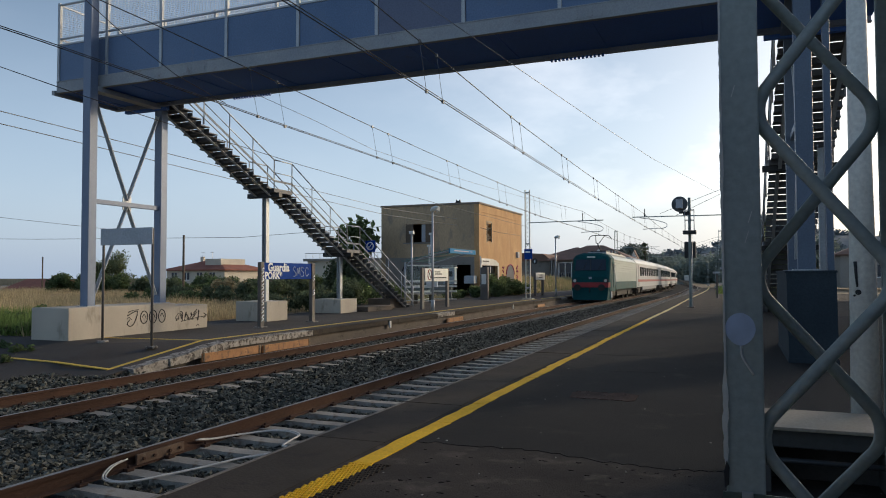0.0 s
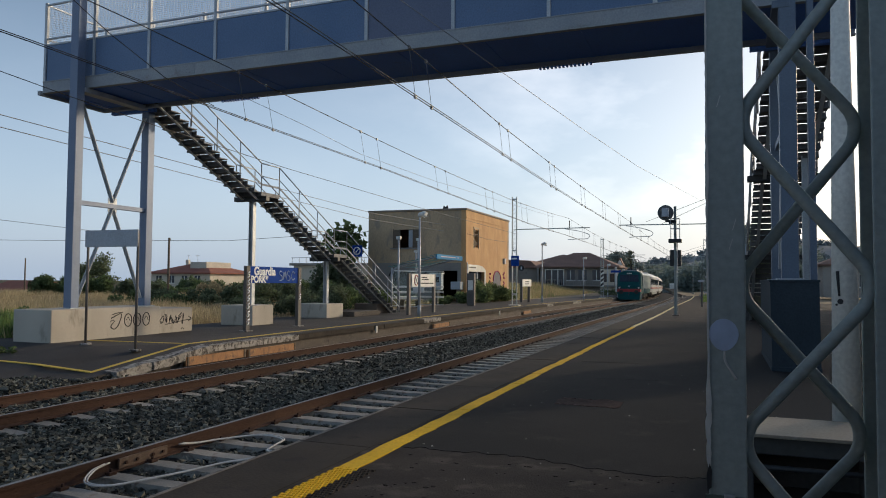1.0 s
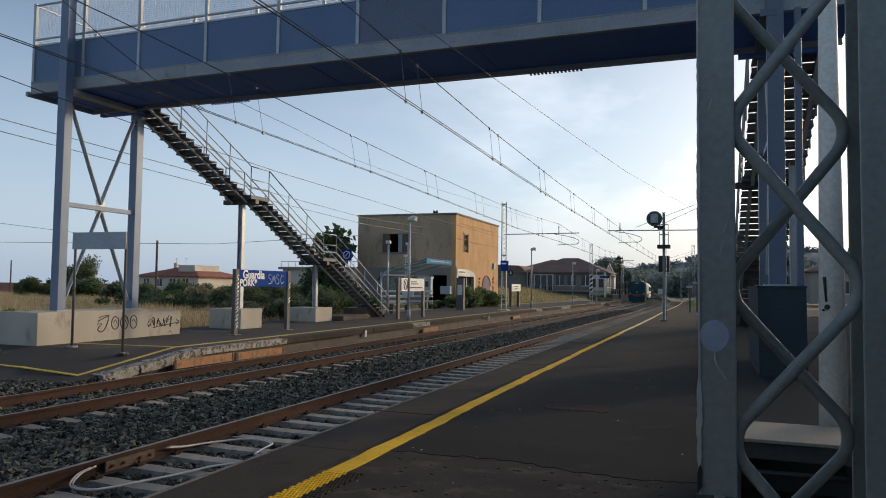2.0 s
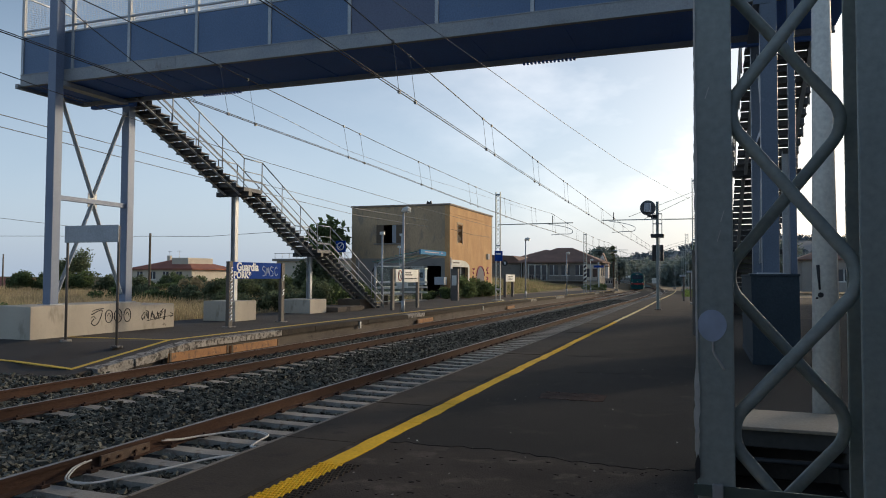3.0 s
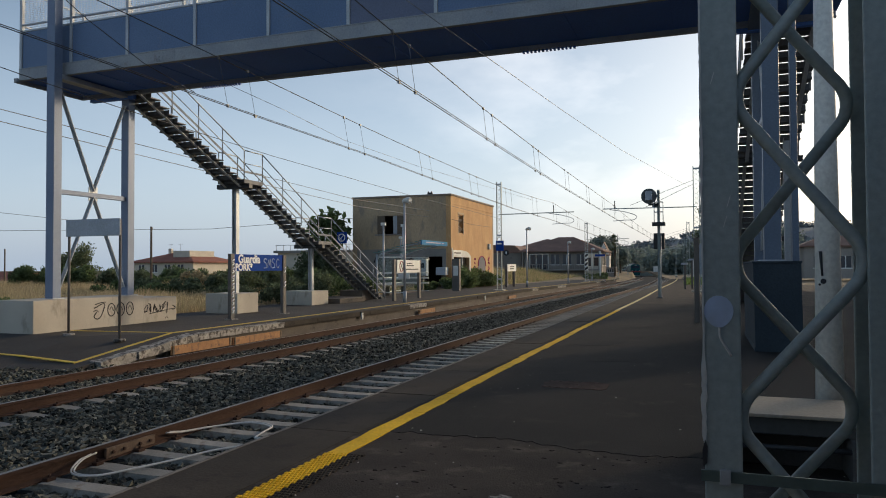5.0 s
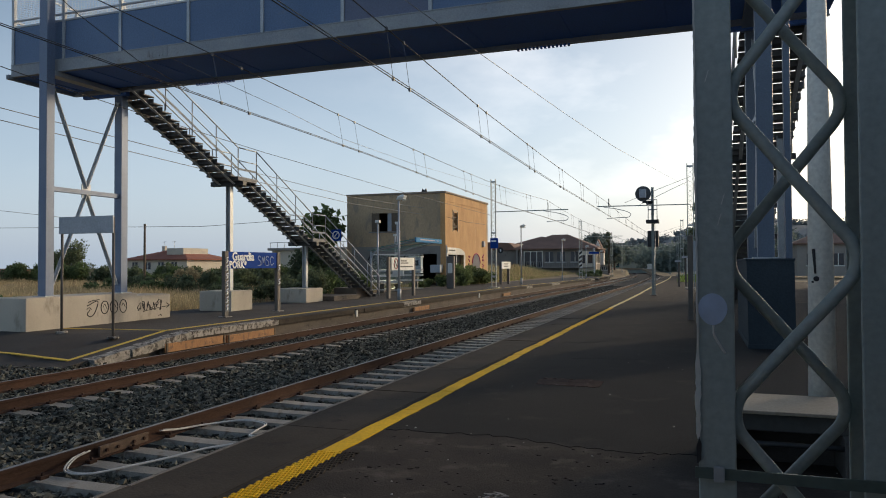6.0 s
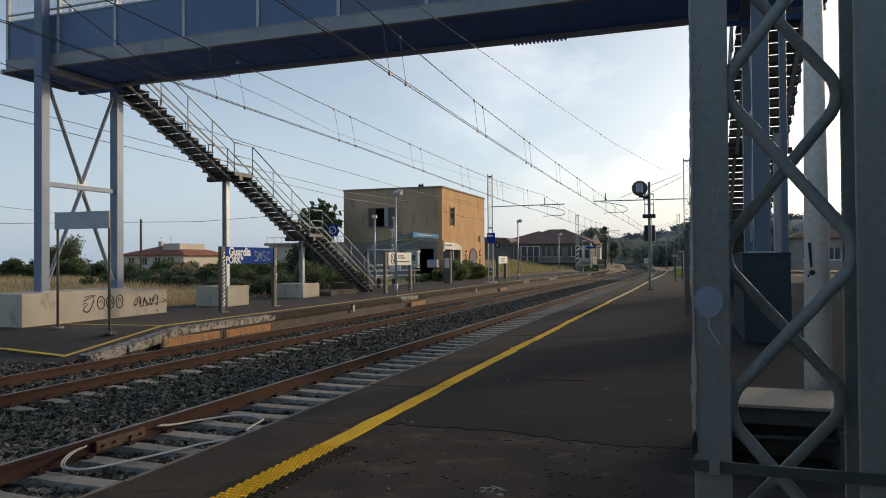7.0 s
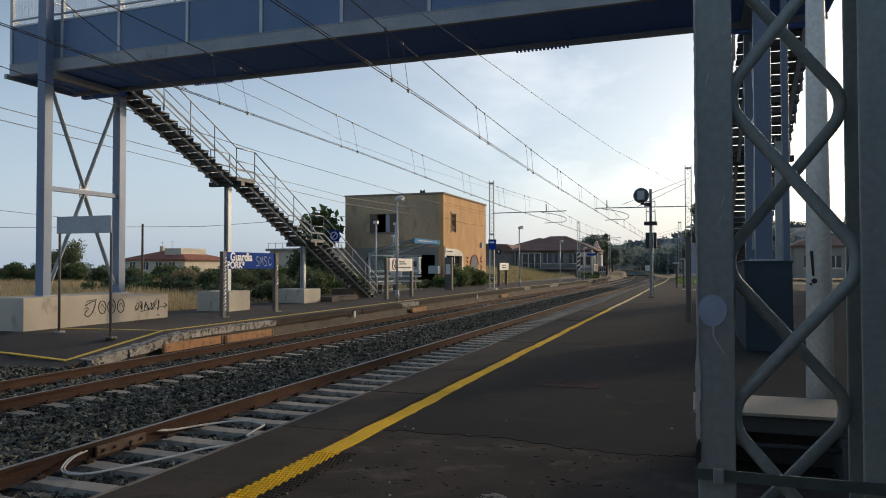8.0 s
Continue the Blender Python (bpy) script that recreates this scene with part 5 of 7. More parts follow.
def notice_board():
    s = thing("notice_board", (-13.55, 32.4, Z_FAR), "white no-crossing notice board between brown posts", "notice board")
    for y in (31.0, 34.15):
        part("post", box(BM(), -13.62, -13.5, y - .12, y + .12, Z_FAR, 1.88, .01), brown_post, s)
    b = part("board", box(BM(), -13.5, -13.46, 31.15, 34.0, 1.25, 1.86, .006), sign_white, s)
    ring = [(-13.455, 31.65 + .22 * math.cos(a), 1.56 + .24 * math.sin(a)) for a in [i * math.tau / 20 for i in range(21)]]
    part("pictogram_ring", tube(BM(), ring, .025, 5), coach_red, b, "red prohibition ring")
    part("pictogram_bar", beam(BM(), (-13.455, 31.52, 1.72), (-13.455, 31.78, 1.40), .03, .02), black_ink, b)
    for z, a, c in ((1.70, 32.3, 33.0), (1.60, 32.3, 33.2), (1.42, 32.2, 33.8)):
        part("text_bar", box(BM(), -13.46, -13.455, a, c, z - .03, z + .02), black_ink, b)


def shelter():
    s = thing("platform_shelter", (-15.2, 38.5, Z_FAR), "small glass and steel waiting shelter with blue fascia", "shelter")
    ya, yb, xf, xr = 36.3, 39.8, -14.2, -16.9
    for x, y, h in ((xr, ya, 2.25), (xr, yb, 2.25)):
        part("post", tube(BM(), [(x, y, Z_FAR), (x, y, h)], .06, 8), galv, s)
    for y in (ya, yb):
        part("rafter", tube(BM(), smooth([(xr, y, 1.2), (xr + .1, y, 2.1), (xr + .9, y, 2.42), (xf, y, 2.86)], 4), .05, 8), galv, s)
    n = 11
    for i in range(n):
        f = i / (n - 1)
        x, z = xr + (xf - xr) * f, 2.28 + .62 * f
        part("roof_slat", box(BM(), x - .075, x + .075, ya - .3, yb + .3, z + .02, z + .06, .004), surf("teal_steel", (.09, .24, .24), (.12, .30, .29), .45, 0, 2, 30, .03, leaf=.35) if i == 0 else MATS["teal_steel"], s)
    part("fascia", box(BM(), xf, xf + .08, ya - .3, yb + .3, 2.72, 2.98, .01), surf("fascia_blue", (.05, .22, .42), (.07, .26, .48), .75, 0, 1, 20, .03, gloss=.1), s, "light blue fascia strip")
    for a, c in ((ya + .3, ya + 2.6), (ya + 2.9, yb - .3)):
        part("text_bar", box(BM(), xf + .08, xf + .086, a, c, 2.84, 2.89), sign_back, s)
    # glazed screens
    for x0, x1, y0, y1 in ((xr, xr + .02, ya, yb), (xr + .1, xf - 1.0, ya - .01, ya + .01), (xr + .1, xf - 1.0, yb - .01, yb + .01)):
        g = part("glass_screen", box(BM(), x0, x1, y0, y1, .15, 2.05), clear_glass, s)
        g.visible_shadow = False
        for z in (.12, .55, .85, 1.15, 2.06):
            part("white_band", box(BM(), x0 - .012, x1 + .012, y0 - .012, y1 + .012, z, z + (.10 if .3 < z < 2 else .05)), sign_white, s)
    part("timetable_case", box(BM(), -15.6, -14.95, ya - .08, ya - .03, .9, 1.75, .01), sign_white, s)
    part("bench", box(BM(), xr + .15, xr + .6, ya + .4, yb - .4, .42, .48, .01), brown_post, s)
    for y in (ya + .6, yb - .6):
        part("bench_leg", box(BM(), xr + .2, xr + .5, y - .03, y + .03, Z_FAR, .42), brown_post, s)


def small_platform_things():
    t = thing("information_totem", (-15.2, 44.9, Z_FAR), "grey information pillar with a white sheet", "totem")
    part("pillar", box(BM(), -15.45, -14.95, 44.75, 45.05, Z_FAR, 2.05, .02), brown_post, t)
    part("paper_sheet", box(BM(), -15.36, -15.04, 44.74, 44.75, .95, 1.6), sign_white, t)
    k = thing("ticket_machine", (-17.3, 44.6, Z_FAR), "grey wall-mounted ticket box on a post", "ticket machine")
    part("case", box(BM(), -17.9, -17.1, 44.4, 44.8, .95, 2.0, .03), sign_back, k)
    part("hood", box(BM(), -17.95, -17.05, 44.3, 44.85, 2.0, 2.08, .02), sign_white, k)
    part("stand", box(BM(), -17.6, -17.4, 44.5, 44.7, Z_FAR, .95, .01), brown_post, k)
    part("screen", box(BM(), -17.75, -17.25, 44.385, 44.4, 1.45, 1.8), glass_dark, k)
    k = thing("parcel_shelf", (-18.2, 51.9, 0), "grey metal box fixed by the building door", "metal box")
    part("case", box(BM(), -19.3, -18.5, 52.1, 52.78, .9, 1.5, .03), sign_back, k)
    part("leg", box(BM(), -18.95, -18.85, 52.4, 52.5, -.1, .9), brown_post, k)
    # white station board on posts
    b = thing("small_white_board", (-14.7, 59, Z_FAR + gz(59)), "small white notice board on brown posts", "notice board")
    for y in (55.8, 58.2):
        part("post", box(BM(), -14.8, -14.6, y - .1, y + .1, Z_FAR + gz(y), 1.7, .01), brown_post, b)
    part("board", box(BM(), -14.6, -14.55, 55.6, 58.4, 1.15, 1.72, .01), sign_white, b)
    for z in (1.32, 1.5):
        part("text_bar", box(BM(), -14.55, -14.545, 56.3, 57.6, z, z + .07), black_ink, b)
    # small pale marker stubs on the platform wall
    for y in (23.2, 38.5):
        m = thing("distance_stub", (-11.4, y, -.3), "small white marker stub on the platform edge", "marker", "marker stubs")
        part("stub", box(BM(), -11.42, -11.36, y - .05, y + .05, -.32, -.08, .006), sign_white, m)
        part("stub_cap", box(BM(), -11.43, -11.35, y - .06, y + .06, -.08, -.05, .004), black_ink, m)
    # thin poles by the shelter
    for x, y, h in ((-16.0, 35.2, 3.85), (-18.6, 44, 4.3), (-19.6, 46, 3.6)):
        p = thing("service_pole", (x, y, Z_FAR), "thin grey service pole with a small fitting", "pole", "service poles")
        part("shaft", tube(BM(), [(x, y, Z_FAR), (x, y, h)], .06, 8, .05), galv, p)
        part("fitting", box(BM(), x - .12, x + .12, y - .1, y + .1, h - .12, h + .04, .02), sign_white, p)
    # round no-entry style panel at the stair landing
    p = thing("stair_sign", (-15.0, 28.6, 2.5), "square blue prohibition sign on the stair railing", "sign")
    part("panel", box(BM(), -15.25, -14.77, 28.58, 28.62, 2.58, 3.08, .01), sign_blue, p)
    part("ring", tube(BM(), [(-15.01 + .16 * math.cos(a), 28.57, 2.83 + .16 * math.sin(a)) for a in [i * math.tau / 16 for i in range(17)]], .025, 5), sign_white, p)
    part("slash", beam(BM(), (-15.11, 28.57, 2.73), (-14.91, 28.57, 2.94), .02, .03), sign_white, p)


# ---- buildings ----


def wall_with_holes(bm, axis, at, thick, a0, a1, z0, z1, holes):
    """A wall slab in the plane axis = at, its openings cut as a grid of blocks."""
    us = sorted({a0, a1, *[h[0] for h in holes], *[h[1] for h in holes]})
    zs = sorted({z0, z1, *[h[2] for h in holes], *[h[3] for h in holes]})
    for ua, ub in zip(us, us[1:]):
        for za, zb in zip(zs, zs[1:]):
            if any(h[0] <= ua and ub <= h[1] and h[2] <= za and zb <= h[3] for h in holes):
                continue
            if axis == "y":
                box(bm, ua, ub, at, at + thick, za, zb)
            else:
                box(bm, at - thick, at, ua, ub, za, zb)
    bmesh.ops.remove_doubles(bm, verts=bm.verts, dist=1e-4)
    return bm


def old_building():
    x0, x1, y0, y1, zt = -26.3, -18.3, 52.8, 64.4, 7.05
    b = thing("old_station_building", (-22, 58, -.1), "derelict two-storey station building, peeling orange plaster", "building")
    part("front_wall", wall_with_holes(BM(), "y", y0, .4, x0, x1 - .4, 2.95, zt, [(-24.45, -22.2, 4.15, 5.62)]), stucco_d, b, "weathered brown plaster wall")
    part("front_base", wall_with_holes(BM(), "y", y0 - .02, .42, x0, x1 - .4, -.1, 2.95, [(-20.6, -19.0, -.1, 2.35)]), stucco_base, b, "grey plaster base")
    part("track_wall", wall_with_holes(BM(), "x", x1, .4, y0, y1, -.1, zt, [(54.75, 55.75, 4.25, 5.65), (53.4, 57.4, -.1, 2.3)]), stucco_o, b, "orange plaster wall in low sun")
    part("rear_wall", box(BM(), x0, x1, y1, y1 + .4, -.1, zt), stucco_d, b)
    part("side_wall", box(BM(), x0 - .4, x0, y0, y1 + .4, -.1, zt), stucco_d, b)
    part("upper_floor", box(BM(), x0, x1 - .4, y0 + .4, y1, 3.1, 3.3), dark_void, b)
    part("flat_roof", box(BM(), x0 - .45, x1 + .08, y0 - .1, y1 + .45, zt, zt + .14, .02), surf("roof_edge", (.22, .18, .14), (.30, .25, .2), .9, 0, 1, 15, .2), b)
    part("rear_shade", box(BM(), -25.9, -18.8, 60.0, 60.1, -.1, 7.0), dark_void, b)
    # front window with leaning shutters
    w = part("window_frame", box(BM(), -24.5, -24.42, y0 - .03, y0 + .1, 4.1, 5.66), wood_old, b)
    part("shutter", poly(BM(), [(-24.45, y0 - .02, 4.15), (-24.45, y0 - .02, 5.6), (-23.75, y0 - .25, 5.6), (-23.75, y0 - .25, 4.15)], .05, (0, -1, 0)), wood_old, b)
    part("shutter", box(BM(), -22.75, -22.1, y0 - .12, y0 - .06, 4.15, 5.6, .01), wood_old, b)
    part("curtain_board", box(BM(), -23.2, -22.85, y0 + .15, y0 + .18, 4.2, 5.6), sign_back, b)
    part("window_sill", box(BM(), -24.7, -22.0, y0 - .14, y0, 4.05, 4.15, .01), stucco_base, b)
    # track-side window: broken shutter
    part("window_frame", box(BM(), x1 - .02, x1 + .04, 54.65, 54.75, 4.2, 5.72), wood_old, b)
    part("window_frame", box(BM(), x1 - .02, x1 + .04, 55.75, 55.85, 4.2, 5.72), wood_old, b)
    for i in range(10):
        if i in (4, 5, 8):
            continue
        z = 4.3 + i * .135
        part("shutter_slat", box(BM(), x1 - .12, x1 - .04, 54.75, 55.75 if i % 3 else 55.3, z, z + .10), wood_old, b)
    # arched white surround over the door, and a walled-up arch
    arc = [(x1, 53.0, 2.3)] + [(x1, 55.4 + 2.4 * math.cos(a), 2.3 + .55 * math.sin(a)) for a in [math.pi - i * math.pi / 14 for i in range(15)]] + [(x1, 57.8, 2.3)]
    part("door_surround", poly(BM(), arc, .03, (1, 0, 0)), white_plaster, b, "flaking white door surround")
    part("door_surround", box(BM(), x1, x1 + .03, 57.4, 57.8, .1, 2.3), white_plaster, b)
    part("door_surround", box(BM(), x1, x1 + .03, 53.0, 53.4, .1, 2.3), white_plaster, b)
    part("door_leaf", box(BM(), x1 - .3, x1 - .24, 55.0, 57.4, -.1, 2.3), glass_dark, b)
    part("door_mullion", box(BM(), x1 - .24, x1 - .2, 56.1, 56.25, -.1, 2.3), sign_back, b)
    part("station_plate", box(BM(), x1 + .03, x1 + .06, 53.2, 55.2, 2.42, 2.85, .01), sign_white, b)
    part("plate_bar", box(BM(), x1 + .06, x1 + .065, 53.4, 55.0, 2.57, 2.68), brown_post, b)
    arc = [(x1, 59.9, .0)] + [(x1, 61.0 + 1.1 * math.cos(a), 1.6 + .8 * math.sin(a)) for a in [math.pi - i * math.pi / 12 for i in range(13)]] + [(x1, 62.1, .0)]
    part("blocked_arch", poly(BM(), arc, .025, (1, 0, 0)), surf("sprayed_grey", (.15, .145, .165), (.22, .20, .215), .9, 0, 1.5, 20, .2), b, "walled-up arch with spray paint")
    rng = random.Random(6)
    part("sprayed_stroke", tube(BM(), [(x1 + .03, 61.0 + 1.15 * math.cos(a), 1.6 + .85 * math.sin(a)) for a in [math.pi - i * math.pi / 12 for i in range(13)]], .05, 5), red_ink, b)
    for c in (58.9, 63.2):
        for k in range(3):
            part("sprayed_stroke", tube(BM(), smooth([(x1 + .02, c + rng.uniform(-.3, .3), 1.2 + k * .4 + rng.uniform(0, .4)) for _ in range(4)], 4), .045, 5), red_ink, b)
    part("drain_pipe", tube(BM(), [(x1 + .06, y0 + .12, -.1), (x1 + .06, y0 + .12, 3.0)], .05, 8), sign_white, b)
    part("string_course", box(BM(), x1, x1 + .03, y0, y1, 6.42, 6.52), stucco_o, b)
    part("string_course", box(BM(), x0, x1 - .4, y0 - .03, y0, 2.95, 3.05), stucco_d, b)
    for ya, yb in ((54.5, 54.65), (55.85, 56.0)):
        part("window_margin", box(BM(), x1, x1 + .02, ya, yb, 4.1, 5.85), stucco_d, b)
    part("window_margin", box(BM(), x1, x1 + .02, 54.5, 56.0, 5.72, 5.87), stucco_d, b)
    part("meter_box", box(BM(), x1, x1 + .18, 62.9, 63.4, 3.1, 3.6, .02), sign_back, b)
    part("cable_line", tube(BM(), [(x1 + .02, 53, 5.2), (x1 + .02, 58, 5.08), (x1 + .02, 64, 5.15)], .015, 5), brown_post, b)
    part("roof_finial", poly(BM(), [(-20.35, y0 + .2, zt + .1), (-20.25, y0 + .2, zt + .42), (-20.1, y0 + .2, zt + .28), (-19.95, y0 + .2, zt + .42), (-19.85, y0 + .2, zt + .1)], .1, (0, 1, 0)), black_iron, b)
    part("wall_scrawl", tube(BM(), smooth([(-24.8 + i * .3, y0 - .045, 1.9 + .5 * math.sin(i * 1.9)) for i in range(12)], 4), .06, 5), black_ink, b, "dark spray scribble")


def house(name, x0, x1, y0, y1, zb, ze, zr, wall_m, roof_m, label, hip=True, wins=(), over=.5, axis="x", group=""):
    """A simple house: walls, hipped or gabled roof, windows (face, along, z, w, h)."""
    h = thing(name, ((x0 + x1) / 2, (y0 + y1) / 2, zb), label, "house", group)
    part("wall", box(BM(), x0, x1, y0, y1, zb, ze), wall_m, h)
    bm = BM()
    xm, ym = (x0 + x1) / 2, (y0 + y1) / 2
    ax0, ax1, ay0, ay1 = x0 - over, x1 + over, y0 - over, y1 + over
    if zr > ze + .4:
        k = min(x1 - x0, y1 - y0) / 2 + over if hip else 0
        if axis == "x":
            r = [(ax0 + k, ym, zr), (ax1 - k, ym, zr)]
        else:
            r = [(xm, ay0 + k, zr), (xm, ay1 - k, zr)]
        lo = [bm.verts.new(p) for p in ((ax0, ay0, ze), (ax1, ay0, ze), (ax1, ay1, ze), (ax0, ay1, ze))]
        lo2 = [bm.verts.new((v.co.x, v.co.y, ze - .18)) for v in lo]
        rv = [bm.verts.new(p) for p in r]
        if axis == "x":
            fs = ((lo[0], lo[1], rv[1], rv[0]), (lo[1], lo[2], rv[1]), (lo[2], lo[3], rv[0], rv[1]), (lo[3], lo[0], rv[0]))
        else:
            fs = ((lo[0], lo[1], rv[0]), (lo[1], lo[2], rv[1], rv[0]), (lo[2], lo[3], rv[1]), (lo[3], lo[0], rv[0], rv[1]))
        for f in fs:
            bm.faces.new(f)
        for i in range(4):
            bm.faces.new((lo2[i], lo2[(i + 1) % 4], lo[(i + 1) % 4], lo[i]))
        bm.faces.new(list(reversed(lo2)))
    else:
        box(bm, ax0, ax1, ay0, ay1, ze, zr, .03)
    part("roof", bm, roof_m, h)
    if axis == "y" and not hip:
        part("gable", poly(BM(), [(x0, y0, ze), (x1, y0, ze), (xm, y0, zr - .35)], .5 + over, (0, -1, 0)), wall_m, h)
    for face, u, z, w, hh in wins:
        if face == "y":
            wn = part("window", box(BM(), u - w / 2, u + w / 2, y0 - .02, y0 + .05, z, z + hh), glass_dark, h)
            part("frame", box(BM(), u - w / 2 - .12, u + w / 2 + .12, y0 - .06, y0 - .02, z - .14, z), sign_white, wn)
            part("frame", box(BM(), u - .05, u + .05, y0 - .06, y0 - .02, z, z + hh), sign_white, wn)
        else:
            wn = part("window", box(BM(), x1 - .05, x1 + .02, u - w / 2, u + w / 2, z, z + hh), glass_dark, h)
            part("frame", box(BM(), x1 + .02, x1 + .06, u - w / 2 - .12, u + w / 2 + .12, z - .14, z), sign_white, wn)
            part("frame", box(BM(), x1 + .02, x1 + .06, u - .05, u + .05, z, z + hh), sign_white, wn)
    return h


def houses():
    villa_render = surf("villa_render", (0.185, 0.168, 0.15), (0.24, 0.22, 0.195), 0.9, 0, 0.5, 15, 0.15, (0.15, 0.135, 0.12), 0.6)
    w = [("y", u, 1.9, 1.4, 1.7) for u in (-24.0, -22.0, -19.6, -17.9)] + [("x", 126 + i * 3.0, 1.7, 1.6, 1.5) for i in range(3)]
    h = house("villa", -29.4, -16.6, 124, 134, -1.2, 4.2, 6.75, villa_render, roof_tile, "grey house with a brown hipped tile roof", True, w, .9)
    part("balcony_slab", box(BM(), -29.6, -16.2, 122.6, 124, .85, 1.05), house_grey, h)
    for u in (-28.4, -27.3, -26.2, -25.2):
        part("door_post", box(BM(), u - .07, u + .07, 123.9, 123.99, 1.05, 3.6), sign_white, h)
    part("door_lintel", box(BM(), -28.5, -25.1, 123.9, 123.99, 3.6, 3.75), sign_white, h)
    for u in (-27.85, -26.75, -25.7):
        part("glazed_door", box(BM(), u - .42, u + .42, 123.94, 123.98, 1.05, 3.58), glass_dark, h)
    for u in (-29.4, -16.4):
        part("veranda_post", box(BM(), u - .1, u + .1, 122.7, 122.9, 1.05, 4.05), house_grey, h)
    part("side_wing", box(BM(), -18.9, -16.0, 123.2, 124, -1.2, 3.7), house_cream, h, "cream plastered end bay")
    for u in (-18.2, -16.9):
        part("wing_window", box(BM(), u - .4, u + .4, 123.16, 123.2, 1.6, 3.0), glass_dark, h)
    for k in range(24):
        part("baluster", box(BM(), -28.9 + k * .4, -28.84 + k * .4, 122.66, 122.72, 1.05, 1.85), house_grey, h)
    part("balcony_rail", box(BM(), -29.0, -19.4, 122.64, 122.74, 1.85, 1.93), house_grey, h)
    part("annex_wall", box(BM(), -40, -30.4, 126, 138, -1.2, 4.1), villa_render, h)
    part("annex_roof", poly(BM(), [(-40.6, 125.4, 4.0), (-30.0, 125.4, 4.0), (-31.5, 125.4, 5.3), (-36, 125.4, 5.5)], 13, (0, 1, 0)), roof_tile, h)
    house("gable_house", -21.2, -18.9, 158, 160.4, -.5, 4.0, 6.8, house_white, roof_tile, "white gabled house beyond the villa", False, [("y", -20.05, 2, .8, 1.2)], .12, "y")
    house("long_house", -36, -25.5, 146, 156, -.5, 5.4, 7.3, house_grey, roof_tile, "brown-roofed house behind the villa", True, [], .5)
    fr = house("flat_roof_house", -48.5, -38, 76, 86, -.3, 3.3, 3.6, house_cream, house_grey, "beige flat-roofed house behind the staircase", False, [("y", -39.6, 1.1, .9, 1.2), ("y", -44, 1.0, 1.2, 1.4)], .4)
    for k in range(12):
        part("terrace_post", tube(BM(), [(-48.6 + k * .98, 75.8, 3.6), (-48.6 + k * .98, 75.8, 4.25)], .03, 6), galv, fr)
    part("terrace_rail", tube(BM(), [(-48.7, 75.8, 4.25), (-37.7, 75.8, 4.25)], .035, 6), galv, fr)
    r = house("red_roof_house", -98.2, -85.0, 106, 118, -2, 2.75, 4.8, house_cream, roof_red, "plastered house with red tiled roof across the field", True, [("y", -96.4 + i * 2.9, .9, 1.2, 1.3) for i in range(4)], .7)
    part("roof_terrace", box(BM(), -91.0, -87.4, 108, 115, 2.6, 4.75), house_cream, r)
    for ax, ay in ((-93.2, 110), (-90.2, 109)):
        part("aerial", tube(BM(), [(ax, ay, 4.0), (ax, ay, 6.1)], .035, 5), galv, r)
        part("aerial_bar", tube(BM(), [(ax - .45, ay, 5.95), (ax + .45, ay, 6.0)], .025, 5), galv, r)
    part("chimney", box(BM(), -95.5, -94.9, 112, 112.6, 3.4, 5.3), house_cream, r)
    house("grey_house", -62, -56, 92, 100, -1, 2.0, 2.9, house_grey, roof_tile, "low grey house beyond the hedge", True, [], .5)
    house("cottage", -157, -144.2, 118, 130, -3.4, -1.3, 1.0, house_cream, roof_red, "distant cottage with red tile roof", False, [], .6)
    house("white_house", 11.5, 18.5, 98, 106, -.1, 3.9, 5.6, house_grey, roof_tile, "pale grey house with brown tile roof beyond the stairs", True, [("y", 13.2, 1.2, 1.2, 1.4), ("y", 16, 1.2, 1.2, 1.4)], .5)
    house("pink_house", 20.5, 28, 98, 106, -.1, 3.6, 5.2, house_cream, roof_red, "cream house with a red roof behind the poles", True, [("y", 22.5, 1.2, 1.2, 1.4)], .5)
    house("block_wall", -1.5, 5.5, 112, 113, -.1, 2.3, 2.45, house_white, house_grey, "low white wall building beside the line", False, [("y", -.2, 1.0, .9, .8), ("y", 1.2, 1.0, .9, .8)], .2)
    house("line_hut", -19.0, -16.8, 150, 152, -.7, 1.2, 1.35, house_grey, house_grey, "small grey railway hut by the platform end", False, [("y", -18.4, .3, .6, .6), ("y", -17.5, .3, .6, .6)], .15)
    s = thing("blue_station_sign", (-14.6, 118, 0), "distant blue sign on a white post", "sign")
    part("post", box(BM(), -15.7, -15.5, 118, 118.2, -.1, 4.0), sign_white, s)
    part("panel", box(BM(), -16.4, -14.8, 117.9, 118, 3.1, 3.45, .01), sign_blue, s)
    # wooden poles and garden walls
    for x, y, h in ((-41.8, 47, 4.9), (-86, 70, 4.2), (-38, 104, 6)):
        p = thing("wooden_pole", (x, y, 0), "weathered wooden telephone pole in the field", "telephone pole", "telephone poles")
        part("shaft", tube(BM(), [(x, y, -1.2), (x, y, h)], .11, 8, .08), wood_old, p)
        part("insulator", tube(BM(), [(x + .05, y, h - .2), (x + .14, y, h - .2), (x + .14, y, h - .06)], .025, 6), sign_white, p)


# ---- plants ----


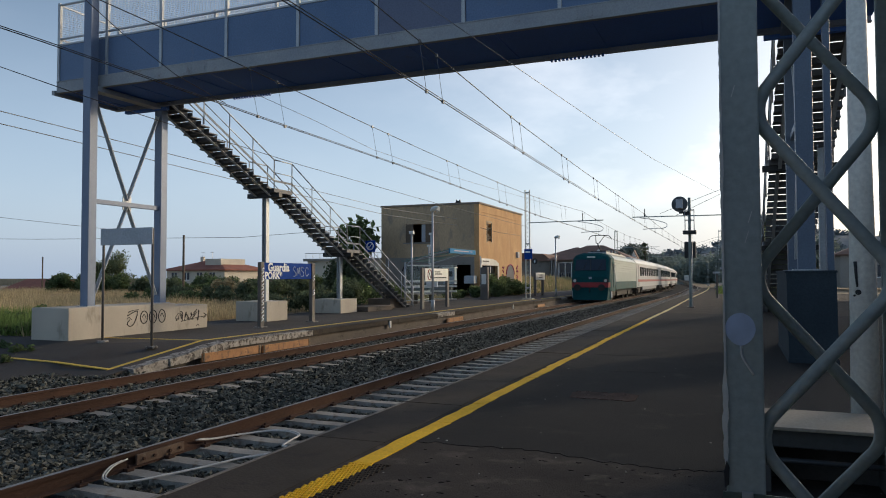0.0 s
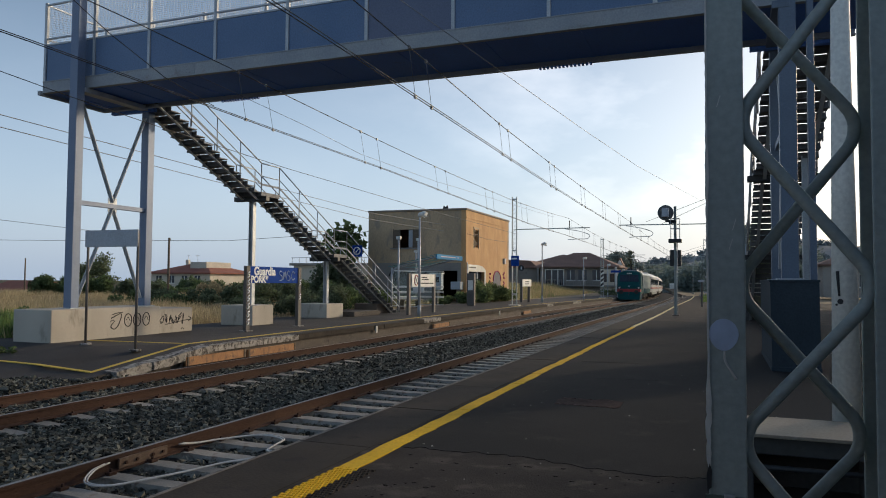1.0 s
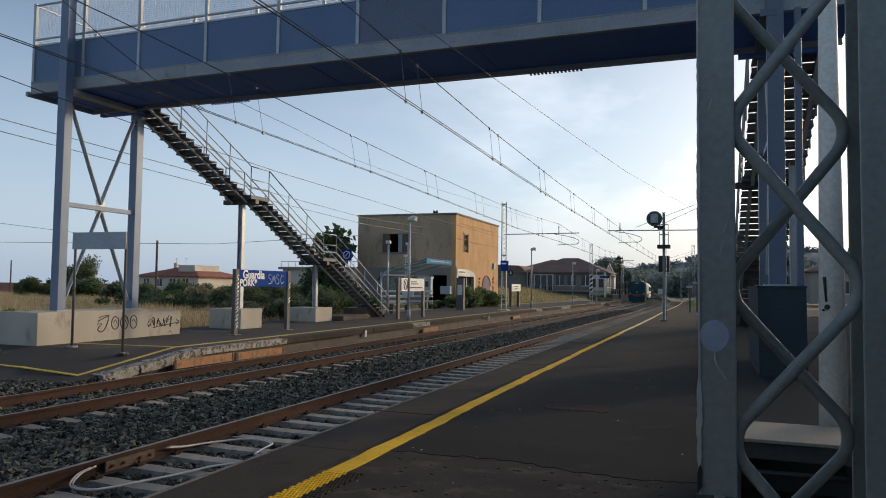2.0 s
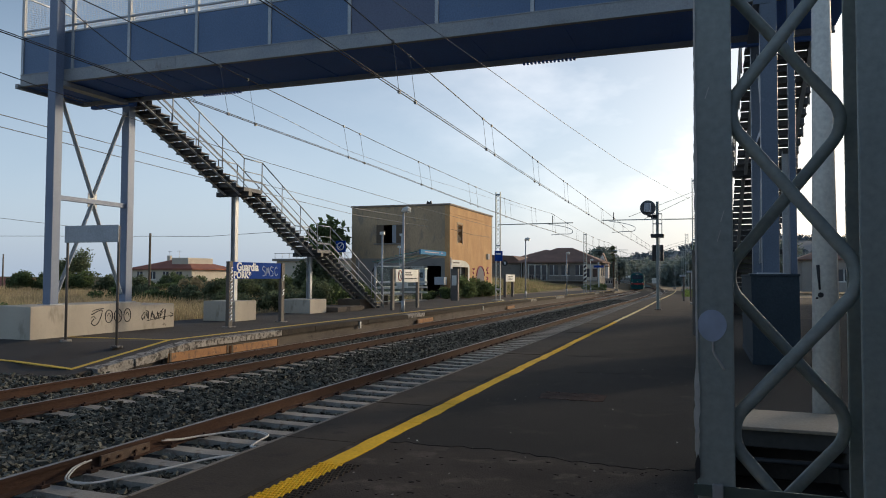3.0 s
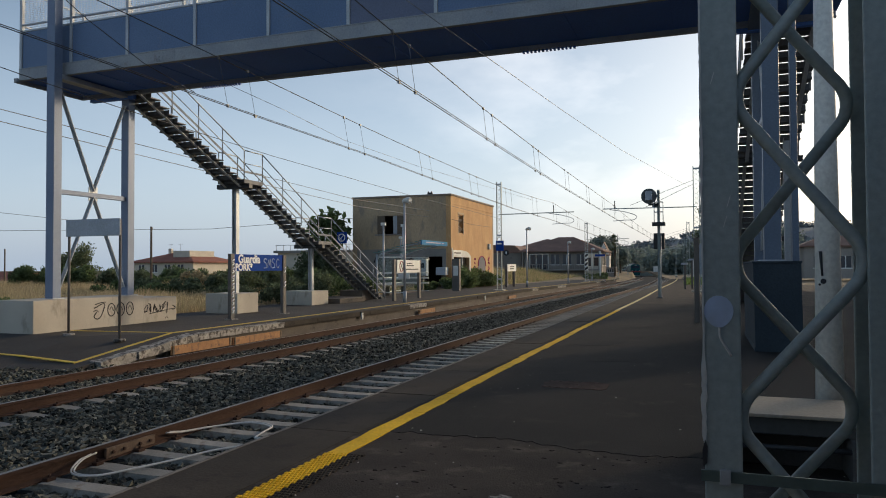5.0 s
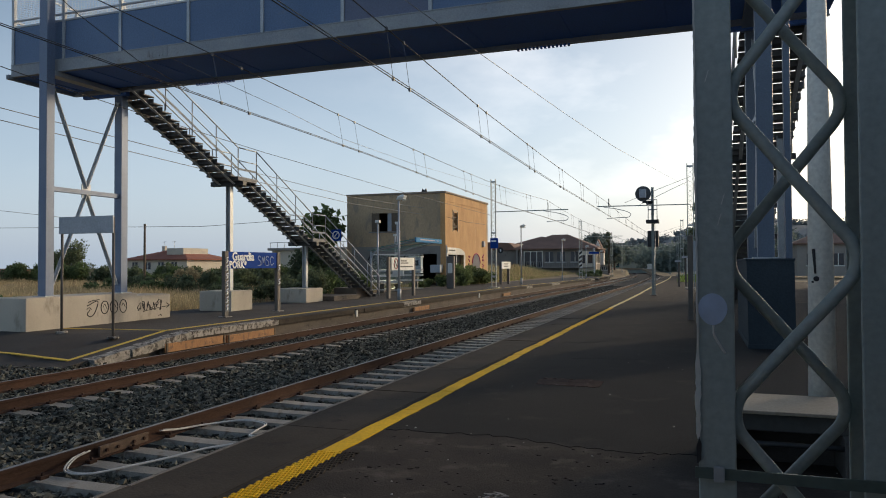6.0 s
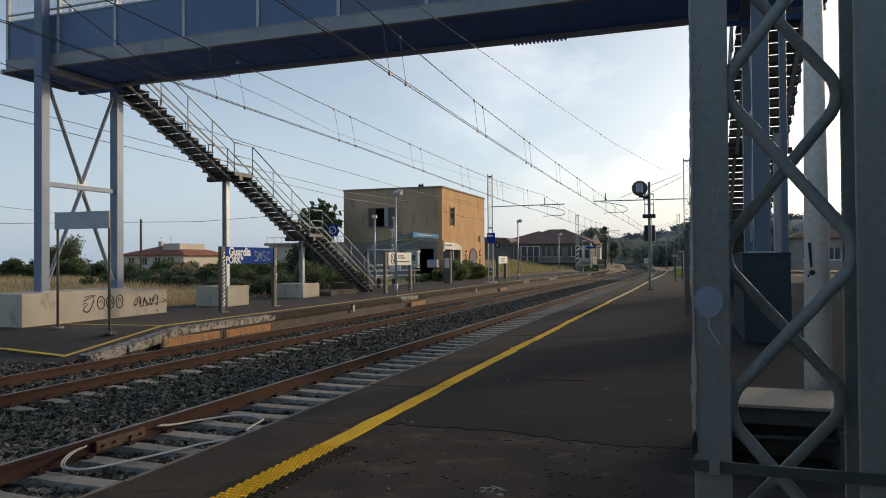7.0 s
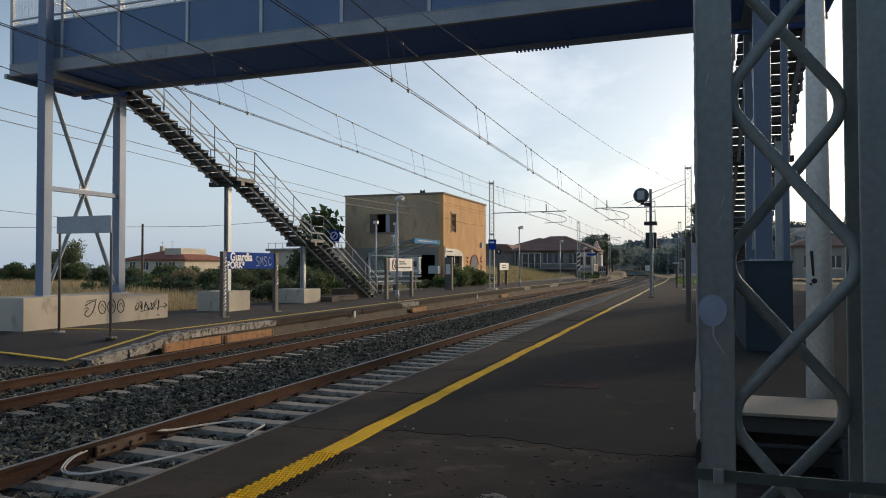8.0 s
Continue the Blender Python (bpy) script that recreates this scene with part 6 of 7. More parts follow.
def leaf_cloud(blobs, n, size, mat, name, flat=.6):
    """Small folded leaves spread through overlapping clumps."""
    vol = np.array([b[1][0] * b[1][1] * b[1][2] for b in blobs]) ** (2 / 3)
    which = RNG.choice(len(blobs), n, p=vol / vol.sum())
    c = np.array([b[0] for b in blobs], float)[which]
    r = np.array([b[1] for b in blobs], float)[which]
    d = RNG.normal(size=(n, 3))
    d /= np.linalg.norm(d, axis=1)[:, None]
    rad = RNG.random(n) ** .45 * RNG.uniform(.75, 1.15, n)
    p = c + d * r * rad[:, None]
    a = RNG.normal(size=(n, 3))
    a /= np.linalg.norm(a, axis=1)[:, None]
    b = np.cross(a, RNG.normal(size=(n, 3)))
    b /= np.linalg.norm(b, axis=1)[:, None]
    s = size * RNG.uniform(.55, 1.3, n)[:, None]
    v = np.stack([p - a * s, p + b * s * flat, p + a * s, p - b * s * flat], 1).reshape(-1, 3)
    f = np.arange(4 * n).reshape(n, 4)
    f = np.concatenate([f[:, [0, 1, 2]], f[:, [0, 2, 3]]], 0)
    return mesh_np(name, v, f, mat)


def tree(x, y, z0, h, rad, n, size, mat, label, trunk_r=.14, seed=0, name="tree", crown_low=.35):
    rng = random.Random(seed)
    t = thing(name, (x, y, z0), label, "tree", "trees")
    bm = tube(BM(), [(x, y, z0 - .1), (x + rng.uniform(-.1, .1), y, z0 + h * .3), (x + rng.uniform(-.25, .25), y + .1, z0 + h * .65)], trunk_r, 8, trunk_r * .45)
    blobs = []
    for i in range(11):
        a, f = rng.uniform(0, math.tau), rng.uniform(crown_low, .95)
        rr = rad * rng.uniform(.3, .85) * (1.15 - abs(f - .6))
        c = (x + rr * math.cos(a), y + rr * math.sin(a), z0 + h * f)
        tube(bm, [(x, y, z0 + h * rng.uniform(.25, .5)), ((x + c[0]) / 2, (y + c[1]) / 2, (z0 + h * .45 + c[2]) / 2), c], trunk_r * .38, 5, trunk_r * .12)
        k = rad * rng.uniform(.32, .55)
        blobs.append(((c[0] - x, c[1] - y, c[2] - z0), (k, k, k * .8)))
    part("trunk", bm, bark, t)
    cr = new("crown", leaf_cloud(blobs, n, size, mat, "crown"))
    cr.parent = t
    return t


def bush(x, y, z0, w, d, h, n, size, mat, label, seed=0, name="bush"):
    rng = random.Random(seed)
    blobs = []
    for i in range(10):
        blobs.append(((rng.uniform(-w, w) * .42, rng.uniform(-d, d) * .42, h * rng.uniform(.2, .62)), (w * .2, d * .2, h * rng.uniform(.2, .36))))
    ob = new(name, leaf_cloud(blobs, n, size, mat, name))
    ob.location = (x, y, z0)
    tagged(ob, label, "bush", "bushes")
    return ob


def blades(xs, ys, zs, hs, mat, name, label, width=.012):
    n = len(xs)
    a = RNG.uniform(0, math.tau, n)
    lx, ly = RNG.normal(0, .22, n) * hs, RNG.normal(0, .22, n) * hs
    w = width * RNG.uniform(.6, 1.6, n)
    v0 = np.stack([xs - w * np.cos(a), ys - w * np.sin(a), zs], 1)
    v1 = np.stack([xs + w * np.cos(a), ys + w * np.sin(a), zs], 1)
    v2 = np.stack([xs + lx, ys + ly, zs + hs], 1)
    v = np.stack([v0, v1, v2], 1).reshape(-1, 3)
    ob = new(name, mesh_np(name, v, np.arange(3 * n).reshape(n, 3), mat))
    return tagged(ob, label, "grass", kind="stuff")


def plants():
    # dry field
    n = 150000
    x = -17.4 - 62 * RNG.random(n) ** 1.4
    y = RNG.uniform(10, 75, n)
    ok = ~((x > -21.6) & (y < 13.7)) & ~((x > -26.8) & (y > 50)) & ~((x > -18.5) & (y > 25))
    x, y = x[ok], y[ok]
    h = RNG.uniform(.15, .55, len(x)) * (1 + .5 * np.sin(x * .7) * np.cos(y * .5))
    blades(x, y, np.full(len(x), -.15), h, straw, "dry_grass", "tall dry straw-coloured grass in the field", .013)
    for i, (a, b, w, h) in enumerate(((-18.0, 14.6, 1.3, .55), (-19.2, 15.6, 1.8, .75), (-18.6, 17.2, 1.6, .6), (-20.6, 16.6, 2.0, .7), (-17.6, 16.0, .9, .45), (-21.8, 18.6, 2.2, .8))):
        bush(a, b, -.15, w, 1.6, h, 1500, .06, leaf_mid, "low leafy green weeds beside the platform ramp", 160 + i)
    n = 9000
    x, y = -17.5 - 7 * RNG.random(n) ** 1.3, 13.7 + 4.5 * RNG.random(n)
    blades(x, y, np.full(n, -.12), RNG.uniform(.2, .75, n), green_grass, "green_weeds", "green weeds at the edge of the platform ramp", .02)
    for i, (a, b, w, h) in enumerate(((-14.9, 11.0, .5, .38), (-15.4, 12.0, .7, .45), (-16.4, 12.3, 1.0, .55), (-16.2, 11.2, .8, .4))):
        bush(a, b, -.42, w, .5, h, 260, .05, leaf_mid, "small green weeds growing through the ramp's edge", 190 + i)
    n = 60000
    y = RNG.uniform(58, 122, n)
    x = -17.4 - 12 * RNG.random(n) + np.array([cx(v) for v in y])
    # raised bank that the grass grows on
    def bank(u, v):
        f = min(1.0, max(0.0, (-17.3 - u) / 9.0)) * min(1.0, max(0.0, (v - 60) / 22.0))
        return -.14 + gz(v) + 1.25 * f * f * (3 - 2 * f) + .10 * noise.noise(Vector((u * .5, v * .3, 2)))
    bm = BM()
    grid = [[bm.verts.new((u + cx(v), v, bank(u, v))) for u in yrange(-31, -17.25, 1.0)] for v in yrange(58, 122, 2.5)]
    for a, b in zip(grid, grid[1:]):
        for i in range(len(a) - 1):
            bm.faces.new((a[i], a[i + 1], b[i + 1], b[i])).smooth = True
    solid("grass_bank", bm, dry_soil, "raised earth bank below the grey house", "bank", kind="structure")
    u = x - np.array([cx(v) for v in y])
    tuft = np.array([.5 + .9 * abs(noise.noise(Vector((a * .35, b * .22, 5)))) * 2 for a, b in zip(u, y)])
    zs = np.array([bank(a, b) for a, b in zip(u, y)])
    pick = RNG.random(n) < .35
    blades(x[pick], y[pick], zs[pick], RNG.uniform(.2, .6, n)[pick] * tuft[pick], green_grass, "green_tufts", "yellow-green weeds among the dry grass bank", .022)
    blades(x, y, zs, RNG.uniform(.2, .7, n) * tuft, straw, "dry_grass_bank", "dry yellow grass bank beyond the old building", .018)
    n = 22000
    x, y = RNG.uniform(-1.6, 4, n), RNG.uniform(66, 112, n)
    blades(x + np.array([cx(v) for v in y]), y, np.array([-.1 + gz(v) for v in y]), RNG.uniform(.1, .5, n), green_grass, "trackside_grass", "greenish grass beside the near track", .03)
    # hedge behind the field
    rng = random.Random(21)
    for i in range(15):
        xx = -64 + i * 2.75
        bush(xx, 57 + rng.uniform(-4, 4), -.4, 4.4, 3, 2.0 + rng.uniform(-.6, 1.3), 6000, .11, leaf_dark if i % 2 else leaf_mid, "dark green hedge shrub behind the dry grass", i)
    for i in range(6):
        bush(-24.2 - i * 2.6, 38 + rng.uniform(-2, 2), -.15, 3.2, 2.4, 1.4 + rng.uniform(-.5, .8), 2400, .10, leaf_mid if i % 2 else leaf_dark, "dark cactus-like shrub in the field", 40 + i)
    bush(-36.5, 46, -.2, 2.2, 2.0, 1.9, 2600, .09, straw, "dry yellowish shrub in front of the hedge", 91)
    for i in range(5):
        bush(-83 + i * 3.0, 95 + rng.uniform(-3, 3), -1.4, 5.5, 4, 3.3 + rng.uniform(-.5, .7), 3200, .2, leaf_dark if i % 2 else leaf_mid, "tall garden shrub in front of the red-roofed house", 140 + i)
    tree(-62, 60, -.4, 4.3, 2.1, 2600, .12, leaf_dark, "feathery bushy tree behind the concrete footing", .15, 3)
    tree(-70, 66, -.6, 3.6, 2.2, 4200, .14, leaf_dark, "low rounded tree in the hedge line", .14, 4)
    tree(-90, 76, -1.2, 2.7, 1.8, 4200, .16, leaf_dark, "dark rounded tree at the field's far edge", .15, 5)
    tree(-27.6, 50.5, -.2, 6.0, 2.1, 760, .30, leaf_mid, "broad-leaved tree beside the old building", .14, 6)
    bush(-27.5, 49, -.2, 4, 3, 4.0, 5200, .14, leaf_dark, "dense dark shrub beside the old building", 60)
    for i, (xx, yy, w, h) in enumerate(((-17.6, 30.8, 2.2, 1.7), (-17.9, 33.2, 2.4, 2.0), (-17.8, 28.6, 1.6, 1.1), (-18.6, 36, 2.6, 1.7), (-18.2, 25.4, 2.0, 1.0))):
        bush(xx, yy, -.1, w, 3.0, h, 3200, .07, leaf_mid if i % 2 else leaf_dark, "green shrub growing beside the staircase", 70 + i)
    for i, (xx, yy, w, h) in enumerate(((-16.8, 50.2, 2.0, 1.0), (-16.9, 52.4, 2.4, 1.8), (-17.0, 55.4, 2.4, 1.9), (-17.1, 58.5, 2.2, 1.3), (-18.8, 48.2, 1.4, .8))):
        bush(xx, yy, -.1, w, 3.4, h, 3600, .085, leaf_mid, "bright green shrub in front of the old building", 80 + i)
    # trees along the line further away
    rng = random.Random(33)
    # the four over 10 m, unseen behind the mast, stand there to shade the train
    for i, (xx, yy, h, r) in enumerate(((-21, 172, 8.5, 3.2), (-24, 180, 7, 3.4), (-19.5, 186, 6.5, 2.8), (-28, 196, 9, 4), (-22.5, 205, 6.8, 3), (-25.5, 224, 7.5, 3.6), (-29, 232, 8.5, 4), (-34, 228, 9, 4.4), (6, 150, 8, 4), (12, 135, 8, 4.2), (3, 170, 12, 3.6), (1.5, 112, 10.5, 2.6), (2.4, 146, 12, 3.2), (9, 120, 6.5, 3.4), (19, 118, 8, 4.4), (26, 112, 8, 4.4), (33, 108, 8, 4.6), (-1, 200, 8, 4), (2.2, 128, 11.5, 3), (5.5, 96, 5.4, 2.6))):
        tree(xx, yy, -.3, h, r, 3000, .30, leaf_hazed if yy > 115 else (leaf_dark if i % 2 else leaf_mid), "dark leafy tree beside the railway line", .2, 100 + i)
    for i, (a, b, w, h) in enumerate(((-16.0, 115, 3.2, 1.1), (-16.6, 120, 3.4, 1.4), (-17.6, 127, 3.6, 1.6), (-18.6, 135, 3.6, 1.8))):
        bush(a, b, -.1 + gz(b) - .25, w, 5, h, 2200, .16, leaf_mid if i % 2 else leaf_dark, "dull green scrub past the platform's end", 170 + i)
    tree(-16.85, 150, -.3, 8.5, .62, 1500, .2, leaf_dark, "tall narrow pine tree above the roofs", .2, 130, "pine_tree", .55)
    # wooded slopes
    blobs = []
    for i in range(420):
        y = rng.uniform(235, 420)
        x = rng.uniform(-70, 190)
        if abs(x - (-7.6 + cx(min(y, 330)))) < 8 and y < 330:
            continue
        z = -1 + (y - 235) * .034 + max(0, x + 10) * .02
        k = rng.uniform(3.2, 5.5)
        blobs.append(((x, y, z + k * .6), (k, k, k * rng.uniform(.7, 1.1))))
    ob = new("woodland", leaf_cloud(blobs, 60000, .95, leaf_hazed, "woodland"))
    tagged(ob, "haze-tinted dark woodland on the slope behind the line", "woodland", kind="stuff")
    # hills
    for nm, y0, y1, hmax, xa, xb, mt in (("wooded_slope", 232, 430, 10.5, -90, 260, leaf_hazed), ("hillside", 430, 1000, 60, -260, 760, hill_hazed)):
        bm = BM()
        nx, ny = 60, 16
        grid = []
        for j in range(ny + 1):
            row = []
            for i in range(nx + 1):
                x, y = xa + (xb - xa) * i / nx, y0 + (y1 - y0) * j / ny
                f = j / ny
                e = min(1, max(0, (x - xa) / ((xb - xa) * .25)))
                z = -1.5 + hmax * (f ** .8) * e * (.75 + .5 * noise.noise(Vector((x * .008, y * .008, 3)))) + (1.2 if nm == "hillside" else .5) * noise.noise(Vector((x * .06, y * .06, 9)))
                u = x - (-7.6 + cx(min(y, 330)))
                if abs(u) < 10 and y < 335:
                    z = min(z, -.9)
                row.append(bm.verts.new((x, y, z)))
            grid.append(row)
        for a, b in zip(grid, grid[1:]):
            for i in range(nx):
                f = bm.faces.new((a[i], a[i + 1], b[i + 1], b[i]))
                f.smooth = True
        solid(nm, bm, mt, "haze-tinted wooded hillside beyond the railway", "hill", kind="structure")
    blobs = []
    for i in range(700):
        x, f = rng.uniform(-180, 700), rng.random()
        y = 470 + 500 * f
        e = min(1, max(0, (x + 260) / 255))
        z = -1.5 + 60 * (((y - 430) / 570) ** .8) * e * (.75 + .5 * noise.noise(Vector((x * .008, y * .008, 3))))
        k = rng.uniform(4, 9)
        blobs.append(((x, y, z + 1.5), (k, k, k * .6)))
    ob = new("hill_trees", leaf_cloud(blobs, 45000, 1.5, hill_hazed, "hill_trees"))
    tagged(ob, "scattered haze-tinted trees on the far hill", "woodland", kind="stuff")


# ---- train ----


def loft(bm, rings):
    vs = [[bm.verts.new(p) for p in r] for r in rings]
    n = len(vs[0])
    for a, b in zip(vs, vs[1:]):
        for i in range(n):
            f = bm.faces.new((a[i], a[(i + 1) % n], b[(i + 1) % n], b[i]))
    bm.faces.new(list(reversed(vs[0])))
    bm.faces.new(vs[-1])
    return bm


def section(y, hw, z0, z1, roof, lean=0.0, side_in=.05):
    """Outline of a vehicle body across the track at y; lean pushes its upper part back."""
    pts = [(-hw, z0), (hw, z0), (hw, z0 + .9), (hw - side_in, z1), (hw - .28, z1 + roof * .6), (hw * .45, z1 + roof), (-hw * .45, z1 + roof), (-hw + .28, z1 + roof * .6), (-hw + side_in, z1), (-hw, z0 + .9)]
    return [(x, y + max(0, z - 2.0) * lean, z) for x, z in pts]


def bogie(parent, yc, label=""):
    b = part("bogie", box(BM(), -1.15, 1.15, yc - 1.9, yc + 1.9, .35, .95, .05), under_dark, parent, "grimy bogie frame")
    for dy in (-1.3, 1.3):
        for s in (-1, 1):
            part("wheel", disc(BM(), (s * .76, yc + dy, .47), (1, 0, 0), .47, .13, 20), under_dark, b)
            part("axle_box", box(BM(), min(s * 1.0, s * 1.25), max(s * 1.0, s * 1.25), yc + dy - .2, yc + dy + .2, .3, .7, .03), under_dark, b)


def locomotive():
    L = 7.87
    e = thing("locomotive", (0, 0, 0), "teal and pale grey electric locomotive with a red beam", "locomotive")
    # cab with a rounded, leaning front
    bm = BM()
    rings = [section(-L, 1.18, .95, 3.22, .42, .36, .12), section(-L + .14, 1.36, .85, 3.26, .44, .34, .10), section(-L + .5, 1.46, .80, 3.30, .46, .20, .07), section(-L + 1.9, 1.49, .80, 3.32, .46)]
    vs = [[bm.verts.new(p) for p in r] for r in rings]
    for r0, r1 in zip(vs, vs[1:]):
        for i in range(10):
            bm.faces.new((r0[i], r0[(i + 1) % 10], r1[(i + 1) % 10], r1[i]))
    f = vs[0]
    for q in ((0, 1, 2, 9), (9, 2, 3, 8), (8, 3, 4, 7), (7, 4, 5, 6)):
        bm.faces.new([f[i] for i in q])
    bm.faces.new(list(reversed(vs[-1])))
    bmesh.ops.bevel(bm, geom=[ed for ed in bm.edges if ed.calc_face_angle(0) > .5], offset=.07, segments=2, affect="EDGES")
    part("cab", bm, loco_green, e, "teal painted driving cab")
    part("rear_end", loft(BM(), [section(L - .7, 1.47, .85, 3.30, .44), section(L, 1.42, .9, 3.2, .42)]), loco_grey, e, "flat pale rear end")
    part("body", loft(BM(), [section(-L + 1.9, 1.475, 1.4, 3.28, .44), section(L - .7, 1.475, 1.4, 3.28, .44)]), loco_grey, e, "pale ribbed body side")
    part("lower_band", box(BM(), -1.485, 1.485, -L + 1.9, L - .7, .9, 1.52), loco_green, e, "teal lower body band")

    def q(s, a, b):
        return min(s * a, s * b), max(s * a, s * b)
    for s in (-1, 1):
        for k in range(9):
            z = 1.65 + k * .19
            part("side_rib", box(BM(), *q(s, 1.455, 1.495), -L + 2.2, L - .9, z, z + .05), loco_grey, e)
        part("cab_door", box(BM(), *q(s, 1.46, 1.50), -L + 1.15, -L + 1.75, 1.1, 3.05, .01), loco_green, e)
        part("cab_window", box(BM(), *q(s, 1.47, 1.505), -L + 1.22, -L + 1.68, 2.2, 2.9, .01), glass_dark, e)
        part("grab_rail", tube(BM(), [(s * 1.53, -L + 1.85, 1.0), (s * 1.53, -L + 1.85, 2.9)], .02, 6), sign_white, e)
        part("buffer", tube(BM(), [(s * .87, -L + .2, 1.08), (s * .87, -L - .38, 1.08)], .10, 10), under_dark, e)
        part("buffer_head", disc(BM(), (s * .87, -L - .41, 1.08), (0, 1, 0), .25, .06, 18), under_dark, e)
        part("headlight", disc(BM(), (s * 1.12, -L - .0, 1.60), (0, 1, 0), .17, .12, 18), black_iron, e, "round headlight")
        part("headlight_lens", disc(BM(), (s * 1.12, -L - .07, 1.60), (0, 1, 0), .11, .04, 14), lamp_glass, e)
        part("cab_step", box(BM(), *q(s, 1.22, 1.44), -L + .5, -L + .9, .28, .78, .02), sign_back, e)
    # windscreen, laid on the leaning front
    part("windscreen", poly(BM(), [(-1.14, -L + .155, 2.38), (1.14, -L + .155, 2.38), (1.06, -L + .41, 3.24), (-1.06, -L + .41, 3.24)], .05, (0, -1, 0)), glass_dark, e, "wide tinted windscreen")
    part("screen_pillar", beam(BM(), (0, -L + .10, 2.38), (0, -L + .35, 3.24), .06, .03), black_iron, e)
    for s in (-.55, .55):
        part("wiper", beam(BM(), (s, -L + .10, 2.40), (s + .25, -L + .26, 2.95), .025, .02), black_iron, e)
    part("destination_lamp", box(BM(), -.3, .3, -L + .42, -L + .60, 3.34, 3.48, .02), lamp_glass, e)
    part("red_band", loft(BM(), [[(-1.30, -L - .02, 1.08), (1.30, -L - .02, 1.08), (1.30, -L - .02, 1.46), (-1.30, -L - .02, 1.46)], [(-1.40, -L + .25, 1.08), (1.40, -L + .25, 1.08), (1.40, -L + .25, 1.46), (-1.40, -L + .25, 1.46)]]), loco_red, e, "red band across the nose")
    part("emblem", box(BM(), -.11, .11, -L - .025, -L + .02, 1.72, 1.88, .01), sign_back, e, "pale plain emblem plate")
    part("plough", loft(BM(), [[(-1.22, -L - .12, .12), (1.22, -L - .12, .12), (1.30, -L - .02, 1.02), (-1.30, -L - .02, 1.02)], [(-1.38, -L + .6, .12), (1.38, -L + .6, .12), (1.42, -L + .6, 1.02), (-1.42, -L + .6, 1.02)]]), loco_green, e, "teal snow plough skirt")
    part("coupling_hook", tube(BM(), [(0, -L - .1, 1.02), (0, -L - .35, 1.0), (0, -L - .38, .7)], .05, 8), black_iron, e)
    part("underframe", box(BM(), -1.2, 1.2, -L + 5, L - 5, .35, .9, .05), under_dark, e)
    part("roof_gear", box(BM(), -.7, .7, -L + 3, L - 2, 3.7, 3.92, .05), coach_grey, e)
    for yc in (-1.2, 0.6, 2.4):
        part("roof_insulator", tube(BM(), [(.3, yc, 3.9), (.3, yc, 4.2)], .07, 8), coach_grey, e)
    for yc in (-4.5, 4.5):
        bogie(e, yc)
    # pantographs
    for yc, up in ((-3.7, True), (3.9, False)):
        z0 = 3.92
        p = part("pantograph", box(BM(), -.6, .6, yc - .6, yc + .6, z0, z0 + .12, .02), black_iron, e)
        zt = 5.30 if up else 4.4
        part("lower_arm", tube(BM(), [(0, yc + .5, z0 + .1), (0, yc - .9 if up else yc - 1, (z0 + zt) / 2)], .045, 6), black_iron, p)
        for s in (-.35, .35):
            part("upper_arm", tube(BM(), [(s * .3, yc - .9 if up else yc - 1, (z0 + zt) / 2), (s, yc + .3, zt)], .03, 6), black_iron, p)
        part("collector_head", tube(BM(), smooth([(-.90, yc + .3, zt - .30), (-.72, yc + .3, zt - .03), (-.4, yc + .3, zt + .03), (.4, yc + .3, zt + .03), (.72, yc + .3, zt - .03), (.90, yc + .3, zt - .30)], 4), .035, 6), black_iron, p)
    return e


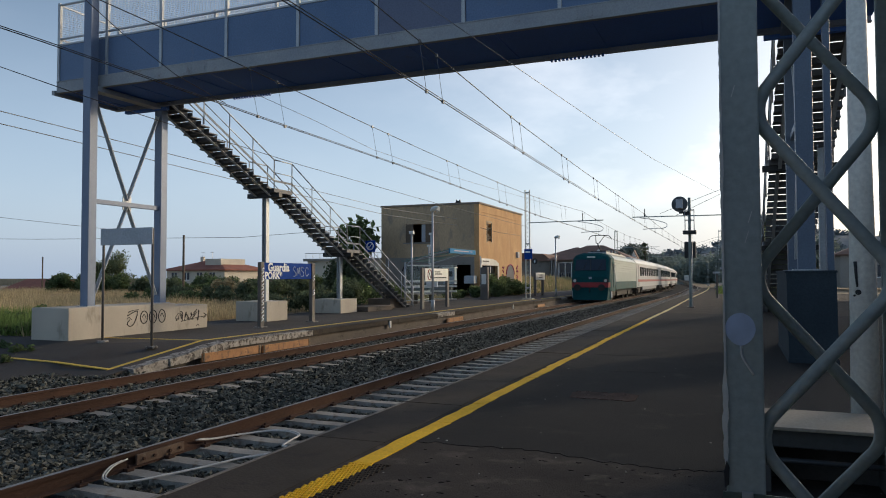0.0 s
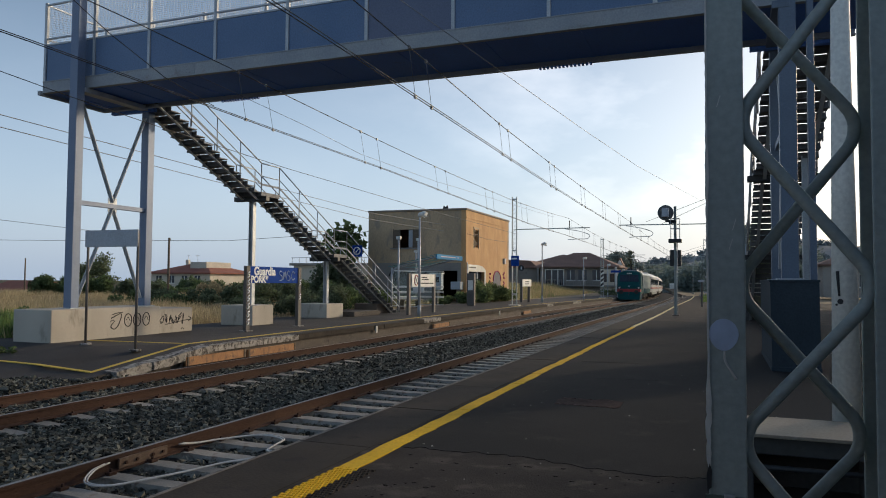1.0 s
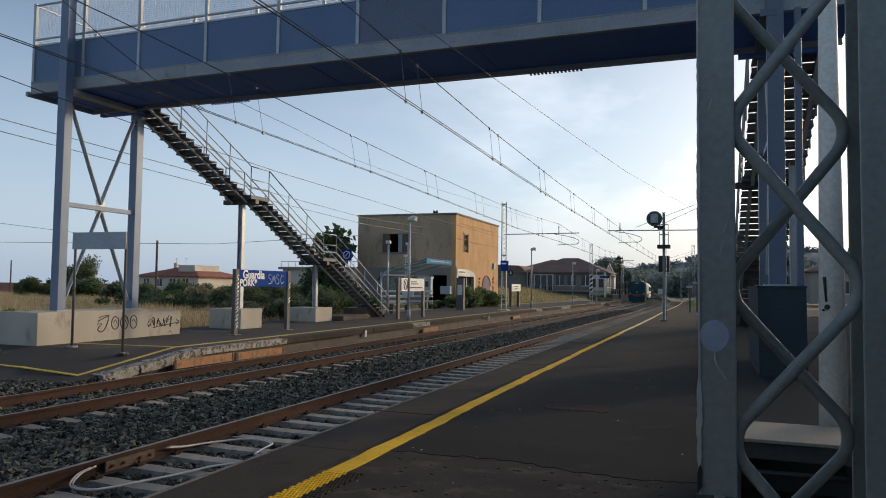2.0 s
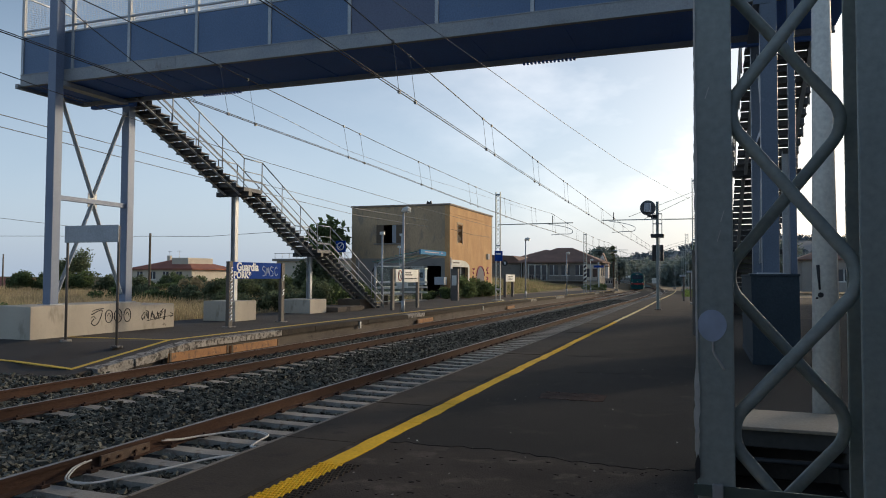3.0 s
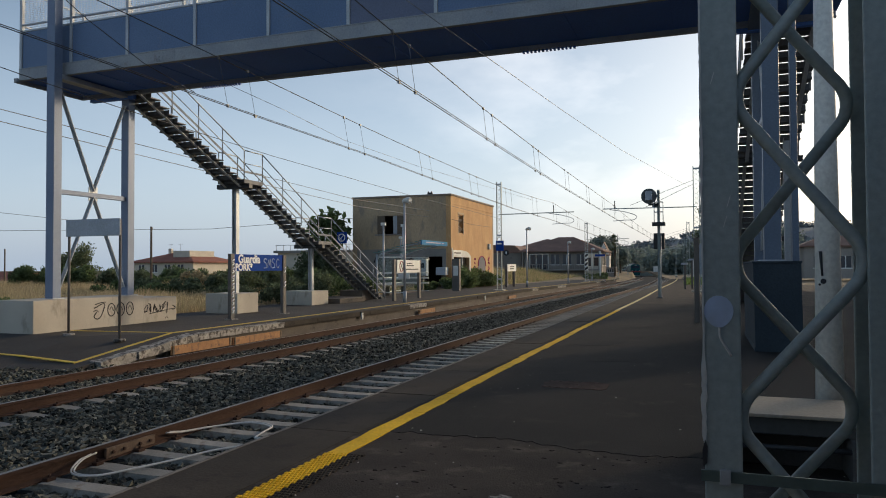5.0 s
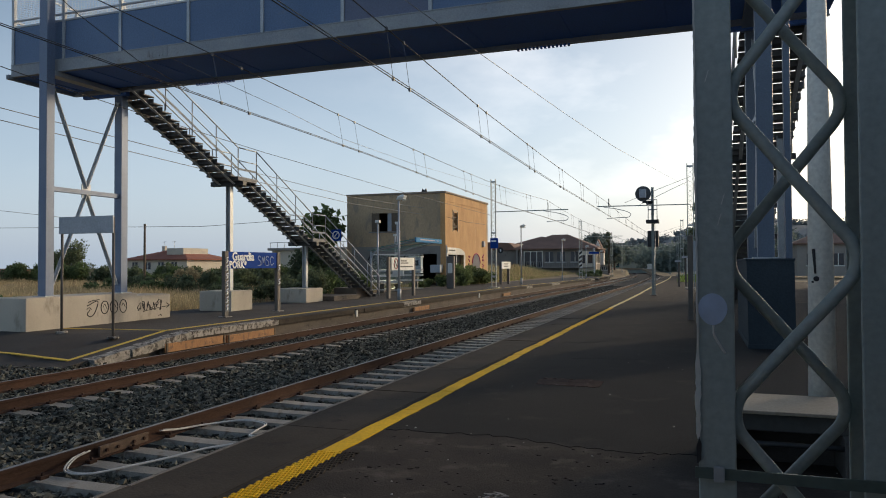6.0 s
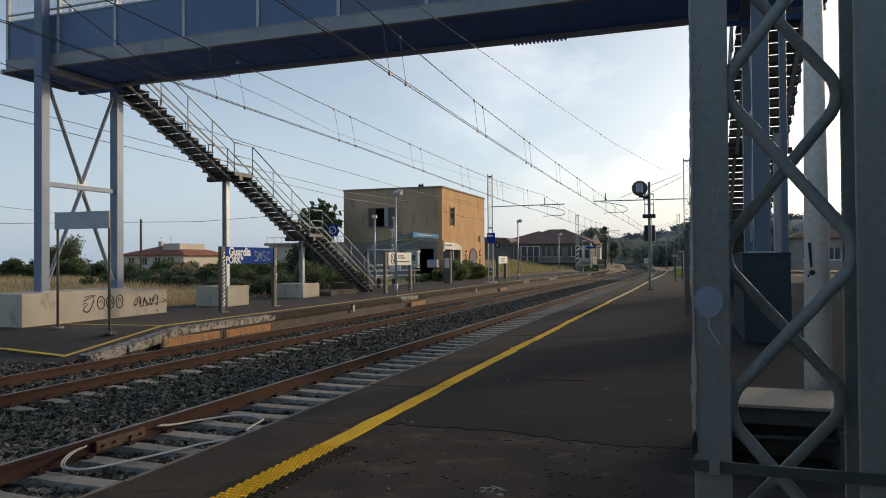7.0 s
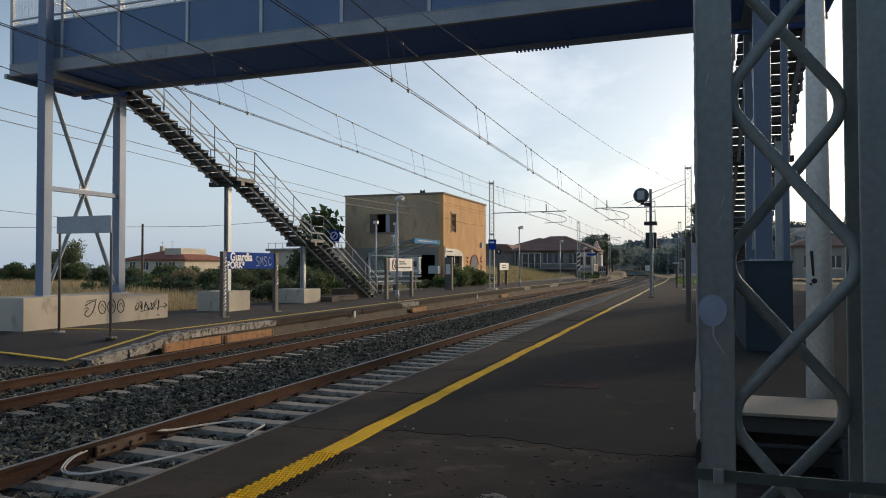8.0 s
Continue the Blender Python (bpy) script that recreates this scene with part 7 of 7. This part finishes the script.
def coach():
    L = 13.0
    e = thing("passenger_coach", (0, 0, 0), "white passenger coach with a red stripe", "railway coach", "train coaches")
    part("body", loft(BM(), [section(-L, 1.36, .95, 3.25, .55), section(-L + .4, 1.42, .95, 3.3, .58), section(L - .4, 1.42, .95, 3.3, .58), section(L, 1.36, .95, 3.25, .55)]), coach_white, e, "white painted coach body")
    part("roof_skin", loft(BM(), [[(x, y, z + .015) for x, y, z in ((-1.15, -L + .3, 3.62), (1.15, -L + .3, 3.62), (.65, -L + .3, 3.89), (-.65, -L + .3, 3.89))], [(x, y, z + .015) for x, y, z in ((-1.15, L - .3, 3.62), (1.15, L - .3, 3.62), (.65, L - .3, 3.89), (-.65, L - .3, 3.89))]]), coach_grey, e)
    for s in (-1, 1):
        def q(a, b):
            return min(s * a, s * b), max(s * a, s * b)
        part("red_stripe", box(BM(), *q(1.40, 1.432), -L + .4, L - .4, 1.45, 1.68), coach_red, e, "red stripe below the windows")
        for i in range(10):
            y = -9.9 + i * 2.2
            part("window", box(BM(), *q(1.385, 1.425), y - .75, y + .75, 2.05, 2.95, .02), glass_dark, e)
        for y in (-12.0, 12.0):
            part("door", box(BM(), *q(1.40, 1.43), y - .45, y + .45, 1.0, 3.15, .02), coach_grey, e, "grey end door")
        part("skirt", box(BM(), *q(1.30, 1.36), -8, 8, .6, .95), coach_grey, e)
    part("gangway", box(BM(), -.6, .6, -L - .2, -L, 1.0, 3.3, .03), under_dark, e)
    part("gangway", box(BM(), -.6, .6, L, L + .2, 1.0, 3.3, .03), under_dark, e)
    part("underframe", box(BM(), -1.1, 1.1, -7, 7, .4, .95, .04), under_dark, e)
    for yc in (-9.4, 9.4):
        bogie(e, yc)
    return e


def lower(e, k):
    """Set the overall height of a vehicle."""
    done = set()
    for ob in e.children_recursive:
        if ob.data and ob.data.name not in done:
            done.add(ob.data.name)
            ob.data.transform(Matrix.Diagonal((1, 1, k, 1)))
    return e


def motions():
    """The train draws away along the far track at a steady speed."""
    for ob, off in TRAIN:
        rows = []
        for i in range(17):
            t = i * .5
            y = 51.7 + 37.0 * t + off + 0.9 * math.exp(-t * 4)
            a, b = y - 6.0, y + 6.0
            g = (gz(a) + gz(b)) / 2
            x = X_FAR + (tx(a) + tx(b)) / 2
            rows.append((t, pose(x, y, Z_RAIL + g, math.degrees(math.atan2(gz(b) - gz(a), 12.0)), 0, math.degrees(math.atan2(tx(a) - tx(b), 12.0)))))
        walk(ob, rows)

# ---- the whole place ----
build_ground()
build_bridge()
old_building()
houses()
plants()
near_mast()
near_platform_things()
signal()
overhead()
blank_sign()
name_sign()
platform_lamp(-12.48, 29.7, Z_FAR, 4.45, "grey platform lamp post with a pale lantern")
platform_lamp(-13.2, 56.5, Z_FAR + gz(56.5), 4.55, "grey platform lamp post near the old building")
platform_lamp(-13.2 + cx(75.5), 75.5, Z_FAR + gz(75.5), 4.15, "distant grey platform lamp post")
platform_lamp(-13.1 + cx(94), 94, Z_FAR + gz(94), 4.0, "distant grey platform lamp post")
notice_board()
shelter()
small_platform_things()
TRAIN = [(lower(locomotive(), .95), 8.35)]
_first = lower(coach(), .95)
TRAIN.append((_first, 29.75))
for _k in range(1, 6):
    TRAIN.append((copy_thing(_first, Matrix.Identity(4)), 29.75 + 26.6 * _k))
build_platforms()
ballast()
tracks()
motions()
